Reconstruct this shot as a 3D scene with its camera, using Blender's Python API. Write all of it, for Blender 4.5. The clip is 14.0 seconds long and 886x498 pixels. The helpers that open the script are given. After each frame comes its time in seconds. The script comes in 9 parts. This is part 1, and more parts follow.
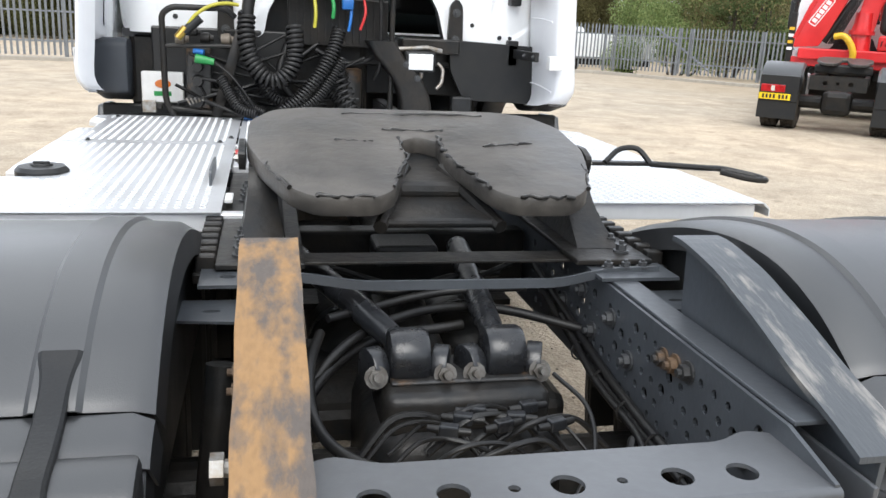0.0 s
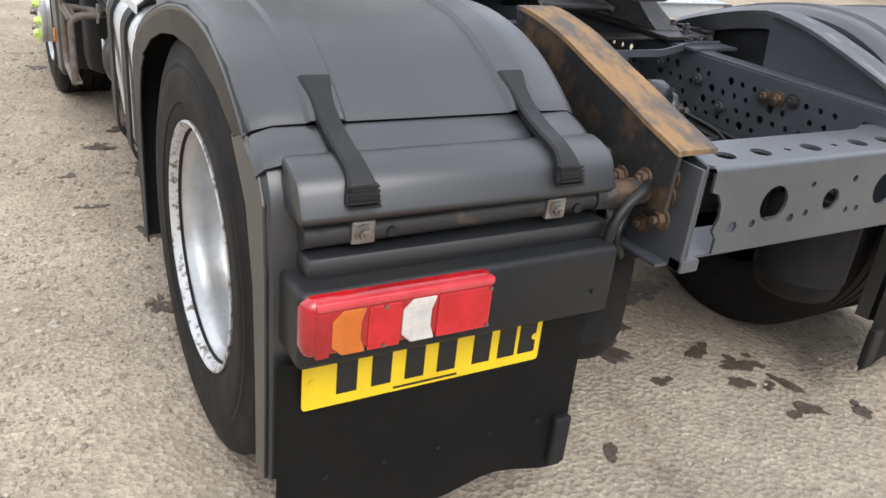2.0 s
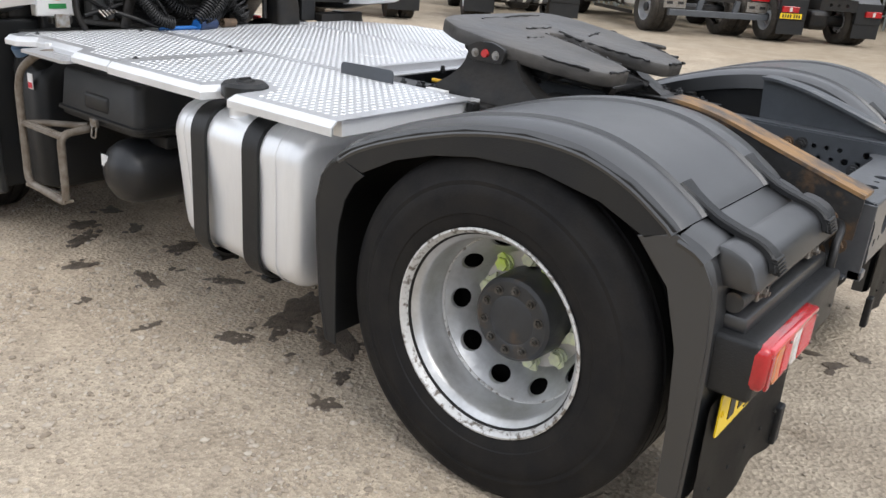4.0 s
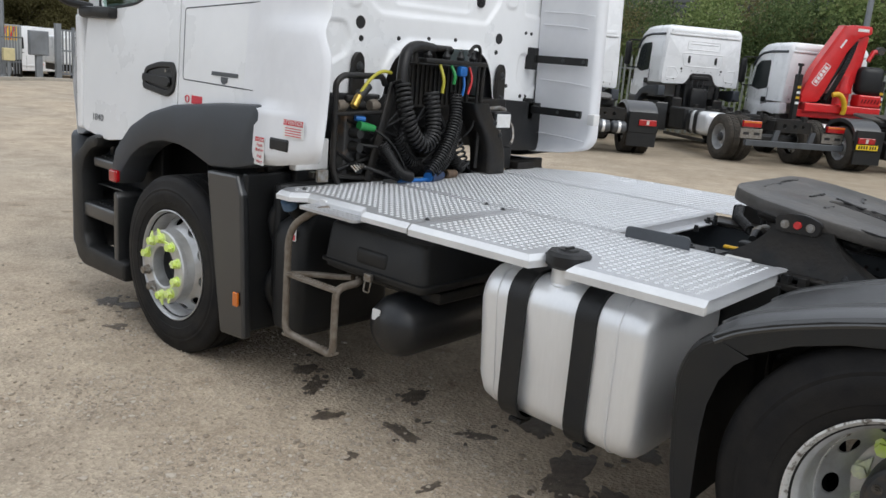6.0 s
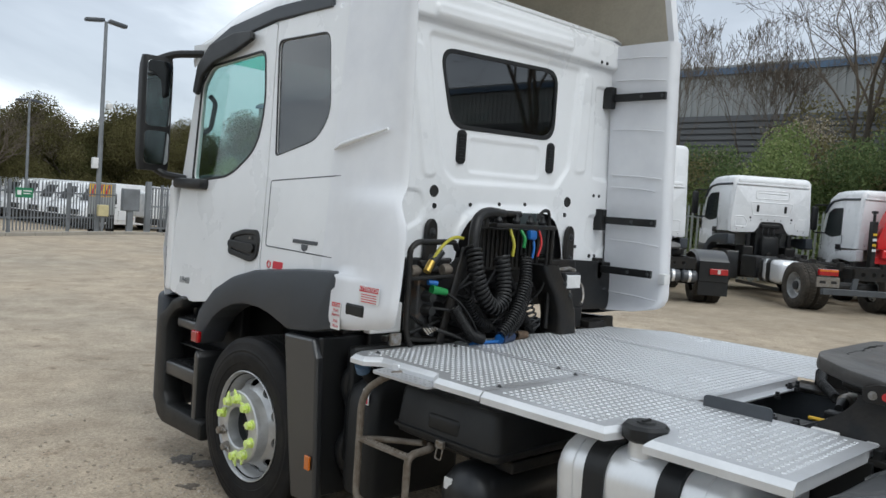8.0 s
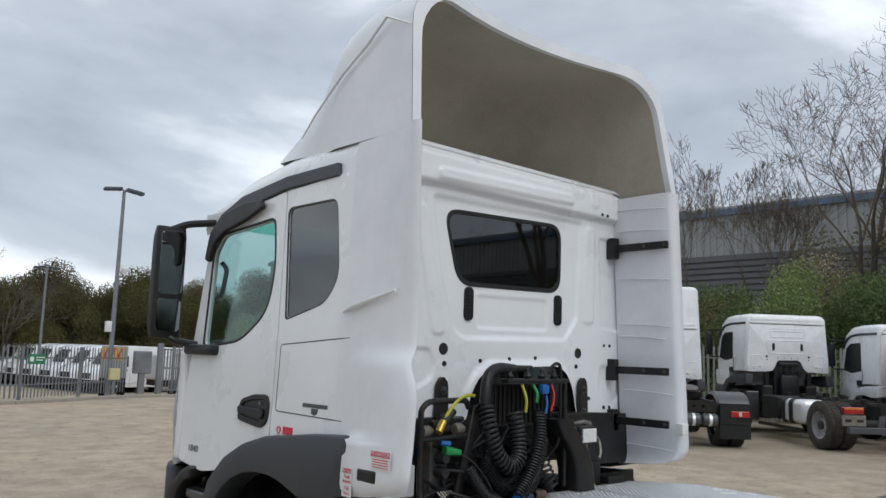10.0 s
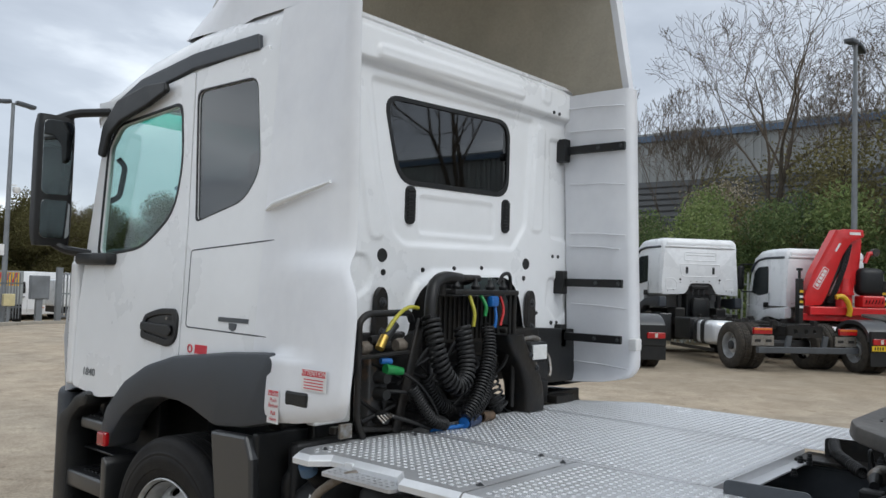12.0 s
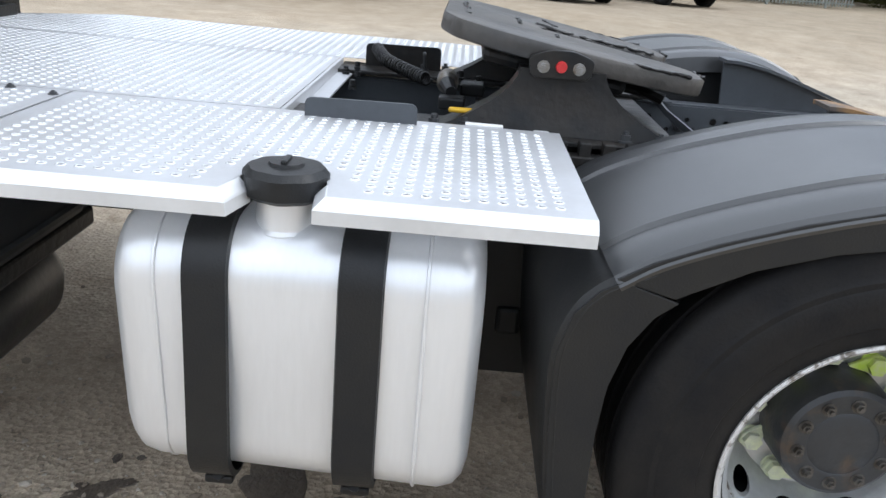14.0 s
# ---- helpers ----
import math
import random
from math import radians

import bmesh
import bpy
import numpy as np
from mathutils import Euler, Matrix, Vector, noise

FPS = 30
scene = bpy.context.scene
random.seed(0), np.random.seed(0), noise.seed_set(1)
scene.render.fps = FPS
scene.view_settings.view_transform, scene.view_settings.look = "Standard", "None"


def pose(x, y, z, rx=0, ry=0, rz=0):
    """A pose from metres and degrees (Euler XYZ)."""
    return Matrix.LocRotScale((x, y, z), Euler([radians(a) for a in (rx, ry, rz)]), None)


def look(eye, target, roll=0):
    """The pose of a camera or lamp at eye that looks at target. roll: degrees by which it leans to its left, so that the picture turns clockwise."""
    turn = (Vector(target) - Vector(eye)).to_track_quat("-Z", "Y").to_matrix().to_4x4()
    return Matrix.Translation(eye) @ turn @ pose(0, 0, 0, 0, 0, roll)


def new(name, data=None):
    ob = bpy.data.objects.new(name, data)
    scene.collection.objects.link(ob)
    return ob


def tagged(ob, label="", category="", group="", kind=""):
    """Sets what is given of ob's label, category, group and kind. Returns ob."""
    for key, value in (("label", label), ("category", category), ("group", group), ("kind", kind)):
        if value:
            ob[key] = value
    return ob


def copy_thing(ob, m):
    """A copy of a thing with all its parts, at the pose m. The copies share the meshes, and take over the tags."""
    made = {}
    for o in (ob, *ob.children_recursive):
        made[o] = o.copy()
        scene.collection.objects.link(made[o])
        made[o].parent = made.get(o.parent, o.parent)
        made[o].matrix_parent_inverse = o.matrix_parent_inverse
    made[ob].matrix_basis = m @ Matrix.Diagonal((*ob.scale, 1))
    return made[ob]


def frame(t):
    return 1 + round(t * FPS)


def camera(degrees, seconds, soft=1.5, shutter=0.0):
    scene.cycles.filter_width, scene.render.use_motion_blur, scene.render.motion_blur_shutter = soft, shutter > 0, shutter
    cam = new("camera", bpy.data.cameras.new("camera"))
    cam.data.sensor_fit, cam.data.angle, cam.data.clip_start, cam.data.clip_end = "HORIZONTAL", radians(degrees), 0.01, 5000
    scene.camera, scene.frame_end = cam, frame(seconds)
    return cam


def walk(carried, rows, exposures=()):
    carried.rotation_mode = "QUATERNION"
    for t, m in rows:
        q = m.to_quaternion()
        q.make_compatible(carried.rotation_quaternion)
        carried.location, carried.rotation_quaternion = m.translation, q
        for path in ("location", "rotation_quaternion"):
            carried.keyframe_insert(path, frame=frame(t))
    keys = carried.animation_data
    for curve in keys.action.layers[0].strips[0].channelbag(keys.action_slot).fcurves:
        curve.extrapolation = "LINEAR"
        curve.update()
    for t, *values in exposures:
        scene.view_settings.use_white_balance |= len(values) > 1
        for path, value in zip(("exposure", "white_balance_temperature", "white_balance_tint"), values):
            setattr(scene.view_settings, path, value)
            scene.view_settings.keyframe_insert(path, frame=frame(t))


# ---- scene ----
cam = camera(57.5, 14.0)
PATH = [
    (0, (-0.416, -1.596, 1.509), (0.011, 0.282, 0.969), 3.0),
    (0.5, (-0.6, -1.833, 1.483), (-0.044, -0.027, 0.825), 3.6),
    (1, (-0.896, -1.947, 1.44), (-0.233, -0.219, 0.681), 3.4),
    (1.5, (-1.272, -1.916, 1.401), (-0.467, -0.273, 0.594), 4.4),
    (2, (-1.628, -1.785, 1.382), (-0.69, -0.235, 0.535), 6.3),
    (2.2, (-1.781, -1.741, 1.374), (-0.778, -0.243, 0.508), 6.8),
    (4.3, (-2.998, -0.935, 1.512), (-1.483, 0.176, 0.826), 4.6),
    (4.5, (-3.056, -0.812, 1.513), (-1.539, 0.312, 0.854), 4.8),
    (5, (-3.22, -0.57, 1.55), (-1.712, 0.596, 0.946), 4.2),
    (5.5, (-3.412, -0.377, 1.589), (-1.899, 0.821, 1.064), 3.6),
    (6, (-3.52, -0.294, 1.611), (-2.034, 0.968, 1.163), 4.8),
    (6.5, (-3.555, -0.264, 1.637), (-2.107, 1.071, 1.286), 5.4),
    (7, (-3.541, -0.262, 1.662), (-2.124, 1.126, 1.407), 4.9),
    (7.5, (-3.551, -0.283, 1.683), (-2.151, 1.135, 1.502), 4.4),
    (8, (-3.561, -0.298, 1.7), (-2.173, 1.137, 1.595), 4.0),
    (8.5, (-3.561, -0.309, 1.717), (-2.179, 1.136, 1.693), 3.6),
    (9, (-3.572, -0.325, 1.726), (-2.198, 1.127, 1.8), 2.9),
    (9.2, (-3.574, -0.336, 1.736), (-2.207, 1.119, 1.849), 2.7),
    (11.3, (-3.458, -0.124, 1.749), (-2.119, 1.311, 2.137), 1.2),
    (11.5, (-3.401, -0.03, 1.735), (-2.035, 1.393, 2.067), 1.3),
    (12, (-3.261, 0.175, 1.65), (-1.753, 1.486, 1.738), 1.7),
    (12.5, (-3.14, 0.4, 1.599), (-1.413, 1.396, 1.436), 1.6),
    (13, (-2.935, 0.542, 1.529), (-1.075, 1.172, 1.148), 2.1),
    (13.5, (-2.73, 0.685, 1.48), (-0.84, 1.04, 0.931), 3.4),
    (14, (-2.551, 0.859, 1.411), (-0.68, 0.866, 0.702), 5.0),
]
walk(cam, [(t, look(eye, target, roll)) for t, eye, target, roll in PATH],
     exposures=[(0.0, 1.56, 6300, 9), (0.5, 1.81, 6350, 11), (1.0, 1.96, 6350, 11), (2.0, 1.41, 6300, 11), (3.2, 1.32, 6300, 11), (4.5, 1.09, 6350, 11), (5.5, 0.82, 6300, 10), (6.5, 0.67, 6200, 8), (7.5, 0.57, 6100, 6), (9.0, 0.42, 6100, 7), (11.5, 0.17, 6150, 8), (12.5, 0.92, 6050, 7), (13.5, 1.36, 5950, 9), (14.0, 1.36, 5950, 9)])

# ---- sky, sun and exposure ----
world = bpy.data.worlds.new("overcast_sky")
scene.world = world
world.use_nodes = True
wn, wl = world.node_tree.nodes, world.node_tree.links
wn.clear()
w_out = wn.new("ShaderNodeOutputWorld")
w_bg = wn.new("ShaderNodeBackground")
w_sky = wn.new("ShaderNodeTexSky")
w_sky.sky_type = "NISHITA"
w_sky.sun_disc = False
w_sky.sun_elevation = radians(48)
w_sky.sun_rotation = radians(186)
w_co = wn.new("ShaderNodeTexCoord")
w_map = wn.new("ShaderNodeMapping")
w_map.inputs["Scale"].default_value = (1.0, 1.0, 2.6)
w_map.inputs["Location"].default_value = (0.35, 0.2, 0.1)
w_n = wn.new("ShaderNodeTexNoise")
w_n.inputs["Scale"].default_value = 2.1
w_n.inputs["Detail"].default_value = 7
w_n.inputs["Roughness"].default_value = 0.52
w_n.inputs["Distortion"].default_value = 0.25
w_r = wn.new("ShaderNodeValToRGB")
w_r.color_ramp.elements[0].position, w_r.color_ramp.elements[0].color = 0.30, (0.34, 0.36, 0.40, 1)
w_r.color_ramp.elements[1].position, w_r.color_ramp.elements[1].color = 0.63, (1.04, 1.05, 1.06, 1)
w_e = w_r.color_ramp.elements.new(0.47)
w_e.color = (0.52, 0.54, 0.58, 1)
w_scale = wn.new("ShaderNodeVectorMath")
w_scale.operation = "SCALE"
w_scale.inputs["Scale"].default_value = 0.09
w_mix = wn.new("ShaderNodeMixRGB")
w_mix.inputs[0].default_value = 0.88
w_bg.inputs["Strength"].default_value = 1.0
wl.new(w_co.outputs["Generated"], w_map.inputs["Vector"])
wl.new(w_map.outputs["Vector"], w_n.inputs["Vector"])
wl.new(w_n.outputs["Fac"], w_r.inputs["Fac"])
wl.new(w_sky.outputs["Color"], w_scale.inputs[0])
wl.new(w_scale.outputs["Vector"], w_mix.inputs[1])
wl.new(w_r.outputs["Color"], w_mix.inputs[2])
wl.new(w_mix.outputs["Color"], w_bg.inputs["Color"])
wl.new(w_bg.outputs["Background"], w_out.inputs["Surface"])

sun = new("sun", bpy.data.lights.new("sun", "SUN"))
sun.data.energy, sun.data.angle, sun.data.color = 0.85, radians(36), (1.0, 0.96, 0.9)
sun.matrix_world = look((30 * math.sin(radians(186)), 30 * math.cos(radians(186)), 33), (0, 0, 0))


# ---- materials ----
def material(name, color, rough=0.5, metal=0.0, color2=None, scale=6.0, amount=0.5, bump=0.0, bump_scale=60.0, fine=0.12, rough_var=0.12, coat=0.0, detail=6.0, lo=0.35, hi=0.65, stretch=(1, 1, 1), piece=0.0, spec=0.5, coat_rough=0.08):
    m = bpy.data.materials.new(name)
    m.use_nodes = True
    n, l = m.node_tree.nodes, m.node_tree.links
    b = n["Principled BSDF"]
    co = n.new("ShaderNodeTexCoord")
    mp = n.new("ShaderNodeMapping")
    mp.inputs["Scale"].default_value = stretch
    l.new(co.outputs["Object"], mp.inputs["Vector"])
    big = n.new("ShaderNodeTexNoise")
    big.inputs["Scale"].default_value, big.inputs["Detail"].default_value, big.inputs["Roughness"].default_value = scale, detail, 0.62
    l.new(mp.outputs["Vector"], big.inputs["Vector"])
    ramp = n.new("ShaderNodeValToRGB")
    ramp.color_ramp.elements[0].position, ramp.color_ramp.elements[1].position = lo, hi
    c2 = color2 or tuple(c * (1 - 0.35 * amount) for c in color)
    ramp.color_ramp.elements[0].color, ramp.color_ramp.elements[1].color = (*c2, 1), (*color, 1)
    l.new(big.outputs["Fac"], ramp.inputs["Fac"])
    small = n.new("ShaderNodeTexNoise")
    small.inputs["Scale"].default_value, small.inputs["Detail"].default_value = bump_scale, 4
    l.new(mp.outputs["Vector"], small.inputs["Vector"])
    fr = n.new("ShaderNodeMapRange")
    fr.inputs["To Min"].default_value, fr.inputs["To Max"].default_value = 1 - fine, 1 + fine
    l.new(small.outputs["Fac"], fr.inputs["Value"])
    mul = n.new("ShaderNodeVectorMath")
    mul.operation = "SCALE"
    l.new(ramp.outputs["Color"], mul.inputs[0])
    l.new(fr.outputs["Result"], mul.inputs["Scale"])
    last = mul.outputs["Vector"]
    if piece:
        info = n.new("ShaderNodeObjectInfo")
        pr = n.new("ShaderNodeMapRange")
        pr.inputs["To Min"].default_value, pr.inputs["To Max"].default_value = 1 - piece, 1 + piece
        l.new(info.outputs["Random"], pr.inputs["Value"])
        pm = n.new("ShaderNodeVectorMath")
        pm.operation = "SCALE"
        l.new(last, pm.inputs[0])
        l.new(pr.outputs["Result"], pm.inputs["Scale"])
        last = pm.outputs["Vector"]
    l.new(last, b.inputs["Base Color"])
    rr = n.new("ShaderNodeMapRange")
    rr.inputs["To Min"].default_value, rr.inputs["To Max"].default_value = max(0.02, rough - rough_var), min(1.0, rough + rough_var)
    l.new(big.outputs["Fac"], rr.inputs["Value"])
    l.new(rr.outputs["Result"], b.inputs["Roughness"])
    b.inputs["Metallic"].default_value = metal
    b.inputs["Coat Weight"].default_value = coat
    b.inputs["Coat Roughness"].default_value = coat_rough
    b.inputs["Specular IOR Level"].default_value = spec
    if bump:
        bp = n.new("ShaderNodeBump")
        bp.inputs["Strength"].default_value, bp.inputs["Distance"].default_value = 1.0, bump
        l.new(small.outputs["Fac"], bp.inputs["Height"])
        l.new(bp.outputs["Normal"], b.inputs["Normal"])
    return m


def glass_material(name, tint, rough=0.02, gloss=0.045):
    m = bpy.data.materials.new(name)
    m.use_nodes = True
    n, l = m.node_tree.nodes, m.node_tree.links
    n.remove(n["Principled BSDF"])
    out = n["Material Output"]
    tr, gl, mx, lw = n.new("ShaderNodeBsdfTransparent"), n.new("ShaderNodeBsdfGlossy"), n.new("ShaderNodeMixShader"), n.new("ShaderNodeLayerWeight")
    tr.inputs["Color"].default_value = (*tint, 1)
    gl.inputs["Roughness"].default_value = rough
    lw.inputs["Blend"].default_value = 0.5
    pw, ma = n.new("ShaderNodeMath"), n.new("ShaderNodeMath")
    pw.operation, ma.operation = "POWER", "MULTIPLY_ADD"
    pw.inputs[1].default_value = 4.5
    ma.inputs[1].default_value, ma.inputs[2].default_value = 0.9, gloss
    l.new(lw.outputs["Facing"], pw.inputs[0])
    l.new(pw.outputs["Value"], ma.inputs[0])
    l.new(ma.outputs["Value"], mx.inputs["Fac"])
    l.new(tr.outputs["BSDF"], mx.inputs[1])
    l.new(gl.outputs["BSDF"], mx.inputs[2])
    l.new(mx.outputs["Shader"], out.inputs["Surface"])
    return m


white_paint = material("white_paint", (0.80, 0.81, 0.82), 0.28, color2=(0.74, 0.75, 0.76), scale=1.6, bump=0.0004, bump_scale=9, fine=0.02, rough_var=0.06, coat=0.35)
wing_white = material("wing_white", (0.78, 0.79, 0.81), 0.4, color2=(0.70, 0.71, 0.74), scale=2.2, bump=0.0006, bump_scale=14, fine=0.03, coat=0.1)
cream_grp = material("bare_glass_fibre", (0.47, 0.43, 0.345), 0.75, color2=(0.35, 0.32, 0.255), scale=1.2, bump=0.002, bump_scale=50, fine=0.1)
grey_plastic = material("dark_grey_plastic", (0.011, 0.012, 0.0138), 0.40, color2=(0.007, 0.008, 0.009), scale=3.5, bump=0.0003, bump_scale=420, fine=0.12, rough_var=0.12, spec=0.85, coat=0.55, coat_rough=0.42)
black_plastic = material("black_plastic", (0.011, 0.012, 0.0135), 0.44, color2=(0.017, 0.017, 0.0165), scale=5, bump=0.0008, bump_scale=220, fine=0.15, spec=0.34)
cab_grey = material("cab_grey_plastic", (0.050, 0.056, 0.066), 0.42, color2=(0.042, 0.047, 0.054), scale=3, bump=0.0006, bump_scale=420, fine=0.08, spec=0.34)
rubber = material("tyre_rubber", (0.010, 0.010, 0.011), 0.6, color2=(0.017, 0.016, 0.015), scale=9, bump=0.001, bump_scale=160, fine=0.2, spec=0.16)
tread_rubber = material("dusty_tread", (0.030, 0.027, 0.023), 0.85, color2=(0.060, 0.050, 0.038), scale=8, bump=0.003, bump_scale=120, fine=0.3)
cap_blue = material("faded_blue_cap", (0.10, 0.17, 0.27), 0.5)
hose_rubber = material("hose_rubber", (0.0085, 0.0085, 0.0095), 0.42, color2=(0.014, 0.0135, 0.0125), scale=14, bump=0.0005, bump_scale=200, spec=0.35)
chassis_paint = material("chassis_grey_paint", (0.068, 0.076, 0.086), 0.38, color2=(0.054, 0.059, 0.066), scale=4, bump=0.0006, bump_scale=60, fine=0.1, coat=0.08)
chassis_dark = material("greasy_black_paint", (0.011, 0.012, 0.013), 0.38, color2=(0.024, 0.021, 0.018), scale=9, bump=0.002, bump_scale=45, fine=0.25, spec=0.28)
silver_rim = material("silver_rim_paint", (0.60, 0.61, 0.62), 0.33, metal=0.6, color2=(0.42, 0.42, 0.41), scale=7, bump=0.0008, bump_scale=60, fine=0.08)
chipped_rim = material("chipped_rim_lip", (0.60, 0.60, 0.59), 0.5, metal=0.4, color2=(0.16, 0.14, 0.12), scale=44, lo=0.38, hi=0.48, bump=0.002, bump_scale=80)
alloy = material("brushed_aluminium", (0.80, 0.81, 0.82), 0.36, metal=0.5, color2=(0.78, 0.79, 0.80), scale=5, bump=0.0003, bump_scale=90, fine=0.04, stretch=(1, 1, 0.15))
# paler than the deck sheet: the sky glint on the dimples is put in this colour
deck_rim = material("glint_dimple_aluminium", (0.94, 0.95, 0.96), 0.24, metal=0.5, color2=(0.88, 0.89, 0.90), scale=3, fine=0.04)
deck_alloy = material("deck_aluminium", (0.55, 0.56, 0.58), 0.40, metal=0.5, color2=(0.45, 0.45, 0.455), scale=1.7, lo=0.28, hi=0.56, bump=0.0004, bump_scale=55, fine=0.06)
cross_paint = material("satin_crossmember_paint", (0.105, 0.110, 0.118), 0.34, metal=0.25, color2=(0.085, 0.089, 0.095), scale=4, bump=0.0005, bump_scale=60, fine=0.1, coat=0.2, coat_rough=0.25)
rust = material("rusty_steel", (0.25, 0.145, 0.062), 0.72, color2=(0.085, 0.07, 0.06), scale=11, lo=0.40, hi=0.58, bump=0.002, bump_scale=70, fine=0.25, stretch=(1.6, 0.7, 1))
rust_dark = material("rust_flecked_paint", (0.026, 0.026, 0.026), 0.42, color2=(0.105, 0.066, 0.038), scale=9, lo=0.36, hi=0.47, bump=0.002, bump_scale=60, fine=0.25)
rust_bolt = material("rusty_bolt", (0.075, 0.052, 0.036), 0.65, color2=(0.14, 0.088, 0.05), scale=40, bump=0.001, bump_scale=120)
worn_ramp = material("worn_ramp_paint", (0.055, 0.061, 0.068), 0.42, color2=(0.20, 0.19, 0.175), scale=7, lo=0.36, hi=0.46, bump=0.001, bump_scale=50, fine=0.15, stretch=(3, 0.6, 1))
chassis_mid = material("oily_grey_paint", (0.016, 0.018, 0.021), 0.28, color2=(0.012, 0.012, 0.013), scale=8, bump=0.001, bump_scale=50, fine=0.15)
grease = material("greasy_plate", (0.082, 0.074, 0.065), 0.42, color2=(0.034, 0.032, 0.030), scale=5, bump=0.004, bump_scale=22, fine=0.25, rough_var=0.16)
grease_lump = material("black_grease", (0.014, 0.013, 0.012), 0.33, bump=0.004, bump_scale=70)
bolt_steel = material("dull_bolt_steel", (0.34, 0.34, 0.33), 0.45, metal=0.8, color2=(0.2, 0.16, 0.12), scale=40)
dark_bolt = material("painted_bolt", (0.05, 0.052, 0.055), 0.4, scale=40)
step_steel = material("weathered_step_steel", (0.22, 0.195, 0.165), 0.6, metal=0.2, color2=(0.11, 0.085, 0.06), scale=16, bump=0.001, bump_scale=90)
hub_grey = material("hub_grey", (0.10, 0.105, 0.11), 0.5, color2=(0.16, 0.11, 0.07), scale=12, lo=0.3, hi=0.42, bump=0.0015, bump_scale=60)
hub_bolt_mat = material("greasy_hub_bolt", (0.15, 0.145, 0.135), 0.42, metal=0.6, color2=(0.07, 0.06, 0.05), scale=40)
hub_dark = material("hub_black_paint", (0.035, 0.037, 0.04), 0.42, color2=(0.075, 0.055, 0.04), scale=12, lo=0.3, hi=0.42, bump=0.0015, bump_scale=60)
nut_yellow = material("fluorescent_nut_marker", (0.62, 0.80, 0.10), 0.55, color2=(0.74, 0.82, 0.42), scale=30, fine=0.08)
nut_pale = material("faded_nut_marker", (0.74, 0.78, 0.50), 0.6, color2=(0.62, 0.64, 0.50), scale=30)
lens_red = material("red_lens", (0.42, 0.008, 0.012), 0.12, color2=(0.26, 0.005, 0.008), scale=12, bump=0.0008, bump_scale=160, coat=0.8)
lens_bright = material("bright_red_lens", (0.58, 0.014, 0.020), 0.14, color2=(0.44, 0.008, 0.012), scale=16, bump=0.0008, bump_scale=160, coat=0.8)
lens_pink = material("pale_red_lens", (0.60, 0.06, 0.07), 0.12, color2=(0.52, 0.03, 0.04), scale=12, coat=0.8)
lens_amber = material("amber_lens", (0.60, 0.15, 0.012), 0.14, bump=0.0008, bump_scale=160, coat=0.8)
lens_clear = material("clear_lens", (0.62, 0.58, 0.54), 0.12, color2=(0.50, 0.46, 0.44), scale=30, bump=0.001, bump_scale=160, coat=0.8)
plate_yellow = material("plate_yellow", (0.86, 0.60, 0.01), 0.35, fine=0.03, coat=0.3)
plate_cream = material("cream_enamel", (0.62, 0.54, 0.30), 0.5, fine=0.05)
plate_white = material("plate_white", (0.72, 0.72, 0.70), 0.35, fine=0.03)
# print black, also laid flat where openings and gaps lie in shade
ink = material("ink_and_hollow_black", (0.012, 0.012, 0.012), 0.4)
red_ink = material("red_ink", (0.62, 0.03, 0.05), 0.5, fine=0.03)
paper = material("white_sticker", (0.78, 0.78, 0.77), 0.5, fine=0.03)
yellow_plastic = material("yellow_plastic", (0.72, 0.43, 0.02), 0.45)
yellow_hose = material("yellow_hose", (0.46, 0.42, 0.04), 0.45, scale=30)
green_plastic = material("green_plastic", (0.02, 0.25, 0.06), 0.4)
sign_green = material("sign_green", (0.02, 0.20, 0.09), 0.5)
blue_plastic = material("blue_plastic", (0.015, 0.13, 0.42), 0.42)
navy_plastic = material("navy_plug", (0.02, 0.04, 0.10), 0.42)
red_plastic = material("red_plastic", (0.55, 0.03, 0.03), 0.42)
brass = material("brass", (0.50, 0.34, 0.08), 0.35, metal=0.9, scale=30)
crane_red = material("crane_red_paint", (0.62, 0.018, 0.02), 0.35, scale=3, fine=0.05, coat=0.3)
folded_edge = material("folded_deck_edge", (0.74, 0.75, 0.76), 0.4, metal=0.45, color2=(0.64, 0.65, 0.66), scale=4, fine=0.05)
tank_black = material("reservoir_black_paint", (0.013, 0.014, 0.016), 0.34, color2=(0.020, 0.020, 0.020), scale=6, bump=0.0006, bump_scale=60)
van_paint = material("van_anthracite_paint", (0.098, 0.100, 0.104), 0.2, metal=0.3, scale=2, fine=0.04, coat=0.8)
galvanised = material("galvanised_steel", (0.22, 0.235, 0.25), 0.55, metal=0.3, color2=(0.16, 0.17, 0.18), scale=2, fine=0.08, piece=0.08)
fence_green_grey = material("weathered_palisade", (0.27, 0.29, 0.27), 0.6, metal=0.25, color2=(0.20, 0.21, 0.19), scale=2, fine=0.08, piece=0.10)
cladding = material("grey_cladding", (0.30, 0.315, 0.315), 0.55, color2=(0.25, 0.26, 0.255), scale=0.4, fine=0.04)
cladding_dark = material("dark_cladding", (0.10, 0.105, 0.11), 0.55, scale=0.4)
blue_trim = material("blue_roof_trim", (0.09, 0.15, 0.24), 0.5)
bark = material("bark", (0.10, 0.082, 0.062), 0.9, color2=(0.06, 0.05, 0.04), scale=6, bump=0.01, bump_scale=12)
twig = material("twig_bark", (0.13, 0.105, 0.08), 0.9)
seat_cloth = material("dark_cab_trim", (0.045, 0.045, 0.048), 0.8)
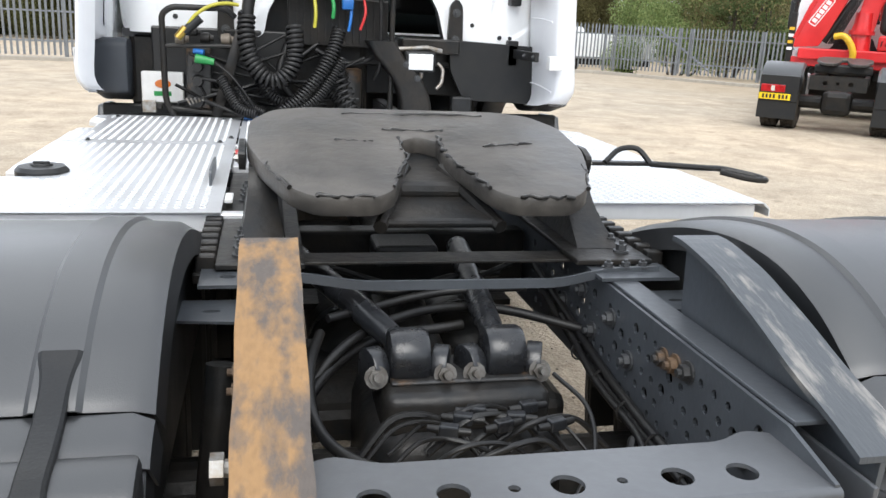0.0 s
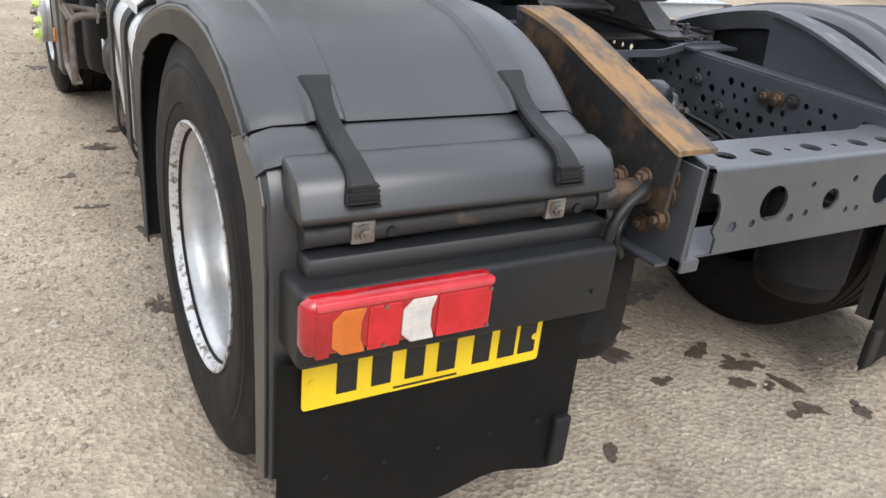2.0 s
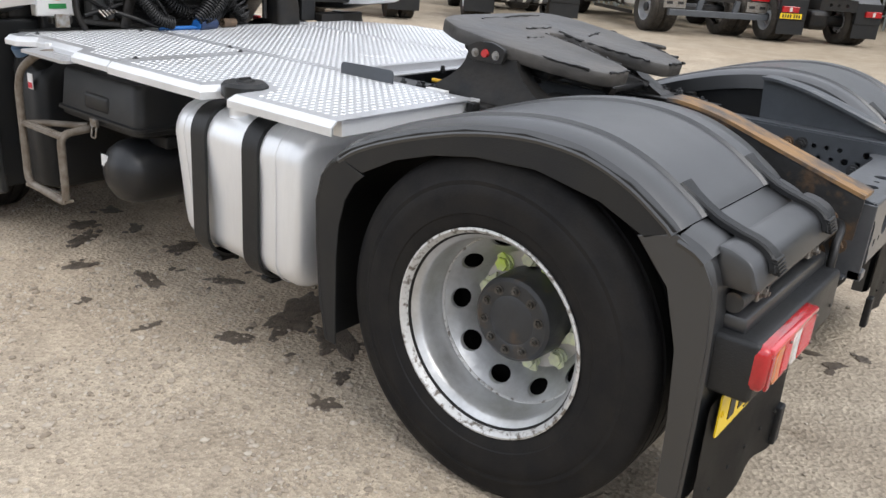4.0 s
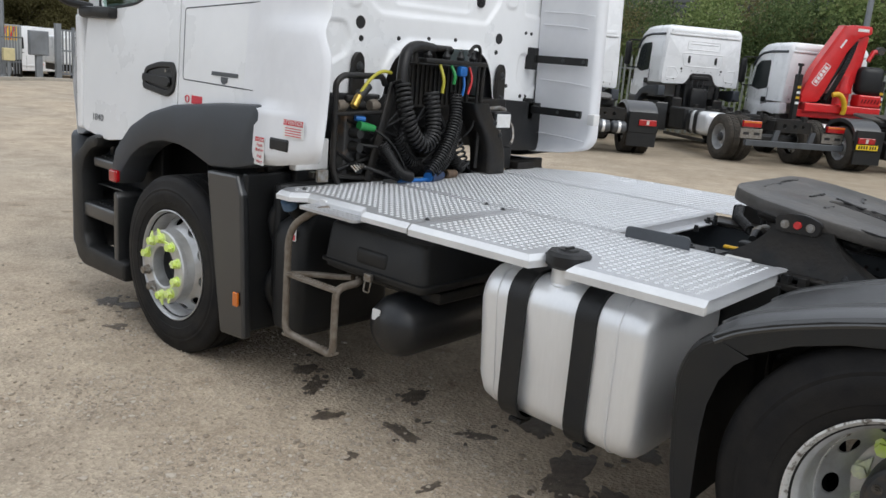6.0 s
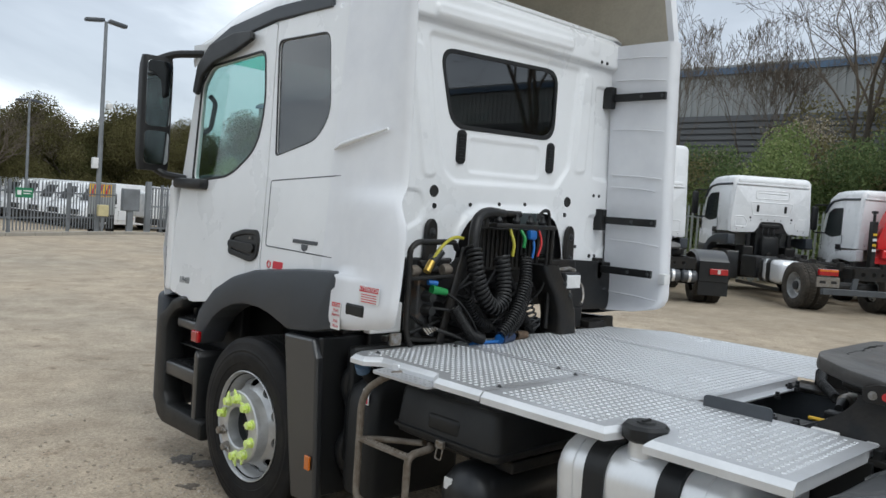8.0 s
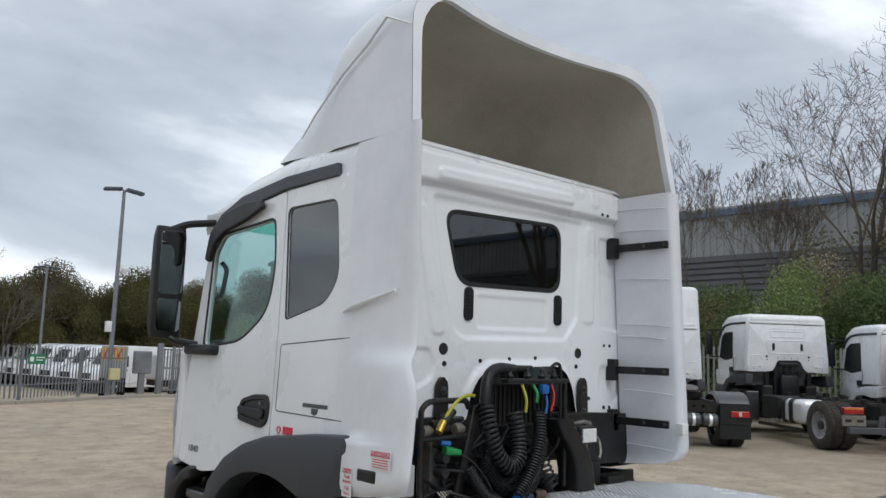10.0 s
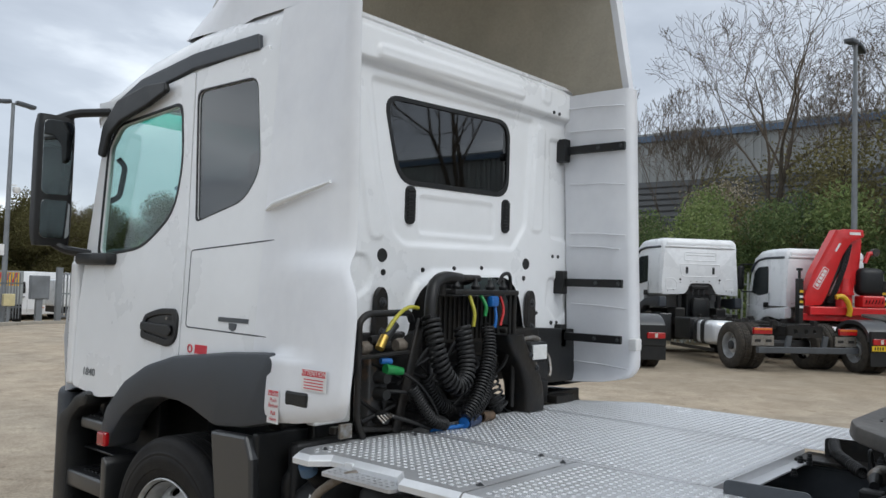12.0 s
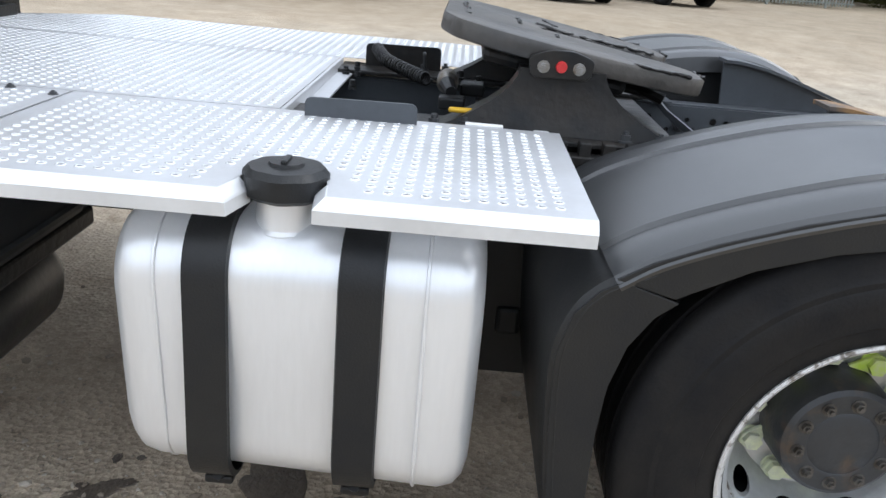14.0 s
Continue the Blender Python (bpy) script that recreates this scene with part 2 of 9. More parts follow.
concrete = material("kerb_concrete", (0.36, 0.33, 0.28), 0.9, bump=0.004, bump_scale=40, fine=0.2)
headlamp = material("headlamp", (0.85, 0.87, 0.88), 0.15, metal=0.2, coat=0.8)
cab_glass = glass_material("cab_side_glass", (0.80, 0.92, 0.89))
tint_glass = glass_material("green_tinted_glass", (0.10, 0.62, 0.48))
dark_glass = glass_material("dark_tinted_glass", (0.17, 0.19, 0.19), 0.02, 0.13)
screen_glass = material("dark_windscreen", (0.022, 0.027, 0.028), 0.2, fine=0.05, spec=0.18)
mirror_glass = material("mirror_glass", (0.38, 0.40, 0.40), 0.03, metal=1.0, fine=0.0, rough_var=0.01)


def leaf_material(name, c1, c2, c3, glow=0.4):
    m = bpy.data.materials.new(name)
    m.use_nodes = True
    n, l = m.node_tree.nodes, m.node_tree.links
    b = n["Principled BSDF"]
    g = n.new("ShaderNodeNewGeometry")
    r = n.new("ShaderNodeValToRGB")
    r.color_ramp.elements[0].color, r.color_ramp.elements[1].color = (*c1, 1), (*c3, 1)
    e = r.color_ramp.elements.new(0.55)
    e.color = (*c2, 1)
    l.new(g.outputs["Random Per Island"], r.inputs["Fac"])
    l.new(r.outputs["Color"], b.inputs["Base Color"])
    b.inputs["Roughness"].default_value = 0.85
    b.inputs["Specular IOR Level"].default_value = 0.15
    if glow:
        tl, mx = n.new("ShaderNodeBsdfTranslucent"), n.new("ShaderNodeMixShader")
        l.new(r.outputs["Color"], tl.inputs["Color"])
        mx.inputs["Fac"].default_value = glow
        l.new(b.outputs["BSDF"], mx.inputs[1])
        l.new(tl.outputs["BSDF"], mx.inputs[2])
        l.new(mx.outputs["Shader"], n["Material Output"].inputs["Surface"])
    return m


leaf_green = leaf_material("spring_green_leaf", (0.115, 0.160, 0.060), (0.200, 0.260, 0.095), (0.300, 0.345, 0.145))
leaf_dark = leaf_material("ivy_leaf", (0.080, 0.118, 0.051), (0.138, 0.190, 0.077), (0.220, 0.270, 0.116))
leaf_far = leaf_material("far_budding_leaf", (0.085, 0.075, 0.034), (0.115, 0.104, 0.044), (0.165, 0.155, 0.064))
leaf_far_green = leaf_material("far_green_leaf", (0.060, 0.062, 0.026), (0.088, 0.090, 0.034), (0.13, 0.135, 0.052))
leaf_olive = leaf_material("budding_olive_leaf", (0.13, 0.115, 0.06), (0.20, 0.18, 0.085), (0.29, 0.265, 0.125))
blossom = leaf_material("white_blossom", (0.20, 0.17, 0.11), (0.36, 0.31, 0.23), (0.55, 0.50, 0.41))

# ---- mesh helpers ----
def part(name, bm, mat, parent=None, label="", smooth=False, recalc=True):
    if recalc:
        bmesh.ops.recalc_face_normals(bm, faces=bm.faces)
    me = bpy.data.meshes.new(name)
    bm.to_mesh(me)
    bm.free()
    me.materials.append(mat)
    if smooth:
        me.polygons.foreach_set("use_smooth", [True] * len(me.polygons))
        me.set_sharp_from_angle(angle=radians(smooth if smooth is not True else 40))
    ob = new(name, me)
    if parent:
        ob.parent = parent
    if label:
        ob["label"] = label
    return ob


def thing(name, label, category, at=(0, 0, 0), group="", kind=""):
    ob = new(name)
    ob.empty_display_size = 0.1
    ob.location = at
    return tagged(ob, label, category, group, kind)


def ring_faces(bm, rings, close=True, caps=True):
    vs = [[bm.verts.new(p) for p in r] for r in rings]
    for a, b in zip(vs, vs[1:]):
        k = len(a)
        for i in range(k if close else k - 1):
            j = (i + 1) % k
            bm.faces.new((a[i], a[j], b[j], b[i]))
    if caps and close:
        bm.faces.new(vs[0][::-1])
        bm.faces.new(vs[-1])
    return vs


def add_box(bm, x0, x1, y0, y1, z0, z1, bevel=0.0, seg=2, m=None):
    r = bmesh.ops.create_cube(bm, size=1.0)
    v = r["verts"]
    for p in v:
        p.co = Vector((x0 + (p.co.x + 0.5) * (x1 - x0), y0 + (p.co.y + 0.5) * (y1 - y0), z0 + (p.co.z + 0.5) * (z1 - z0)))
    if bevel:
        es = list({e for p in v for e in p.link_edges})
        out = bmesh.ops.bevel(bm, geom=es, offset=bevel, segments=seg, affect="EDGES", profile=0.5)
        v = list({p for f in out["faces"] for p in f.verts} | {p for p in v if p.is_valid})
    if m is not None:
        bmesh.ops.transform(bm, matrix=m, verts=v)
    return v


def box(x0, x1, y0, y1, z0, z1, bevel=0.0, seg=2, m=None):
    bm = bmesh.new()
    add_box(bm, x0, x1, y0, y1, z0, z1, bevel, seg, m)
    return bm


def frame_of(d):
    d = Vector(d).normalized()
    a = d.orthogonal().normalized() if abs(d.z) > 0.9 else Vector((0, 0, 1)).cross(d).normalized()
    return a, d.cross(a).normalized()


def add_tube(bm, pts, r, seg=8, closed=False, caps=True):
    pts = [Vector(p) for p in pts]
    rad = r if isinstance(r, (list, tuple)) else [r] * len(pts)
    rings, prev = [], None
    for i, p in enumerate(pts):
        d = (pts[min(i + 1, len(pts) - 1)] - pts[max(i - 1, 0)])
        if d.length < 1e-9:
            d = Vector((0, 0, 1))
        d.normalize()
        if prev is None:
            a, b = frame_of(d)
        else:
            a = prev - d * prev.dot(d)
            a = a.normalized() if a.length > 1e-6 else frame_of(d)[0]
            b = d.cross(a)
        prev = a
        rings.append([p + (a * math.cos(q) + b * math.sin(q)) * rad[i] for q in [2 * math.pi * k / seg for k in range(seg)]])
    ring_faces(bm, rings, True, caps)


def tube(pts, r, seg=8):
    bm = bmesh.new()
    add_tube(bm, pts, r, seg)
    return bm


def arc_pts(pts, r=0.04, n=4):
    """A polyline with its corners rounded."""
    pts = [Vector(p) for p in pts]
    out = [pts[0]]
    for a, b, c in zip(pts, pts[1:], pts[2:]):
        u, w = (a - b), (c - b)
        k = min(r, u.length * 0.45, w.length * 0.45)
        p, q = b + u.normalized() * k, b + w.normalized() * k
        for i in range(n + 1):
            t = i / n
            out.append(p * (1 - t) ** 2 + b * 2 * t * (1 - t) + q * t * t)
    return out + [pts[-1]]


def spline(pts, n=8):
    """A smooth curve through points."""
    p = [Vector(q) for q in pts]
    p = [p[0] * 2 - p[1]] + p + [p[-1] * 2 - p[-2]]
    out = []
    for i in range(1, len(p) - 2):
        for k in range(n):
            t = k / n
            out.append(0.5 * ((2 * p[i]) + (p[i + 1] - p[i - 1]) * t + (2 * p[i - 1] - 5 * p[i] + 4 * p[i + 1] - p[i + 2]) * t * t + (3 * p[i] - p[i - 1] - 3 * p[i + 1] + p[i + 2]) * t ** 3))
    return out + [p[-2]]


def helix(path, R, r, turns, seg=6, per=14):
    """A coiled hose along a path."""
    c = spline(path, 16)
    L = [0.0]
    for a, b in zip(c, c[1:]):
        L.append(L[-1] + (b - a).length)
    pts, prev = [], None
    N = int(turns * per)
    for k in range(N + 1):
        s = L[-1] * k / N
        i = max(0, min(len(c) - 2, next((j for j in range(len(L) - 1) if L[j + 1] >= s), len(c) - 2)))
        t = (s - L[i]) / max(1e-9, L[i + 1] - L[i])
        p, d = c[i].lerp(c[i + 1], t), (c[i + 1] - c[i]).normalized()
        a = frame_of(d)[0] if prev is None else (prev - d * prev.dot(d)).normalized()
        prev = a
        b = d.cross(a)
        q = 2 * math.pi * turns * k / N
        pts.append(p + (a * math.cos(q) + b * math.sin(q)) * R)
    return tube(pts, r, seg)


def add_cyl(bm, p0, p1, r0, r1=None, seg=16):
    add_tube(bm, [p0, p1], [r0, r1 if r1 is not None else r0], seg)


def cyl(p0, p1, r0, r1=None, seg=16):
    bm = bmesh.new()
    add_cyl(bm, p0, p1, r0, r1, seg)
    return bm


def revolve(profile, origin, axis="x", sign=1, seg=48, closed=False):
    """Turns rows of (along the axis, radius) round an axis through origin."""
    bm = bmesh.new()
    rings = []
    for a, r in profile:
        ring = []
        for k in range(seg):
            q = 2 * math.pi * k / seg
            ring.append(Vector(origin) + (Vector((sign * a, r * math.cos(q), r * math.sin(q))) if axis == "x" else Vector((r * math.cos(q), r * math.sin(q), a))))
        rings.append(ring)
    if closed:
        rings.append(rings[0])
    ring_faces(bm, rings, True, False)
    bmesh.ops.remove_doubles(bm, verts=bm.verts, dist=1e-6)
    return bm


def loop_edges(bm, pts, h):
    vs = [bm.verts.new((p[0], p[1], h)) for p in pts]
    return [bm.edges.new((vs[i], vs[(i + 1) % len(vs)])) for i in range(len(vs))]


def circle2(cx, cy, r, n=12, ry=None):
    return [(cx + r * math.cos(2 * math.pi * k / n), cy + (ry or r) * math.sin(2 * math.pi * k / n)) for k in range(n)]


def round_rect(x0, x1, y0, y1, r, n=4):
    out = []
    for cx, cy, a in ((x1 - r, y1 - r, 0), (x0 + r, y1 - r, 90), (x0 + r, y0 + r, 180), (x1 - r, y0 + r, 270)):
        for k in range(n + 1):
            q = radians(a + 90 * k / n)
            out.append((cx + r * math.cos(q), cy + r * math.sin(q)))
    return out


def round_poly(pts, r, n=3):
    out = []
    k = len(pts)
    for i in range(k):
        a, b, c = (Vector((*pts[(i + j) % k], 0)) for j in (-1, 0, 1))
        u, w = a - b, c - b
        rr = r[i] if isinstance(r, (list, tuple)) else r
        d = min(rr, u.length * 0.45, w.length * 0.45)
        if d < 1e-5:
            out.append((b.x, b.y))
            continue
        p, q = b + u.normalized() * d, b + w.normalized() * d
        for j in range(n + 1):
            t = j / n
            s = p * (1 - t) ** 2 + b * 2 * t * (1 - t) + q * t * t
            out.append((s.x, s.y))
    return out


def add_plate(bm, outline, holes=(), thick=0.006, m=None, bevel=0.0):
    """A flat plate in x and y, from z = 0 down to -thick, with holes through it; m places it."""
    t = bmesh.new()
    es = loop_edges(t, outline, 0)
    for h in holes:
        es += loop_edges(t, h, 0)
    bmesh.ops.triangle_fill(t, use_beauty=True, use_dissolve=False, edges=es)
    faces = list(t.faces)
    bmesh.ops.recalc_face_normals(t, faces=faces)
    if faces and faces[0].normal.z < 0:
        bmesh.ops.reverse_faces(t, faces=faces)
    bound = [e for e in t.edges if e.is_boundary]
    low = {v: t.verts.new((v.co.x, v.co.y, -thick)) for v in list(t.verts)}
    for f in faces:
        t.faces.new([low[v] for v in reversed(f.verts)])
    for e in bound:
        a, b = e.verts
        t.faces.new((a, b, low[b], low[a]))
    bmesh.ops.recalc_face_normals(t, faces=t.faces)
    if bevel:
        es = [e for e in t.edges if len(e.link_faces) == 2 and e.calc_face_angle(0) > 1.0]
        bmesh.ops.bevel(t, geom=es, offset=bevel, segments=2, affect="EDGES", profile=0.5)
    if m is not None:
        bmesh.ops.transform(t, matrix=m, verts=t.verts)
    me = bpy.data.meshes.new("tmp")
    t.to_mesh(me)
    t.free()
    bm.from_mesh(me)
    bpy.data.meshes.remove(me)


def plate(outline, holes=(), thick=0.006, m=None, bevel=0.0):
    bm = bmesh.new()
    add_plate(bm, outline, holes, thick, m, bevel)
    return bm


def axes(o, u, v):
    """A pose whose x and y run along u and v from o."""
    u, v = Vector(u).normalized(), Vector(v).normalized()
    w = u.cross(v)
    return Matrix(((u.x, v.x, w.x, o[0]), (u.y, v.y, w.y, o[1]), (u.z, v.z, w.z, o[2]), (0, 0, 0, 1)))


def add_hex(bm, p, d, r, h, seg=6):
    p, d = Vector(p), Vector(d).normalized()
    add_cyl(bm, p, p + d * h, r, r, seg)


def bolt(parent, p, d, r=0.012, h=0.012, mat=None, name="bolt", washer=True):
    bm = bmesh.new()
    p, d = Vector(p), Vector(d).normalized()
    if washer:
        add_cyl(bm, p, p + d * h * 0.25, r * 1.45, r * 1.45, 12)
    add_hex(bm, p, d, r, h)
    add_cyl(bm, p, p + d * h * 1.5, r * 0.55, r * 0.5, 8)
    return part(name, bm, mat or dark_bolt, parent)


def lettering(name, text, size, m, mat, parent, thick=0.0006):
    c = bpy.data.curves.new(name, "FONT")
    c.body, c.size, c.extrude, c.align_x, c.align_y = text, size, thick, "CENTER", "CENTER"
    tmp = bpy.data.objects.new(name, c)
    me = bpy.data.meshes.new_from_object(tmp)
    bpy.data.objects.remove(tmp)
    me.transform(m)
    me.materials.clear()
    me.materials.append(mat)
    ob = new(name, me)
    ob.parent = parent
    return ob


def ground_z(x, y):
    """The yard falls a little ahead of the lorry and rises towards the dark vans; the yard behind the fence lies lower."""
    u = max(0.0, min(1.0, (y - 30.5) / 5.5)) * max(0.0, min(1.0, (30.0 - x) / 8.0))
    v = max(0.0, min(1.0, (x - 3 * y - 9.0) / 9.0)) * max(0.0, min(1.0, (x - 9.0) / 6.0))
    return -0.035 * max(0.0, min(1.0, (y - 0.5) / 3.0)) - 0.88 * u * u * (3 - 2 * u) + 0.24 * v * v * (3 - 2 * v)

# ---- the white tractor unit ----
truck = thing("tractor_unit", "white two-axle tractor unit with bare fifth wheel on gravel", "lorry")


def cell_with_hole(bm, edge, hole, back):
    """Quads between a cell's edge and the hole in it, with the hole's wall; back moves a point to the rear face."""
    k = len(edge)
    e, h = [bm.verts.new(p) for p in edge], [bm.verts.new(p) for p in hole]
    w = [bm.verts.new(back(p)) for p in hole]
    for i in range(k):
        j = (i + 1) % k
        bm.faces.new((e[i], e[j], h[j], h[i]))
        bm.faces.new((h[i], h[j], w[j], w[i]))


def rim_disc(cx, cy, cz, s, r0, a0, r1, a1, hole_r, holes=10, ry=None, turn=0.0):
    """A ring of a wheel disc from radius r0 to r1, at depths a0 and a1, with round hand holes; s = 1 looks to -x."""
    bm = bmesh.new()
    mid, n = (r0 + r1) / 2, 16

    def put(q, r):
        t = (r - r0) / (r1 - r0)
        return Vector((cx + s * (a0 + (a1 - a0) * t), cy + r * math.cos(q), cz + r * math.sin(q)))

    for k in range(holes):
        qa, qb = 2 * math.pi * k / holes + turn, 2 * math.pi * (k + 1) / holes + turn
        edge, hole = [], []
        for i in range(n):
            a = 2 * math.pi * (i + 0.5) / n
            u, v = math.cos(a), math.sin(a)
            f = 1 / max(abs(u), abs(v))
            edge.append(put((qa + qb) / 2 + u * f * (qb - qa) / 2, mid + v * f * (r1 - r0) / 2))
            hole.append(put((qa + qb) / 2 + u * hole_r / mid, mid - v * (ry or hole_r)))
        corners = {}
        for i in range(n):
            a = 2 * math.pi * (i + 0.5) / n
            for cu, cv in ((1, 1), (-1, 1), (-1, -1), (1, -1)):
                d = abs((a - math.atan2(cv, cu)) % (2 * math.pi))
                d = min(d, 2 * math.pi - d)
                if (cu, cv) not in corners or d < corners[(cu, cv)][0]:
                    corners[(cu, cv)] = (d, i)
        for (cu, cv), (_, i) in corners.items():
            edge[i] = put((qa + qb) / 2 + cu * (qb - qa) / 2, mid + cv * (r1 - r0) / 2)
        cell_with_hole(bm, edge, hole, lambda p: p + Vector((s * 0.014, 0, 0)))
    bmesh.ops.remove_doubles(bm, verts=bm.verts, dist=1e-5)
    return bm


def tyre_mesh(cx, cy, cz, s, R, width, rim_r):
    """Sidewalls and grooved tread, the outer face at cx; s = 1 runs to +x."""
    w = width
    prof = [(0.03, rim_r - 0.012), (0.012, rim_r + 0.004), (0.004, rim_r + 0.03), (0.001, rim_r + 0.045), (0.0005, rim_r + 0.049), (-0.003, rim_r + 0.052), (-0.006, (rim_r + R) / 2 - 0.01), (-0.0062, R - 0.088), (-0.0035, R - 0.084), (-0.004, R - 0.072), (0.004, R - 0.06), (0.006, R - 0.035), (0.016, R - 0.012), (0.03, R - 0.002)]
    g = []
    for c in (0.2, 0.4, 0.6, 0.8):
        g += [(w * c - 0.008, R), (w * c - 0.006, R - 0.012), (w * c + 0.006, R - 0.012), (w * c + 0.008, R)]
    prof += g + [(w - a, r) for a, r in reversed(prof)]
    return revolve(prof, (cx, cy, cz), "x", s, 72)


def nut(parent, p, d, mat, r=0.017, h=0.03, pointer=0.0):
    bm = bmesh.new()
    p, d = Vector(p), Vector(d).normalized()
    add_cyl(bm, p, p + d * 0.006, r * 1.35, r * 1.3, 12)
    add_hex(bm, p, d, r, h)
    if pointer:
        a, b = frame_of(d)
        v = a * math.cos(pointer) + b * math.sin(pointer)
        add_plate(bm, round_poly([(-r * 1.1, -r * 0.7), (-r * 0.2, -r * 1.15), (r * 2.7, -0.002), (r * 2.7, 0.002), (-r * 0.2, r * 1.15), (-r * 1.1, r * 0.7)], 0.003, 2), (), 0.010, axes(p + d * 0.020, v, d.cross(v)), 0.0015)
    return part("wheel_nut", bm, mat, parent)


def rear_wheel(x, y, z, s, dual=True):
    """s = 1: the outer face looks to -x."""
    ty = part("rear_tyre", tyre_mesh(x, y, z, s, 0.505, 0.29, 0.292), rubber, truck, "worn black lorry tyre", 35)
    if dual:
        part("inner_rear_tyre", tyre_mesh(x + s * 0.33, y, z, s, 0.505, 0.29, 0.292), rubber, truck, "", 35)
    prof = [(0.034, 0.284), (0.012, 0.288), (0.002, 0.298), (0.004, 0.304), (0.018, 0.302), (0.03, 0.293)]
    lip = part("rim_lip", revolve(prof, (x, y, z), "x", s, 72, True), chipped_rim, ty, "chipped silver rim edge", 40)
    prof = [(0.02, 0.289), (0.036, 0.279), (0.046, 0.268), (0.058, 0.263), (0.085, 0.262), (0.115, 0.261), (0.130, 0.256), (0.140, 0.252), (0.148, 0.252)]
    part("rim", revolve(prof, (x, y, z), "x", s, 72), silver_rim, ty, "", 40)
    part("rim_weld", revolve([(0.143, 0.254), (0.141, 0.249), (0.147, 0.246), (0.153, 0.249)], (x, y, z), "x", s, 72), chipped_rim, ty, "", 40)
    part("rim_disc", rim_disc(x, y, z, s, 0.250, 0.150, 0.192, 0.242, 0.034, ry=0.0185, turn=0.227), silver_rim, ty, "", 30)
    part("rim_flange", revolve([(0.242, 0.192), (0.252, 0.186), (0.258, 0.180), (0.260, 0.172), (0.260, 0.128), (0.27, 0.126)], (x, y, z), "x", s, 60), silver_rim, ty, "", 30)
    part("brake_drum", revolve([(0.29, 0.0), (0.29, 0.20), (0.31, 0.215), (0.5, 0.215)], (x, y, z), "x", s, 32), chassis_dark, ty, "", 30)
    prof = [(0.31, 0.136), (0.290, 0.135), (0.215, 0.133), (0.165, 0.131), (0.150, 0.126), (0.143, 0.116), (0.142, 0.080), (0.145, 0.074), (0.141, 0.066), (0.139, 0.010), (0.142, 0.0)]
    hb = part("hub", revolve(prof, (x, y, z), "x", s, 40), hub_dark, ty, "dark grey axle hub", 30)
    for k in range(10):
        q = 2 * math.pi * (k + 0.3) / 10
        d = (-s, 0, 0)
        if s > 0:
            nut(ty, (x + s * 0.262, y + 0.160 * math.cos(q), z + 0.160 * math.sin(q)), d, nut_yellow if k in (3, 1) else nut_pale, 0.021, 0.034, 0.9 + q + 0.5 * math.sin(k * 2.3))
        bolt(ty, (x + s * 0.144, y + 0.094 * math.cos(q + 0.2), z + 0.094 * math.sin(q + 0.2)), d, 0.0105, 0.013, hub_bolt_mat, "hub_bolt")


def front_wheel(x, y, z, s):
    ty = part("front_tyre", tyre_mesh(x, y, z, s, 0.485, 0.31, 0.292), rubber, truck, "black front lorry tyre", 35)
    prof = [(0.034, 0.284), (0.012, 0.288), (0.002, 0.296), (0.004, 0.301), (0.018, 0.299), (0.03, 0.293)]
    part("rim_lip", revolve(prof, (x, y, z), "x", s, 72, True), silver_rim, ty, "", 40)
    prof = [(0.02, 0.289), (0.040, 0.278), (0.060, 0.268), (0.098, 0.262)]
    part("rim", revolve(prof, (x, y, z), "x", s, 72), silver_rim, ty, "", 40)
    part("rim_disc", rim_disc(x, y, z, s, 0.262, 0.098, 0.198, 0.026, 0.034, ry=0.0185, turn=-0.105), silver_rim, ty, "", 30)
    part("brake_drum", revolve([(0.13, 0.0), (0.13, 0.20), (0.15, 0.212), (0.3, 0.212)], (x, y, z), "x", s, 32), chassis_dark, ty, "", 30)
    prof = [(0.026, 0.199), (0.012, 0.194), (-0.014, 0.192), (-0.018, 0.197), (-0.036, 0.197), (-0.043, 0.191), (-0.045, 0.170), (-0.045, 0.116), (-0.040, 0.108), (0.02, 0.104)]
    part("hub_ring", revolve(prof, (x, y, z), "x", s, 60), silver_rim, ty, "", 30)
    prof = [(0.02, 0.105), (0.05, 0.098), (0.054, 0.08), (0.046, 0.0)]
    part("hub", revolve(prof, (x, y, z), "x", s, 40), hub_dark, ty, "", 30)
    for k in range(10):
        q = 2 * math.pi * (k + 0.5) / 10
        if s > 0:
            nut(ty, (x - s * 0.044, y + 0.155 * math.cos(q), z + 0.155 * math.sin(q)), (-s, 0, 0), bolt_steel if k in (8, 9) else nut_yellow, 0.021, 0.036, 0.5 + q)
            if k % 2:
                bolt(ty, (x + s * 0.05, y + 0.06 * math.cos(q), z + 0.06 * math.sin(q)), (-s, 0, 0), 0.014, 0.012, hub_grey, "hub_bolt")


rear_wheel(-1.24, 0.0, 0.505, 1)
rear_wheel(1.22, 0.0, 0.505, -1)
front_wheel(-1.27, 3.525, 0.432, 1)
front_wheel(1.22, 3.525, 0.432, -1)
part("rear_axle", cyl((-0.9, 0, 0.5), (0.9, 0, 0.5), 0.085, seg=20), chassis_dark, truck)
part("front_axle", cyl((-0.95, 3.525, 0.42), (0.95, 3.525, 0.42), 0.06, seg=16), chassis_dark, truck)

# ---- rear mudguards ----
def smooth01(v):
    v = np.clip(v, 0, 1)
    return v * v * (3 - 2 * v)


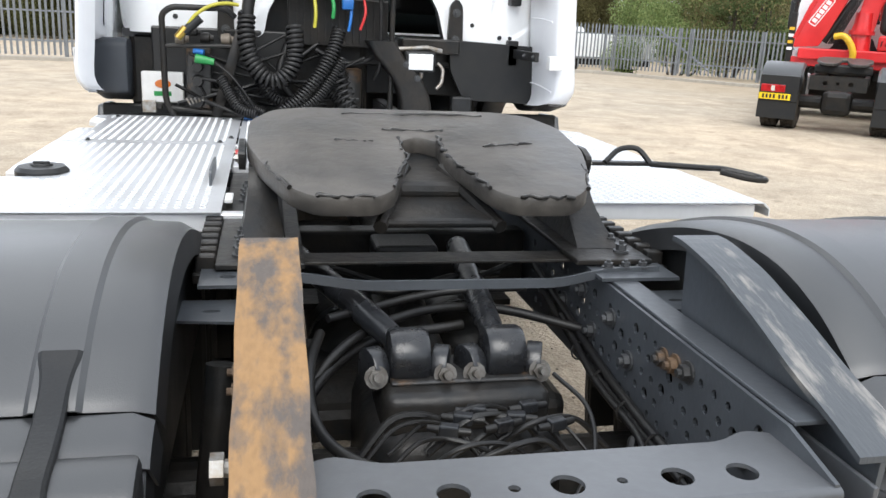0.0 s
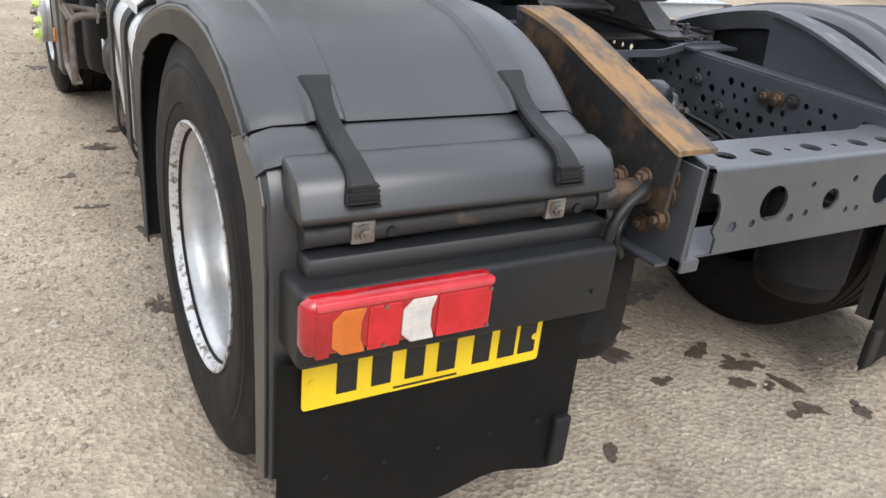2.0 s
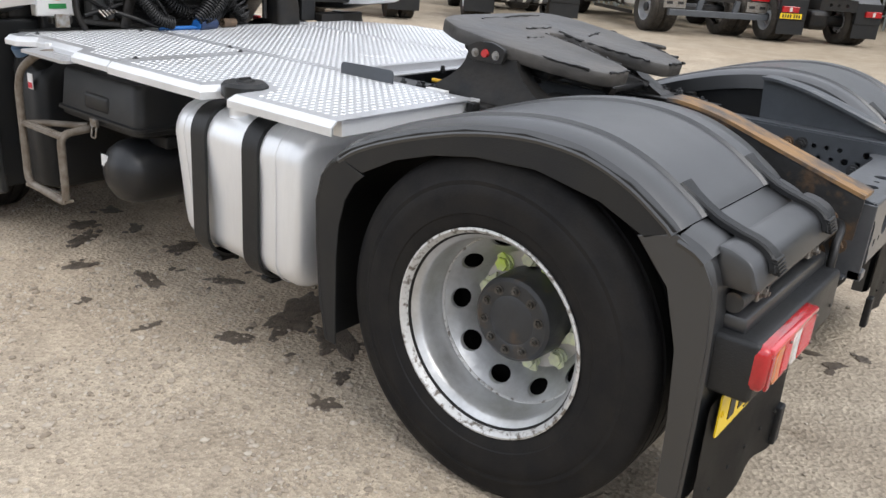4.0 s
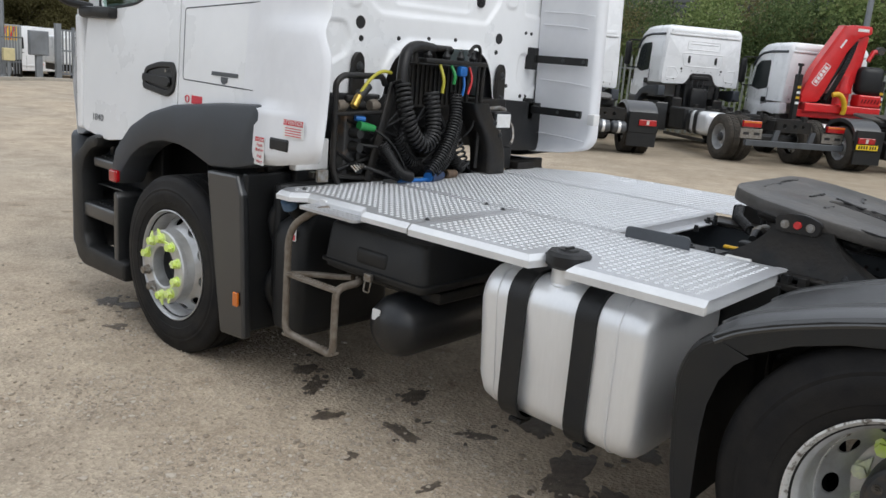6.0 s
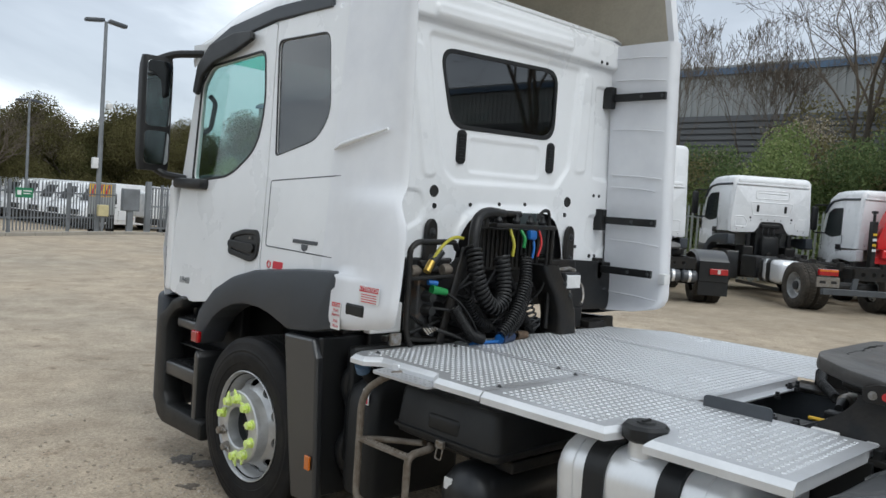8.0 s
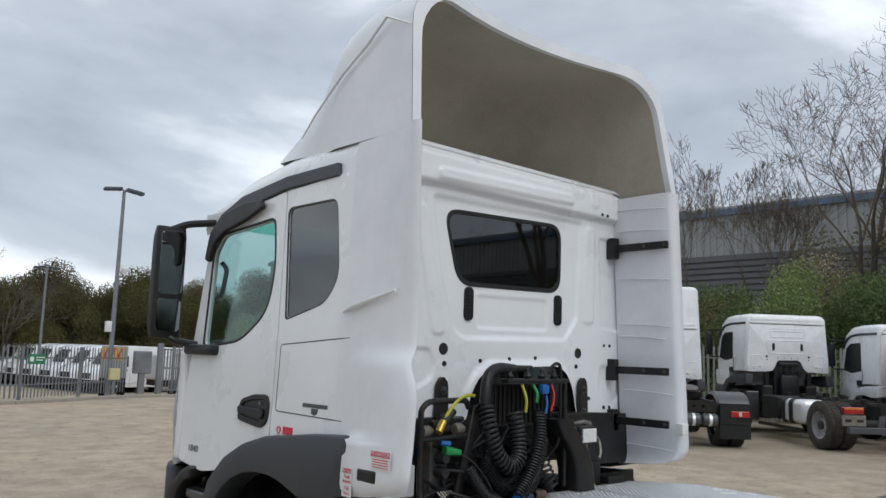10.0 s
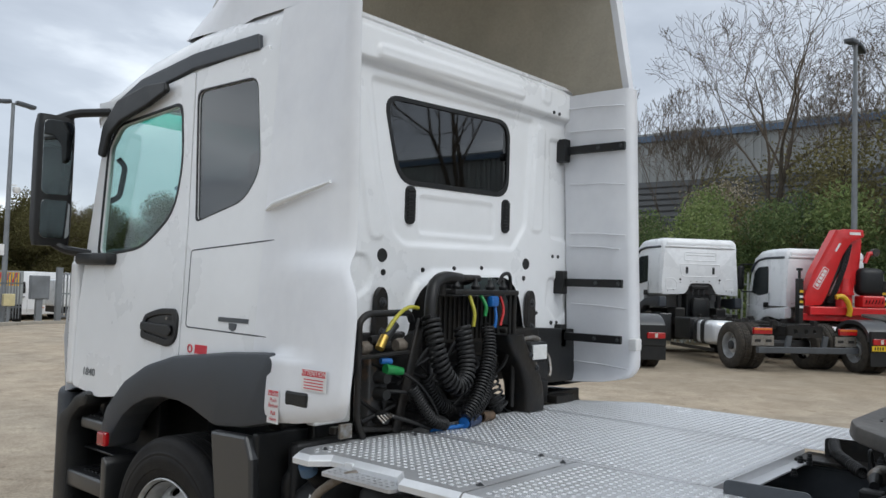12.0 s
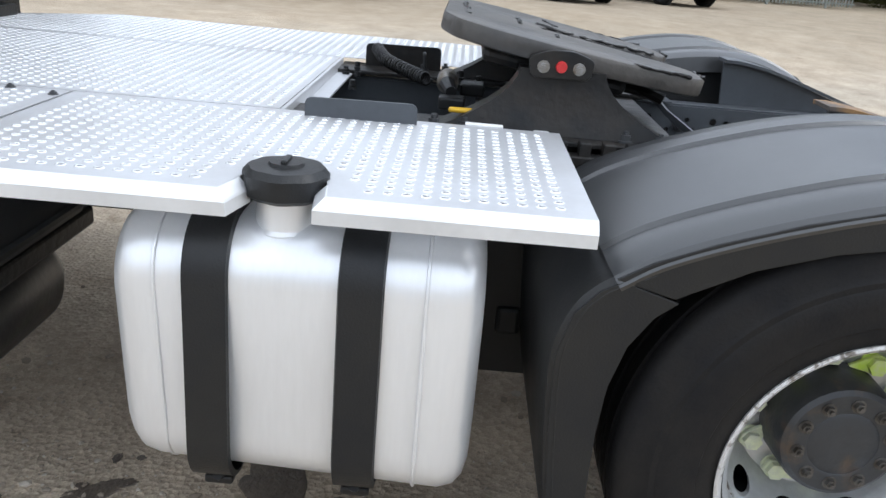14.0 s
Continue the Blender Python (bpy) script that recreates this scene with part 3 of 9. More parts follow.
def arch_at(profile, n=5):
    """The smoothed profile with outward normals: rows of (y, z, ny, nz)."""
    c = spline([(0, p[0], p[1]) for p in profile], n)
    out = []
    for i, p in enumerate(c):
        d = (c[min(i + 1, len(c) - 1)] - c[max(i - 1, 0)]).normalized()
        out.append((p.y, p.z, d.z, -d.y))
    return out


def arch_sheet(profile, section, s, thick=0.004, n=5):
    """A sheet that follows the profile in y and z, with a section of rows (x, outward); s mirrors it."""
    bm = bmesh.new()
    rows = arch_at(profile, n)
    rings = []
    for y, z, ny, nz in rows:
        rings.append([Vector((s * x, y + ny * o, z + nz * o)) for x, o in section])
    ring_faces(bm, rings, False)
    bmesh.ops.recalc_face_normals(bm, faces=bm.faces)
    bmesh.ops.solidify(bm, geom=bm.faces[:], thickness=thick)
    return bm


top_profile = [(0.565, 0.895), (0.50, 0.938), (0.40, 0.982), (0.26, 1.030), (0.10, 1.072), (-0.08, 1.096), (-0.24, 1.086), (-0.37, 1.042), (-0.47, 0.980), (-0.50, 0.955)]
front_profile = [(0.600, 0.275), (0.632, 0.42), (0.650, 0.60), (0.655, 0.74), (0.630, 0.828), (0.596, 0.872), (0.560, 0.897), (0.50, 0.925)]
back_profile = [(-0.502, 0.950), (-0.56, 0.925), (-0.60, 0.86), (-0.615, 0.72), (-0.62, 0.50), (-0.62, 0.30)]
guard_section = [(-1.258, -0.03), (-1.262, -0.02), (-1.250, 0.0), (-1.215, 0.014), (-1.158, 0.015), (-1.150, 0.023), (-1.090, 0.023), (-1.082, 0.015), (-0.742, 0.015), (-0.734, 0.023), (-0.674, 0.023), (-0.666, 0.015), (-0.60, 0.012), (-0.572, -0.004), (-0.565, -0.06)]
front_section = [(-1.256, -0.03), (-1.260, -0.02), (-1.246, -0.002), (-1.21, 0.004), (-0.60, 0.004), (-0.578, -0.010), (-0.572, -0.05)]
low_section = [(-1.255, -0.03), (-1.258, -0.018), (-1.246, -0.002), (-1.21, 0.004), (-0.60, 0.004), (-0.578, -0.010), (-0.572, -0.05)]


def strap_latch(parent, x, s):
    """A rubber strap over the edge of the mudguard's lid."""
    rows = arch_at([(-0.425, 1.008), (-0.46, 0.983), (-0.52, 0.948), (-0.575, 0.928), (-0.625, 0.914), (-0.652, 0.897), (-0.660, 0.876)], 4)
    bm = bmesh.new()
    rings = []
    for i, (y, z, ny, nz) in enumerate(rows):
        k = i / (len(rows) - 1)
        w = 0.030 - 0.010 * float(smooth01(np.array(k / 0.25))) + 0.009 * float(smooth01(np.array((k - 0.7) / 0.25)))
        rings.append([Vector((s * (x + a * w), y + ny * o, z + nz * o)) for a, o in ((-1, 0.014), (-1, 0.026), (-0.8, 0.031), (0.8, 0.031), (1, 0.026), (1, 0.014))])
    ring_faces(bm, rings)
    latch = part("strap_latch", bm, black_plastic, parent, "black rubber strap latch")
    for k in range(5):
        part("grip_rib", box(s * x - 0.027, s * x + 0.027, -0.6965 + 0.003 * k, -0.680 + 0.003 * k, 0.879 + 0.0075 * k, 0.883 + 0.0075 * k), black_plastic, latch)
    return latch


def mudguard(s):
    lid = part("mudguard", arch_sheet(top_profile, guard_section, s), grey_plastic, truck, "matt dark grey plastic mudguard lid", 30)
    part("mudguard_front", arch_sheet(front_profile, front_section, s), black_plastic, lid, "", 30)
    band_section = [(-1.259, -0.03), (-1.263, -0.02), (-1.251, 0.0), (-1.216, 0.012), (-0.60, 0.012), (-0.572, -0.004), (-0.565, -0.06)]
    part("lid_band", arch_sheet([(-0.506, 0.951), (-0.530, 0.943), (-0.556, 0.932), (-0.580, 0.915)], band_section, s), grey_plastic, lid, "", 30)
    back = part("mudguard_back", arch_sheet(back_profile, low_section, s), grey_plastic, lid, "", 30)
    lid_side = [(0.560, 0.893), (0.50, 0.930), (0.40, 0.973), (0.26, 1.021), (0.10, 1.063), (-0.08, 1.087), (-0.24, 1.077), (-0.37, 1.033), (-0.465, 0.974), (-0.495, 0.952), (-0.425, 0.918), (-0.30, 0.972), (-0.12, 1.006), (0.06, 0.998), (0.20, 0.972), (0.33, 0.930), (0.455, 0.865)]
    front_side = [(0.548, 0.890), (0.585, 0.868), (0.625, 0.822), (0.647, 0.735), (0.642, 0.60), (0.625, 0.42), (0.593, 0.278), (0.545, 0.274), (0.550, 0.42), (0.552, 0.58), (0.545, 0.68), (0.522, 0.765), (0.484, 0.826), (0.446, 0.858)]
    back_side = [(-0.497, 0.946), (-0.555, 0.918), (-0.592, 0.855), (-0.607, 0.72), (-0.612, 0.50), (-0.612, 0.30), (-0.56, 0.30), (-0.553, 0.50), (-0.538, 0.68), (-0.495, 0.82), (-0.405, 0.920)]
    # lid side takes the duller black plastic: its shade below the sky-lit top is painted in
    for nm, o in (("lid_side", lid_side), ("front_side", front_side), ("back_side", back_side)):
        part(nm, plate([(-s * y, z) for y, z in o], (), 0.006, axes((s * -1.259, 0, 0), (0, -s, 0), (0, 0, 1)), 0.0015), grey_plastic if nm == "back_side" else black_plastic, lid)
    # added black plate blocks light from the far side, so the arch stays dark
    inner = [(0.63, 0.70), (0.58, 0.865), (0.50, 0.925), (0.40, 0.968), (0.26, 1.016), (0.10, 1.058), (-0.08, 1.082), (-0.24, 1.072), (-0.37, 1.028), (-0.465, 0.968), (-0.58, 0.90), (-0.60, 0.70)]
    part("arch_shade_plate", plate([(-s * y, z) for y, z in inner], (), 0.006, axes((s * -0.60, 0, 0), (0, -s, 0), (0, 0, 1))), black_plastic, lid)
    strap_latch(truck, -1.12, s)
    strap_latch(truck, -0.704, s)
    bm = bmesh.new()
    x0, x1 = sorted((s * -1.225, s * -0.580))
    o = round_poly([(-0.575, 0.848), (-0.575, 0.940), (-0.612, 0.936), (-0.658, 0.916), (-0.682, 0.858), (-0.672, 0.846)], [0.0, 0.0, 0.03, 0.03, 0.012, 0.01], 4)
    add_plate(bm, [(-s * y, z) for y, z in o], (), x1 - x0, axes((s * -1.225, 0, 0), (0, -s, 0), (0, 0, 1)), 0.012)
    part("latch_panel", bm, grey_plastic, lid, "", 30)
    x0, x1 = sorted((s * -1.205, s * -0.575))
    bm = box(x0, x1, -0.668, -0.58, 0.742, 0.785, 0.010, 2)
    add_box(bm, x0, x1, -0.652, -0.58, 0.70, 0.745, 0.008, 2)
    part("ledge", bm, grey_plastic, lid, "", 30)
    x0, x1 = sorted((s * -1.235, s * -0.572))
    hs = part("lamp_housing", box(x0, x1, -0.715, -0.60, 0.600, 0.748, 0.014, 3), black_plastic, lid, "", 30)
    bolt(hs, (s * -0.625, -0.716, 0.655), (0, -1, 0), 0.006, 0.002, ink, "hole_plug", False)
    # the tail lamp: red lens with amber and clear windows
    x0, x1 = sorted((s * -1.234, s * -0.872))
    lamp = part("tail_lamp", box(x0, x1, -0.736, -0.66, 0.632, 0.744, 0.020, 3), lens_red, lid, "red amber and clear tail lamp", 30)
    part("upper_lens", box(min(s * -1.214, s * -0.878), max(s * -1.214, s * -0.878), -0.740, -0.72, 0.724, 0.740, 0.005, 2), lens_pink, lamp, "", 30)
    for a, b, mat, nm in ((-1.216, -1.188, lens_red, "side_window"), (-1.186, -1.126, lens_amber, "indicator_window"), (-1.124, -1.060, lens_bright, "stop_window"), (-1.058, -0.994, lens_clear, "reversing_window"), (-0.992, -0.880, lens_bright, "tail_window")):
        w = (b - a) / 2
        if nm in ("indicator_window", "reversing_window"):
            o = [(-w + 0.018, -0.042), (w, -0.042), (w - 0.009, -0.016), (w - 0.009, 0.016), (w, 0.042), (-w + 0.018, 0.042), (-w, 0.024), (-w, -0.024)]
            grid = (a + 0.020, b - 0.011)
        else:
            o = [(-w + 0.002, -0.042), (w - 0.002, -0.042), (w - 0.002, 0.042), (-w + 0.002, 0.042)]
            grid = (a + 0.006, b - 0.006)
        o = [((x if s > 0 else -x), z) for x, z in o]
        part(nm, plate(round_poly(o, 0.003), (), 0.006, axes((s * (a + b) / 2, -0.7385, 0.679), (1, 0, 0), (0, 0, 1)), 0.001), mat, lamp)
        for j in range(16):
            part("lens_rib", box(min(s * grid[0], s * grid[1]), max(s * grid[0], s * grid[1]), -0.7392, -0.7382, 0.642 + 0.0048 * j, 0.6436 + 0.0048 * j), mat, lamp)
    for cx, cz in ((-1.092, 0.643), (-1.092, 0.718), (-0.886, 0.718), (-0.886, 0.643)):
        bolt(lamp, (s * cx, -0.739, cz), (0, -1, 0), 0.004, 0.003, bolt_steel, "lens_screw", False)
    # the flap with its rivets and number plate
    bm = bmesh.new()
    n = 16
    rings = []
    for j in range(9):
        z = 0.155 + (0.57 - 0.155) * j / 8
        rings.append([Vector((s * (-1.245 + 0.69 * i / n), -0.640 - 0.006 * math.sin(i * 0.9 + j * 0.4) * (1 - j / 8), z + 0.012 * math.sin(i * 0.7) * (1 - j / 8) ** 3)) for i in range(n + 1)])
    ring_faces(bm, rings, False)
    bmesh.ops.solidify(bm, geom=bm.faces[:], thickness=0.006)
    flap = part("mud_flap", bm, black_plastic, truck, "black rubber mud flap", 40)
    for k in range(5):
        bolt(flap, (s * (-1.15 + 0.125 * k), -0.649, 0.300), (0, -1, 0), 0.006, 0.004, ink, "rivet", False)
    x0, x1 = sorted((s * -0.60, s * -0.555))
    part("flap_edge", box(x0, x1, -0.66, -0.635, 0.16, 0.29, 0.006), black_plastic, flap)
    return lid, flap


lid_left, flap_left = mudguard(1)
mudguard(-1)
pl = part("number_plate", plate(round_rect(-1.203, -0.683, 0.470, 0.585, 0.008), (), 0.004, axes((0, -0.652, 0), (1, 0, 0), (0, 0, 1))), plate_yellow, truck, "yellow rear number plate half hidden by the lamp")
for k, cx in enumerate((-1.115, -1.045, -0.975, -0.905, -0.825, -0.765, -0.715)):
    part("plate_bar", box(cx - 0.022, cx + 0.018, -0.654, -0.6515, 0.494, 0.567), ink, pl)
part("plate_bar", box(-1.02, -0.88, -0.6535, -0.6515, 0.477, 0.481), ink, pl)
for cx in (-1.185, -0.700):
    bolt(pl, (cx, -0.6525, 0.53), (0, -1, 0), 0.008, 0.003, plate_yellow, "plate_screw", False)

# ---- chassis ----
web_z0, web_z1 = 0.685, 0.930
for s in (-1, 1):
    holes = []
    for i in range(27):
        for j in range(5):
            if (i * 7 + j * 3) % 13 not in (0, 5):
                holes.append(circle2(-0.58 + 0.047 * i + 0.022 * (j % 2), 0.722 + 0.040 * j, 0.0095 if (i + j) % 5 else 0.0135, 8))
    o = [(-0.72, web_z0), (4.55, web_z0 - 0.03), (4.55, web_z1), (-0.60, web_z1), (-0.72, web_z1 - 0.03)]
    rail = part("chassis_rail", plate(o, holes, 0.008, axes((s * 0.385, 0, 0), (0, 1, 0), (0, 0, 1))), chassis_paint, truck, "satin grey chassis rail with rows of holes")
    x0, x1 = sorted((s * 0.388, s * 0.452))
    part("rail_flange", box(x0, x1, -0.60, 4.5, web_z1 - 0.002, web_z1 + 0.007, 0.002), chassis_paint, rail)
    part("rail_flange", box(x0, x1, -0.70, 4.5, web_z0 - 0.012, web_z0 - 0.003, 0.002), chassis_paint, rail)
    for k, (by, bz) in enumerate(((-0.30, 0.885), (-0.25, 0.878), (-0.20, 0.871), (-0.05, 0.80), (0.06, 0.86), (0.16, 0.79), (0.24, 0.87), (-0.44, 0.76), (-0.5, 0.82), (0.36, 0.8))):
        bolt(rail, (s * 0.376 if s > 0 else -0.377, by, bz), (-s, 0, 0), 0.016, 0.018, rust_dark if k < 3 else dark_bolt)

# rear cross member
cm = bmesh.new()
xl, xr = -0.368, 0.388
big = [circle2(-0.167, 0.800, 0.042, 24), circle2(0.027, 0.791, 0.027, 18), circle2(0.222, 0.800, 0.042, 24)]
small = [circle2(a, b, r, 10) for a, b, r in ((-0.05, 0.834, 0.008), (0.095, 0.835, 0.009), (-0.282, 0.758, 0.014), (-0.222, 0.760, 0.010), (-0.099, 0.759, 0.011), (-0.05, 0.765, 0.009), (0.094, 0.758, 0.008), (0.133, 0.758, 0.008), (0.274, 0.756, 0.010), (0.332, 0.762, 0.013))]
ends = []
out = [(xl + 0.045, 0.700), (xr, 0.700), (xr, 0.885), (xl, 0.885), (xl, 0.845), (xl + 0.022, 0.838), (xl + 0.036, 0.815), (xl + 0.040, 0.785), (xl + 0.030, 0.755), (xl + 0.045, 0.735)]
add_plate(cm, out, big + small + ends, 0.007, axes((0, -0.728, 0), (1, 0, 0), (0, 0, 1)))
tops = [circle2(a, -0.662, r, 18) for a, r in ((-0.280, 0.024), (-0.171, 0.024), (-0.085, 0.009), (-0.007, 0.025), (0.075, 0.008), (0.161, 0.024), (0.265, 0.024))]
add_plate(cm, round_poly([(xl, -0.716), (xr, -0.716), (xr + 0.02, -0.57), (xr - 0.05, -0.545), (xr - 0.11, -0.575), (xl + 0.11, -0.575), (xl + 0.04, -0.545), (xl - 0.01, -0.57)], 0.02), tops, 0.007, pose(0, 0, 0.896))
add_plate(cm, [(xl, -0.716), (xr, -0.716), (xr, -0.60), (xl, -0.60)], (), 0.007, pose(0, 0, 0.697))
# the rolled edge between face and top
rings = []
for k in range(6):
    q = radians(90 * k / 5)
    rings.append([Vector((x, -0.716 - 0.012 * math.cos(q), 0.884 + 0.012 * math.sin(q))) for x in (xl, xr)])
ring_faces(cm, rings, False)
part("rear_crossmember", cm, cross_paint, truck, "grey pressed rear crossmember with round holes", 30)
for s, xe in ((-1, xl), (1, xr)):
    bm = bmesh.new()
    x0, x1 = sorted((xe, xe + s * 0.05))
    add_box(bm, x0, x1, -0.74, -0.70, 0.672, 0.70, 0.003)
    add_box(bm, x0 if s < 0 else x1 - 0.008, x0 + 0.008 if s < 0 else x1, -0.735, -0.55, 0.672, 0.90, 0.002)
    br = part("end_bracket", bm, cross_paint, truck)
    for bz in (0.765, 0.82, 0.86):
        bolt(br, (xe + s * 0.052, -0.66, bz), (s, 0, 0), 0.017, 0.02, rust_bolt)
        bolt(br, (xe + s * 0.052, -0.61, bz - 0.03), (s, 0, 0), 0.015, 0.016, rust_bolt)

# guide ramps on the rails' ends
def ramp(xa, xb, mat, side_mat, label, foot):
    prof = [(-0.085, 1.100), (-0.14, 1.098), (-0.25, 1.078), (-0.36, 1.045), (-0.47, 1.008), (-0.60, 0.966), (-0.705, 0.932)]
    bm = bmesh.new()
    rows = arch_at(prof, 3)
    w = []
    for i, (y, z, ny, nz) in enumerate(rows):
        j = 0.004 * noise.noise(Vector((y * 9, xa * 30, 0)))
        w.append([Vector((xa + j, y, z)), Vector((xb + j, y, z)), Vector((xb + j, y, z - 0.011)), Vector((xa + j, y, z - 0.011))])
    ring_faces(bm, w)
    rp = part("guide_ramp", bm, mat, truck, label)
    xm = foot
    o = [(y, z - 0.012) for y, z, _, _ in rows] + [(-0.70, 0.80), (-0.60, 0.78), (-0.16, 0.80), (-0.105, 0.85)]
    part("ramp_web", plate(o, (), 0.010, axes((xm, 0, 0), (0, 1, 0), (0, 0, 1))), side_mat, rp)
    for by, bz in ((-0.16, 0.86), (-0.2, 0.84), (-0.56, 0.83), (-0.63, 0.85), (-0.6, 0.80)):
        bolt(rp, (xm + (0.002 if xm > 0 else -0.011), by, bz), (1 if xm > 0 else -1, 0, 0), 0.015, 0.018, rust_bolt)
    return rp


ramp(-0.465, -0.358, rust, rust_dark, "rusty steel guide ramp with worn paint", -0.452)
ramp(0.425, 0.530, worn_ramp, chassis_paint, "grey guide ramp with scuffed top", 0.470)

# the tube that carries the lamps, with its cables
for s in (-1, 1):
    tb = part("lamp_tube", cyl((s * 0.44, -0.628, 0.822), (s * 1.205, -0.628, 0.812), 0.0235, seg=20), rust_dark, truck, "round steel tube with flaking paint", 40)
    part("tube_socket", cyl((s * 0.43, -0.628, 0.822), (s * 0.60, -0.628, 0.8215), 0.029, seg=20), rust_dark, tb, "", 40)
    for bx in (-1.103, -0.702):
        a = s * -bx
        part("tube_clamp", box(a - 0.022, a + 0.022, -0.656, -0.640, 0.796, 0.838, 0.003), bolt_steel, tb)
        bolt(tb, (a, -0.656, 0.817), (0, -1, 0), 0.011, 0.012, bolt_steel)
        bm = bmesh.new()
        add_cyl(bm, (a + 0.055, -0.655, 0.812), (a + 0.055, -0.649, 0.812), 0.010, seg=12)
        part("tube_hole", bm, ink, tb)
    bm = bmesh.new()
    add_tube(bm, spline([(s * 0.40, -0.55, 0.80), (s * 0.48, -0.66, 0.845), (s * 0.56, -0.68, 0.80), (s * 0.585, -0.685, 0.72), (s * 0.575, -0.69, 0.64), (s * 0.60, -0.685, 0.60), (s * 0.64, -0.66, 0.605)], 10), 0.012, 8)
    part("cable", bm, hose_rubber, tb, "", 60)
    part("cable", tube(spline([(s * 0.46, -0.60, 0.77), (s * 0.50, -0.62, 0.72), (s * 0.46, -0.60, 0.66), (s * 0.40, -0.52, 0.62), (s * 0.36, -0.40, 0.60)], 8), 0.011, 8), hose_rubber, tb, "", 60)
    for bz, by in ((0.86, -0.50), (0.80, -0.53), (0.745, -0.56)):
        bt = bmesh.new()
        add_cyl(bt, (s * 0.40, by, bz), (s * 0.50, by, bz), 0.014, seg=10)
        add_hex(bt, (s * 0.48, by, bz), (s, 0, 0), 0.024, 0.02)
        part("stud", bt, bolt_steel, tb)
    # air bellows
    prof = [(0.345, 0.0), (0.345, 0.095), (0.352, 0.110), (0.375, 0.124), (0.408, 0.130), (0.412, 0.133), (0.418, 0.131), (0.50, 0.132), (0.585, 0.131), (0.62, 0.124), (0.650, 0.104), (0.662, 0.0)]
    part("air_bellows", revolve(prof, (s * 0.43, -0.44, 0.0), "z", 1, 36), rubber, truck, "black rubber air spring bellows", 40)
    part("bellows_plate", box(s * 0.43 - 0.10, s * 0.43 + 0.10, -0.54, -0.34, 0.655, 0.674, 0.004), chassis_dark, truck)
    part("damper", tube([(s * 0.55, -0.25, 0.30), (s * 0.50, -0.12, 0.86)], 0.032, 12), chassis_dark, truck, "", 40)

# axle casing, link rods, hoses inside the frame
bm = bmesh.new()
add_box(bm, -0.22, 0.20, -0.20, 0.24, 0.36, 0.72, 0.07, 3)
add_box(bm, -0.19, 0.16, -0.16, 0.06, 0.66, 0.790, 0.025, 3)
part("axle_casing", bm, chassis_dark, truck, "greasy black axle casing", 40)
for s in (-1, 1):
    rv = part("frame_reservoir", tube([(s * 0.17, y, 0.55) for y in (0.50, 0.505, 0.53, 0.57, 1.43, 1.47, 1.495, 1.50)], [0.02, 0.06, 0.10, 0.125, 0.125, 0.10, 0.06, 0.02], 24), chassis_dark, truck, "greasy black air reservoir between the rails", 40)
    for y in (0.70, 1.26):
        part("reservoir_strap", tube([(s * 0.17, y - 0.02, 0.55), (s * 0.17, y + 0.02, 0.55)], 0.129, 24), chassis_mid, rv, "", 40)
part("propeller_shaft", tube([(0, 0.22, 0.62), (0, 0.40, 0.65), (0, 2.60, 0.82)], [0.075, 0.055, 0.055], 18), chassis_dark, truck, "", 40)
# added dark plate stands in for the shade in the gap behind the tank
part("gap_shade_plate", box(-0.585, -0.570, 0.60, 0.86, 0.32, 0.93, 0.004), black_plastic, truck)
sb = part("support_bracket", box(-0.52, -0.47, 0.655, 0.700, 0.46, 0.94, 0.008), black_plastic, truck)
part("bracket_foot", box(-0.60, -0.40, 0.645, 0.71, 0.44, 0.52, 0.012), black_plastic, sb)
part("casing_top", box(-0.17, 0.14, -0.11, 0.02, 0.790, 0.799, 0.004), rust_dark, truck)
for s, bx, ex in ((-1, -0.128, -0.36), (1, 0.078, 0.125)):
    e = Vector((bx, -0.045, 0.832))
    lk = part("link_rod", tube([e + Vector((0, 0.03, 0.0)), (bx + (ex - bx) * 0.3, 0.18, 0.850), (ex, 0.60, 0.885)], [0.027, 0.032, 0.032], 18), chassis_mid, truck, "grey axle link rod", 40)
    part("link_eye", revolve([(-0.044, 0.0), (-0.044, 0.030), (-0.040, 0.053), (-0.030, 0.058), (0.030, 0.058), (0.040, 0.053), (0.044, 0.030), (0.044, 0.0)], e, "x", 1, 32), chassis_mid, lk, "", 40)
    for k in (-1, 1):
        px = bx + k * 0.072
        tip = pose(px, -0.05, 0.818, 12, 0, k * s * 0 + (20 if k < 0 else -20))
        bm = bmesh.new()
        add_plate(bm, round_poly([(-0.045, -0.045), (0.035, -0.045), (0.040, 0.012), (0.015, 0.034), (-0.020, 0.034), (-0.045, 0.010)], 0.012, 3), (), 0.034, tip @ axes((0.017, 0, 0), (0, 1, 0), (0, 0, 1)), 0.004)
        part("eye_block", bm, chassis_mid, lk, "", 35)
        bolt(lk, (px, -0.094, 0.806), (0, -1, 0.35), 0.017, 0.014, hub_bolt_mat)
        part("bolt_end", cyl((px, -0.106, 0.811), (px, -0.128, 0.819), 0.009, seg=10), hub_bolt_mat, lk, "", 40)
random.seed(5)
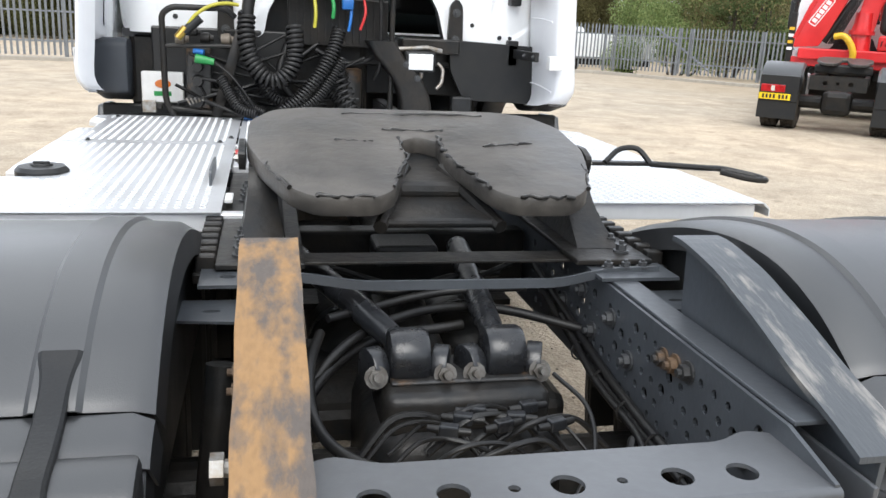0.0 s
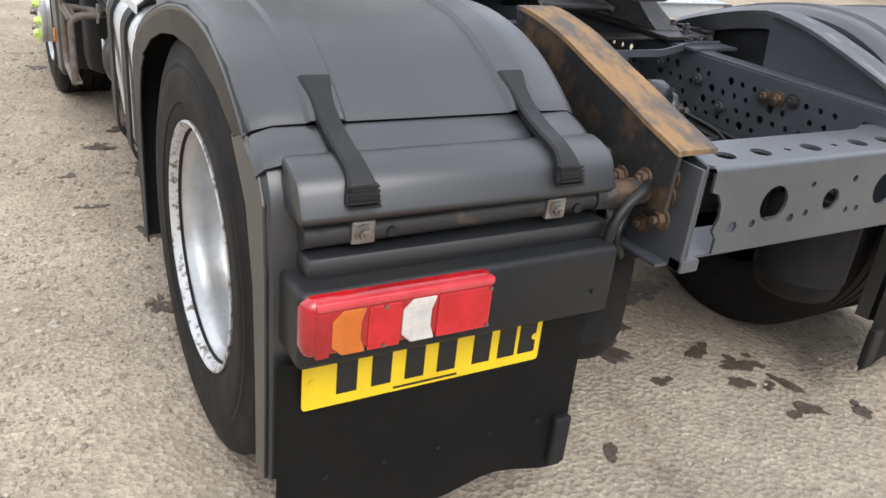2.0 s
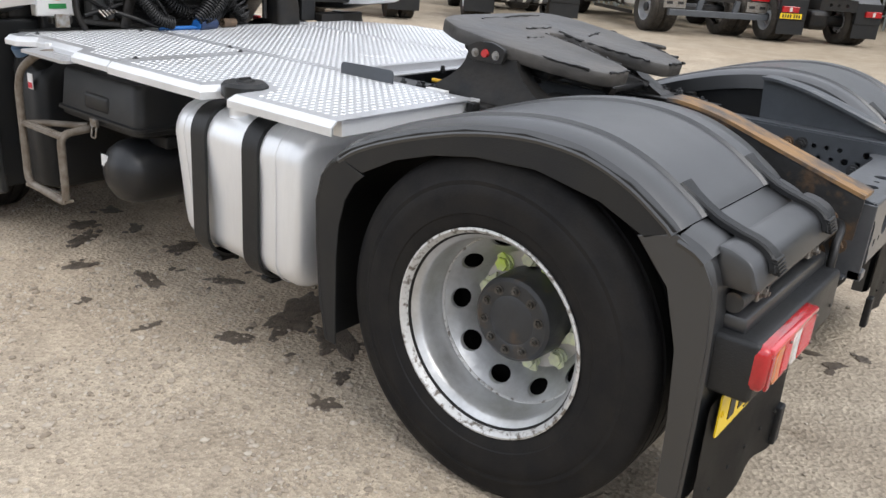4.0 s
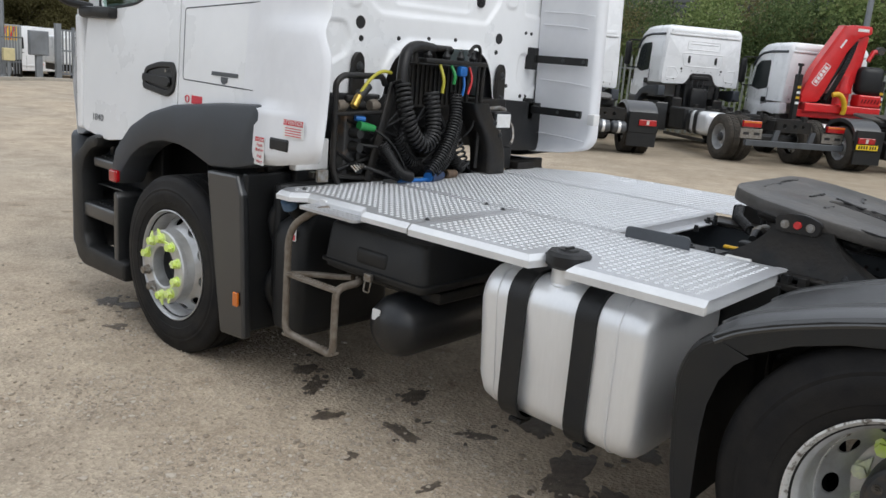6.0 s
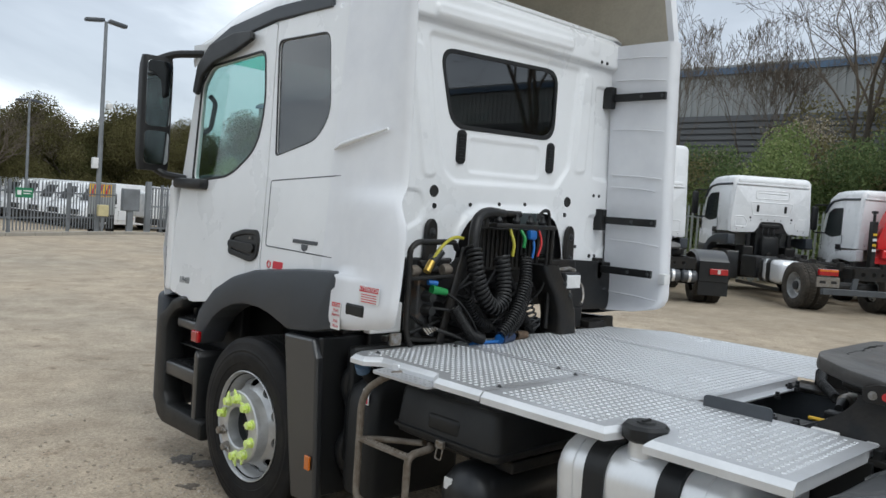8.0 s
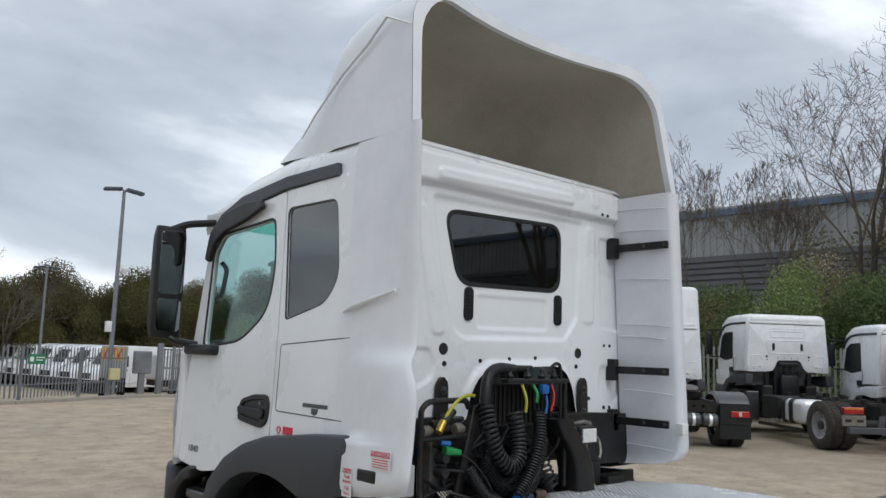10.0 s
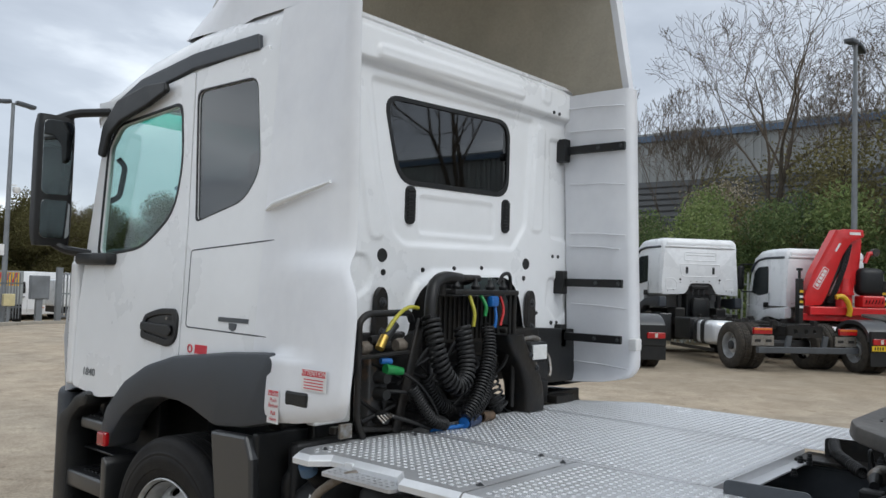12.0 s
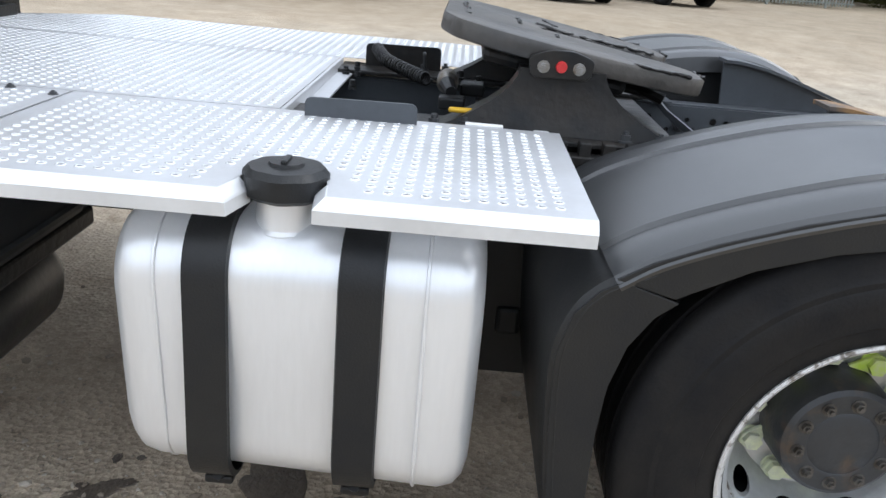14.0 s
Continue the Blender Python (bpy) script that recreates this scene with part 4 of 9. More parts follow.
for k in range(11):
    x0 = -0.13 + 0.026 * k + random.uniform(-0.02, 0.02)
    y0 = random.uniform(-0.30, -0.19)
    p = [(x0 - 0.13, y0 - 0.02, 0.70), (x0 - 0.05, y0 + random.uniform(-0.04, 0.03), 0.742 + random.uniform(0, 0.03)), (x0 + 0.05, y0 + random.uniform(-0.03, 0.04), 0.752), (x0 + 0.12, y0 - 0.02, 0.69)]
    part("axle_hose", tube(spline(p, 6), random.uniform(0.004, 0.008), 6), hose_rubber, truck, "", 60)
for k in range(7):
    x0, y0 = -0.08 + 0.036 * k, -0.25 + 0.035 * (k % 3)
    q = random.uniform(-0.35, 0.35)
    m = pose(x0, y0, 0.762 + 0.004 * (k % 2), 0, 0, math.degrees(q))
    vb = part("hose_joint", box(-0.019, 0.019, -0.011, 0.011, -0.011, 0.013, 0.004, 2, m), chassis_mid, truck)
    for e in (-1, 1):
        part("joint_end", cyl(m @ Vector((e * 0.018, 0, 0)), m @ Vector((e * 0.042, 0.002, 0)), 0.0085, 0.007, 10), hose_rubber, vb, "", 40)
hose_paths = (
    ([(-0.34, -0.20, 0.60), (-0.36, -0.05, 0.70), (-0.24, 0.10, 0.80), (-0.05, 0.22, 0.83), (0.15, 0.25, 0.82), (0.36, 0.20, 0.78)], 0.012),
    ([(-0.32, -0.28, 0.62), (-0.35, -0.08, 0.72), (-0.20, 0.14, 0.78), (0.05, 0.20, 0.80)], 0.013),
    ([(-0.30, 0.40, 0.86), (-0.10, 0.34, 0.84), (0.05, 0.36, 0.87), (0.20, 0.42, 0.86)], 0.010),
    ([(-0.25, 0.46, 0.87), (-0.05, 0.33, 0.85), (0.10, 0.32, 0.88), (0.22, 0.38, 0.90)], 0.008),
    ([(0.34, 0.45, 0.80), (0.345, 0.15, 0.735), (0.35, -0.10, 0.712), (0.345, -0.35, 0.70), (0.36, -0.52, 0.69)], 0.009),
    ([(0.345, 0.30, 0.78), (0.33, 0.02, 0.725), (0.335, -0.22, 0.70), (0.30, -0.34, 0.66), (0.33, -0.46, 0.70)], 0.008),
    ([(-0.30, 0.12, 0.82), (-0.33, -0.02, 0.80), (-0.33, -0.16, 0.76), (-0.28, -0.27, 0.735), (-0.16, -0.32, 0.715), (0.02, -0.31, 0.715), (0.12, -0.28, 0.72)], 0.012),
    ([(-0.28, 0.16, 0.84), (-0.16, 0.22, 0.845), (-0.02, 0.26, 0.86), (0.10, 0.26, 0.87), (0.22, 0.24, 0.88)], 0.011),
    ([(0.18, -0.10, 0.80), (0.22, -0.20, 0.77), (0.20, -0.30, 0.72), (0.14, -0.36, 0.66)], 0.005),
    ([(0.35, 0.55, 0.84), (0.355, 0.30, 0.79), (0.355, 0.05, 0.745), (0.35, -0.20, 0.725), (0.355, -0.45, 0.715)], 0.010),
    ([(-0.36, -0.10, 0.66), (-0.33, -0.30, 0.60), (-0.22, -0.34, 0.62), (-0.08, -0.30, 0.68), (0.1, -0.28, 0.69)], 0.011),
)
for p, r in hose_paths:
    part("chassis_hose", tube(spline(p, 10), r, 8), hose_rubber, truck, "", 60)
for y in (-0.40, -0.26, -0.12, 0.02, 0.16):
    zc = 0.708 + 0.12 * max(0.0, y + 0.2) ** 1.4
    part("cable_tie", tube([Vector((0.347 + 0.022 * math.cos(q), y, zc + 0.024 * math.sin(q))) for q in [2 * math.pi * k / 10 for k in range(11)]], 0.0028, 4), hose_rubber, truck)
part("frame_cable", tube(spline([(0.33, -0.20, 0.69), (0.29, -0.27, 0.66), (0.27, -0.33, 0.60), (0.30, -0.36, 0.55)], 6), 0.010, 6), hose_rubber, truck, "", 60)
part("spring_beam", box(-0.34, 0.34, 0.18, 0.66, 0.50, 0.60, 0.03), chassis_dark, truck)
part("load_sensor", box(-0.12, 0.06, 0.55, 0.70, 0.84, 0.90, 0.012), black_plastic, truck)
part("centre_crossmember", box(-0.37, 0.37, 0.72, 0.80, 0.72, 0.90, 0.01), chassis_dark, truck)
part("gearbox", box(-0.28, 0.28, 2.1, 3.2, 0.45, 0.92, 0.08, 3), chassis_dark, truck)
part("prop_shaft", cyl((0, 0.2, 0.56), (0, 2.2, 0.66), 0.06, seg=14), chassis_dark, truck)
# bent strap across the rails
bm = bmesh.new()
st = arc_pts([(-0.43, 0.145, 0.958), (-0.34, 0.145, 0.957), (-0.21, 0.140, 0.936), (0.27, 0.140, 0.934), (0.385, 0.15, 0.955), (0.53, 0.155, 0.957)], 0.04, 4)
ring_faces(bm, [[p + Vector((0, -0.004, 0.0)), p + Vector((0, 0.004, 0.0)), p + Vector((0, 0.004, -0.022)), p + Vector((0, -0.004, -0.022))] for p in st])
sp = part("cross_strap", bm, chassis_paint, truck, "bent flat steel strap across the rails")
for x in (0.40, 0.445, 0.49, -0.40):
    bolt(sp, (x, 0.162 if x > 0 else 0.15, 0.952), (0, 0, 1), 0.011, 0.014)
for s in (-1, 1):
    pn = part("rail_bracket", plate([(s * 0.36, 0.10), (s * 0.56, 0.10), (s * 0.56, 0.34), (s * 0.36, 0.40)], [circle2(s * 0.46, 0.26, 0.022, 16, 0.015), circle2(s * 0.50, 0.16, 0.018, 14, 0.012)], 0.008, pose(0, 0, 0.945)), chassis_paint, truck)
    part("rail_bracket_lip", plate([(s * 0.44, -0.02), (s * 0.60, 0.0), (s * 0.60, 0.12), (s * 0.44, 0.12)], [circle2(s * 0.53, 0.05, 0.02, 12, 0.008)], 0.006, pose(0, 0, 0.905)), chassis_paint, truck)

# ---- fifth wheel ----
fw_m = Matrix.Translation((0, 0.55, 1.180)) @ Matrix.Rotation(radians(9.5), 4, "X") @ Matrix.Translation((0, -0.55, 0))
half = [(0.30, 0.925), (0.40, 0.885), (0.462, 0.77), (0.465, 0.56), (0.43, 0.42), (0.365, 0.245), (0.305, 0.185), (0.165, 0.185), (0.115, 0.245), (0.050, 0.50), (0.052, 0.60)]
o = [(x, y) for x, y in half] + [(0.0, 0.655)] + [(-x, y) for x, y in reversed(half)]
o = round_poly(o, [0.03] * 10 + [0.012, 0.05, 0.012] + [0.03] * 10, 3)
bm = plate(o, (), 0.052, fw_m, 0.010)
fifth = part("fifth_wheel", bm, grease, truck, "greasy black fifth wheel coupling plate", 35)
# skirt ribs, wedge and jaw below the plate
bm = bmesh.new()
add_box(bm, -0.36, 0.36, 0.40, 0.80, -0.10, -0.05, 0.02, 2, fw_m)
add_box(bm, -0.14, 0.14, 0.25, 0.42, -0.11, -0.085, 0.01, 2, fw_m)
for s in (-1, 1):
    add_tube(bm, [fw_m @ Vector((s * 0.05, 0.52, -0.05)), fw_m @ Vector((s * 0.15, 0.24, -0.10))], 0.018, 8)
part("coupling_jaw", bm, chassis_dark, fifth)
# ridges of old grease
random.seed(11)
bm = bmesh.new()
for x0, y0, x1, y1, n in ((-0.12, 0.25, -0.05, 0.5, 14), (0.12, 0.25, 0.05, 0.5, 14), (-0.055, 0.52, -0.055, 0.64, 6), (0.055, 0.52, 0.06, 0.64, 6), (-0.09, 0.70, 0.09, 0.70, 10), (-0.24, 0.60, -0.13, 0.60, 8), (0.18, 0.57, 0.32, 0.60, 9), (-0.31, 0.19, -0.17, 0.19, 9), (0.17, 0.19, 0.31, 0.19, 9), (-0.42, 0.42, -0.37, 0.25, 8), (0.42, 0.42, 0.37, 0.25, 8), (-0.2, 0.86, 0.25, 0.87, 12)):
    pts, rad = [], []
    for k in range(n + 1):
        t = k / n
        pts.append(fw_m @ Vector((x0 + (x1 - x0) * t + random.uniform(-0.008, 0.008), y0 + (y1 - y0) * t + random.uniform(-0.008, 0.008), random.uniform(-0.003, 0.001))))
        rad.append(random.uniform(0.002, 0.007))
    add_tube(bm, pts, rad, 6)
tagged(part("grease_crust", bm, grease_lump, fifth, "ridges of black grease", 60), kind="stuff")
for s in (-1, 1):
    bm = bmesh.new()
    rings = []
    for t in range(8):
        k = t / 7
        z = 0.965 + 0.165 * k
        w = 0.20 * (1 - k) ** 1.8 + 0.110
        d = 0.022 * (1 - k) ** 2 + 0.034
        rings.append([Vector((s * 0.425 + a * d, 0.60 + b * w, z)) for a, b in ((-1, -1), (1, -1), (1, 1), (-1, 1))])
    ring_faces(bm, rings)
    pd = part("pedestal", bm, chassis_dark, fifth, "", 30)
    bm = plate(round_poly([(-0.075, -0.03), (0.075, -0.03), (0.085, 0.02), (0.03, 0.04), (-0.03, 0.04), (-0.085, 0.02)], 0.015), (), 0.018, axes((s * 0.485, 0.61, 1.142), (0, s, 0), (0, 0, 1)), 0.002)
    bk = part("pivot_plate", bm, chassis_dark, fifth)
    part("pivot_cap", cyl((s * 0.480, 0.61, 1.142), (s * 0.494, 0.61, 1.142), 0.016, 0.013, 20), red_plastic, bk, "red pivot cap")
    for k in (-1, 1):
        bolt(bk, (s * 0.485, 0.61 + k * 0.045, 1.140), (s, 0, 0), 0.011, 0.010, bolt_steel)
    x0, x1 = sorted((s * 0.33, s * 0.53))
    bp = part("mounting_plate", box(x0, x1, 0.19, 1.30, 0.950, 0.964, 0.003), chassis_dark, truck, "black fifth wheel mounting plate")
    for by in (0.26, 0.33, 0.42, 0.84, 0.92, 1.0):
        bolt(bp, (s * 0.475, by, 0.964), (0, 0, 1), 0.014, 0.02, dark_bolt)
    bm = bmesh.new()
    for k in range(8):
        add_box(bm, min(s * 0.53, s * 0.575), max(s * 0.53, s * 0.575), 0.22 + 0.06 * k, 0.25 + 0.06 * k, 0.935, 0.975, 0.004)
    add_box(bm, min(s * 0.53, s * 0.58), max(s * 0.53, s * 0.58), 0.20, 0.70, 0.915, 0.940, 0.004)
    part("toothed_rail", bm, chassis_dark, bp)
part("cross_plate", box(-0.53, 0.53, 0.25, 0.33, 0.9405, 0.9485, 0.002), chassis_dark, truck)
# release handle on the far side
bm = bmesh.new()
add_box(bm, 0.40, 0.78, 0.700, 0.735, 1.110, 1.122, 0.003)
add_tube(bm, arc_pts([(0.76, 0.715, 1.115), (0.95, 0.715, 1.105), (1.02, 0.74, 1.10), (1.12, 0.68, 1.085), (1.13, 0.64, 1.08), (1.06, 0.64, 1.085), (0.99, 0.69, 1.098)], 0.03), 0.010, 8)
add_tube(bm, arc_pts([(0.60, 0.70, 1.12), (0.66, 0.74, 1.16), (0.72, 0.73, 1.165), (0.75, 0.70, 1.12)], 0.03), 0.009, 8)
hd = part("release_handle", bm, chassis_dark, fifth, "black release handle with chain")
bm = bmesh.new()
for k in range(11):
    c = Vector((0.55 - 0.002 * k, 0.705, 1.10 - 0.014 * k))
    pts = [c + Vector((0.005 * math.cos(q) * (k % 2), 0.005 * math.cos(q) * (1 - k % 2), 0.010 * math.sin(q))) for q in [2 * math.pi * i / 10 for i in range(11)]]
    add_tube(bm, pts, 0.0016, 5, caps=False)
part("chain", bm, bolt_steel, hd)

# fittings ahead of the fifth wheel
part("side_flap", plate(round_poly([(-1.235, 0.955), (-0.958, 0.955), (-0.958, 1.036), (-1.235, 1.032)], [0.0, 0.0, 0.02, 0.02], 4), (), 0.008, axes((-0.588, 0, 0), (0, -1, 0), (0, 0, 1)), 0.001), chassis_paint, truck, "grey angle plate beside the opening")
part("side_flap", plate(round_poly([(-1.215, 0.955), (-0.938, 0.955), (-0.938, 1.048), (-1.215, 1.044)], [0.0, 0.0, 0.02, 0.02], 4), (), 0.008, axes((0.470, 0, 0), (0, -1, 0), (0, 0, 1)), 0.001), chassis_dark, truck)
part("front_plate", box(-0.50, 0.50, 1.245, 1.30, 0.944, 0.952, 0.002), deck_alloy, truck)
part("valve_coil", helix([(0.44, 1.17, 1.030), (0.30, 1.12, 1.012), (0.18, 1.04, 1.0), (0.07, 0.97, 0.995)], 0.019, 0.0052, 24), hose_rubber, truck, "", 60)
flt = part("air_filter", revolve([(-0.06, 0.0), (-0.06, 0.022), (-0.045, 0.034), (0.03, 0.034), (0.045, 0.026), (0.06, 0.026), (0.065, 0.0)], (0.02, 0.90, 1.005), "x", 1, 20), bolt_steel, truck, "silver air line filter", 30)
part("filter_end", cyl((-0.045, 0.90, 1.005), (-0.13, 0.885, 0.995), 0.024, 0.017, seg=12), black_plastic, flt)
part("valve_handle", box(-0.447, -0.430, 0.800, 0.885, 0.996, 1.010, 0.006, 2), yellow_plastic, truck, "orange-yellow valve handle")
for x, y, h in ((-0.40, 0.80, 0.06), (0.16, 0.86, 0.07), (0.02, 1.20, 0.03), (-0.45, 0.92, 0.04), (0.28, 1.22, 0.05), (0.20, 0.80, 0.05), (-0.54, 1.262, 0.03), (0.30, 1.262, 0.03)):
    bm = bmesh.new()
    for k in range(3):
        add_cyl(bm, (x, y, 0.952 + k * h / 3), (x, y, 0.952 + (k + 0.9) * h / 3), 0.013 - 0.002 * k, seg=10)
    part("fitting", bm, black_plastic, truck)
part("valve_hoop", tube(arc_pts([(0.22, 0.98, 0.955), (0.25, 0.99, 1.05), (0.28, 0.99, 1.05), (0.30, 0.98, 0.955)], 0.01), 0.006, 6), black_plastic, truck)
part("valve_box", box(-0.20, -0.14, 0.84, 0.92, 0.952, 0.99, 0.008), black_plastic, truck)
part("valve_box", box(0.06, 0.16, 0.78, 0.86, 0.952, 0.99, 0.008), black_plastic, truck)
part("pit_floor", box(-0.37, 0.37, 0.82, 1.9, 0.62, 0.64), chassis_dark, truck)

# ---- aluminium deck ----
DECK = 0.985


def inside(poly, x, y, margin):
    ok = False
    k = len(poly)
    for i in range(k):
        (xa, ya), (xb, yb) = poly[i], poly[(i + 1) % k]
        if (ya > y) != (yb > y) and x < (xb - xa) * (y - ya) / (yb - ya) + xa:
            ok = not ok
        L = math.hypot(xb - xa, yb - ya)
        t = max(0, min(1, ((x - xa) * (xb - xa) + (y - ya) * (yb - ya)) / (L * L)))
        if math.hypot(x - xa - t * (xb - xa), y - ya - t * (yb - ya)) < margin:
            return False
    return ok


def deck_panel(poly, label, margin=0.030, pitch=0.0345, thick=0.0018):
    """A sheet with raised, punched holes in straight rows."""
    xs, ys = [p[0] for p in poly], [p[1] for p in poly]
    holes, rims = [], bmesh.new()
    nx, ny = int((max(xs) - min(xs) - 2 * margin) / pitch), int((max(ys) - min(ys) - 2 * margin) / pitch)
    x0, y0 = (max(xs) + min(xs) - nx * pitch) / 2, (max(ys) + min(ys) - ny * pitch) / 2
    for i in range(nx + 1):
        for j in range(ny + 1):
            x, y = x0 + i * pitch, y0 + j * pitch
            if inside(poly, x, y, margin):
                holes.append(circle2(x, y, 0.0077, 8))
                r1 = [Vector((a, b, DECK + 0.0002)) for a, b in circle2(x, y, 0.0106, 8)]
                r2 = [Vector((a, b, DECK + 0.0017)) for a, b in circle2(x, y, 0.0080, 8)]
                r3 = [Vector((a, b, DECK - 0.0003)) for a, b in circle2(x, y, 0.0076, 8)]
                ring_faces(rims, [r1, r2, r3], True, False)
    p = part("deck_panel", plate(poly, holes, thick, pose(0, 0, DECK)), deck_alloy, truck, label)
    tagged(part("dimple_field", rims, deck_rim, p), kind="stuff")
    return p


def edge_trim(path, parent, drop=0.045, out=0.024):
    """A folded edge along a path, outward to its left."""
    pts = [Vector((*p, 0)) for p in path]
    nrm = []
    for i in range(len(pts)):
        ns = []
        for a, b in ((i - 1, i), (i, i + 1)):
            if 0 <= a and b < len(pts):
                d = (pts[b] - pts[a]).normalized()
                ns.append(Vector((-d.y, d.x, 0)))
        n = (ns[0] + ns[-1]).normalized()
        nrm.append(n / max(0.4, n.dot(ns[0])))
    prof = [(0.0, DECK), (0.003, DECK), (out - 0.003, DECK - 0.016), (out, DECK - 0.020), (out, DECK - drop), (out - 0.004, DECK - drop), (out - 0.004, DECK - 0.022), (0.0, DECK - 0.006)]
    bm = bmesh.new()
    ring_faces(bm, [[Vector((p.x + n.x * o, p.y + n.y * o, z)) for o, z in prof] for p, n in zip(pts, nrm)])
    return part("deck_edge", bm, folded_edge, parent)


XL = -1.222
notch = [(XL, 1.262), (-1.155, 1.245), (-1.10, 1.240), (-1.058, 1.215), (-1.045, 1.175), (-1.058, 1.125), (-1.10, 1.095), (-1.16, 1.080), (XL, 1.072)]
rear_left = [(-0.536, 0.60), (-0.536, 1.826)] + [(XL, 1.826)] + notch + [(XL, 0.60)]
p = deck_panel(rear_left, "perforated aluminium deck panel with filler cut-out", 0.046)
edge_trim([(-1.150, 1.246), (XL, 1.262), (XL, 1.826)], p)
edge_trim([(XL, 0.60), (XL, 1.072), (-1.155, 1.080)], p)
front_left = [(-0.536, 1.834), (-0.536, 2.70), (-1.15, 2.70), (XL, 2.655), (XL, 2.585), (-1.155, 2.53), (-1.155, 2.16), (XL, 2.09), (XL, 1.834)]
p = deck_panel(front_left, "perforated aluminium deck panel with bolt heads", 0.046)
edge_trim([(XL, 1.834), (XL, 2.09), (-1.155, 2.16), (-1.155, 2.53), (XL, 2.585), (XL, 2.655), (-1.15, 2.70)], p, 0.040, 0.022)
for x, y in ((-1.11, 1.851), (-0.60, 1.851), (-0.56, 1.978), (-0.62, 2.60), (-1.12, 2.62)):
    bolt(p, (x, y, DECK), (0, 0, 1), 0.009, 0.007, dark_bolt, "deck_bolt")
middle = [(-0.528, 1.31), (0.47, 1.31), (0.47, 2.72), (-0.528, 2.72)]
p = deck_panel(middle, "worn perforated aluminium deck panel behind the cab", 0.026)
part("deck_lip", box(-0.528, 0.47, 1.296, 1.308, 0.945, DECK, 0.002), deck_alloy, p)
right = [(0.478, 0.74), (1.20, 0.74), (1.20, 2.42), (0.94, 2.74), (0.478, 2.74)]
p = deck_panel(right, "perforated aluminium deck panel beyond the rails", 0.030)
edge_trim([(1.20, 2.42), (1.20, 0.74)], p)
edge_trim([(0.94, 2.74), (1.20, 2.42)], p)
part("name_tab", box(-0.533, -0.510, 0.742, 0.838, DECK - 0.006, DECK + 0.004, 0.002), paper, truck, "white tab on the deck edge")
for y0, y1 in ((0.62, 0.66), (1.50, 1.54), (1.84, 1.88), (2.40, 2.44)):
    for s in (-1, 1):
        x0, x1 = sorted((s * 0.46, s * 1.18))
        part("deck_bearer", box(x0, x1, y0 + (0.14 if s > 0 and y0 < 1 else 0), y1 + (0.14 if s > 0 and y0 < 1 else 0), 0.925, 0.976, 0.003), alloy, truck)

# ---- fuel tank ----
def tank_ring(y, grow=0.0):
    return [Vector((x, y, z)) for x, z in [(a, b) for a, b in round_rect(-1.218 - grow, -0.60 + grow, 0.345 - grow, 0.905 + grow, 0.11, 6)]]


bm = bmesh.new()
rings = []
prof = [(0.775, -0.075), (0.778, -0.045), (0.787, -0.022), (0.805, -0.007), (0.835, 0.0), (1.41, 0.0), (1.445, -0.007), (1.465, -0.022), (1.474, -0.045), (1.478, -0.075)]
ring_faces(bm, [tank_ring(y, g) for y, g in prof])
def tank_dent(bm):
    for v in bm.verts:
        if v.co.x < -1.0 and v.co.y > 1.34 and v.co.z < 0.56:
            v.co.x += 0.035 * min(1, (0.56 - v.co.z) / 0.1)


tank_dent(bm)
tank = part("fuel_tank", bm, alloy, truck, "dented bare aluminium fuel tank with two straps", 40)
for y in (0.885, 1.385):
    bm = bmesh.new()
    ring_faces(bm, [tank_ring(y - 0.004, 0.0005), tank_ring(y - 0.002, 0.0028), tank_ring(y + 0.002, 0.0028), tank_ring(y + 0.004, 0.0005)], True, False)
    tank_dent(bm)
    part("weld_seam", bm, alloy, tank, "", 40)
for y in (1.005, 1.29):
    bm = bmesh.new()
    ring_faces(bm, [tank_ring(y - 0.043, 0.001), tank_ring(y - 0.040, 0.010), tank_ring(y + 0.040, 0.010), tank_ring(y + 0.043, 0.001)], True, False)
    sb = part("tank_strap", bm, black_plastic, tank, "dark strap round the tank", 40)
    bm = bmesh.new()
    add_tube(bm, spline([(-1.16, y, 0.34), (-1.13, y, 0.315), (-1.10, y, 0.32), (-1.06, y + 0.01, 0.30)], 4), 0.012, 8)
    add_box(bm, -1.16, -1.09, y - 0.03, y + 0.03, 0.315, 0.335, 0.006)
    part("strap_end", bm, chassis_dark, sb)
part("filler_neck", revolve([(0.86, 0.055), (0.885, 0.062), (0.892, 0.056), (0.955, 0.052), (0.96, 0.0)], (-1.115, 1.165, 0.0), "z", 1, 32), alloy, tank, "", 30)
bm = bmesh.new()
ring = lambda r, z, k=0.0: [Vector((-1.115 + r * (1 + k * (i % 2)) * math.cos(2 * math.pi * i / 24), 1.165 + r * (1 + k * (i % 2)) * math.sin(2 * math.pi * i / 24), z)) for i in range(24)]
oct_ring = lambda r, z: [Vector((-1.115 + r * (0.955 + 0.05 * abs(math.cos(4 * 2 * math.pi * i / 32))) * math.cos(2 * math.pi * i / 32), 1.165 + r * (0.955 + 0.05 * abs(math.cos(4 * 2 * math.pi * i / 32))) * math.sin(2 * math.pi * i / 32), z)) for i in range(32)]
ring_faces(bm, [oct_ring(0.066, 0.945), oct_ring(0.080, 0.955), oct_ring(0.081, 0.992), oct_ring(0.070, 1.004), oct_ring(0.034, 1.006), oct_ring(0.032, 1.012), oct_ring(0.024, 1.012)])
cap = part("filler_cap", bm, black_plastic, tank, "black locking filler cap", 30)
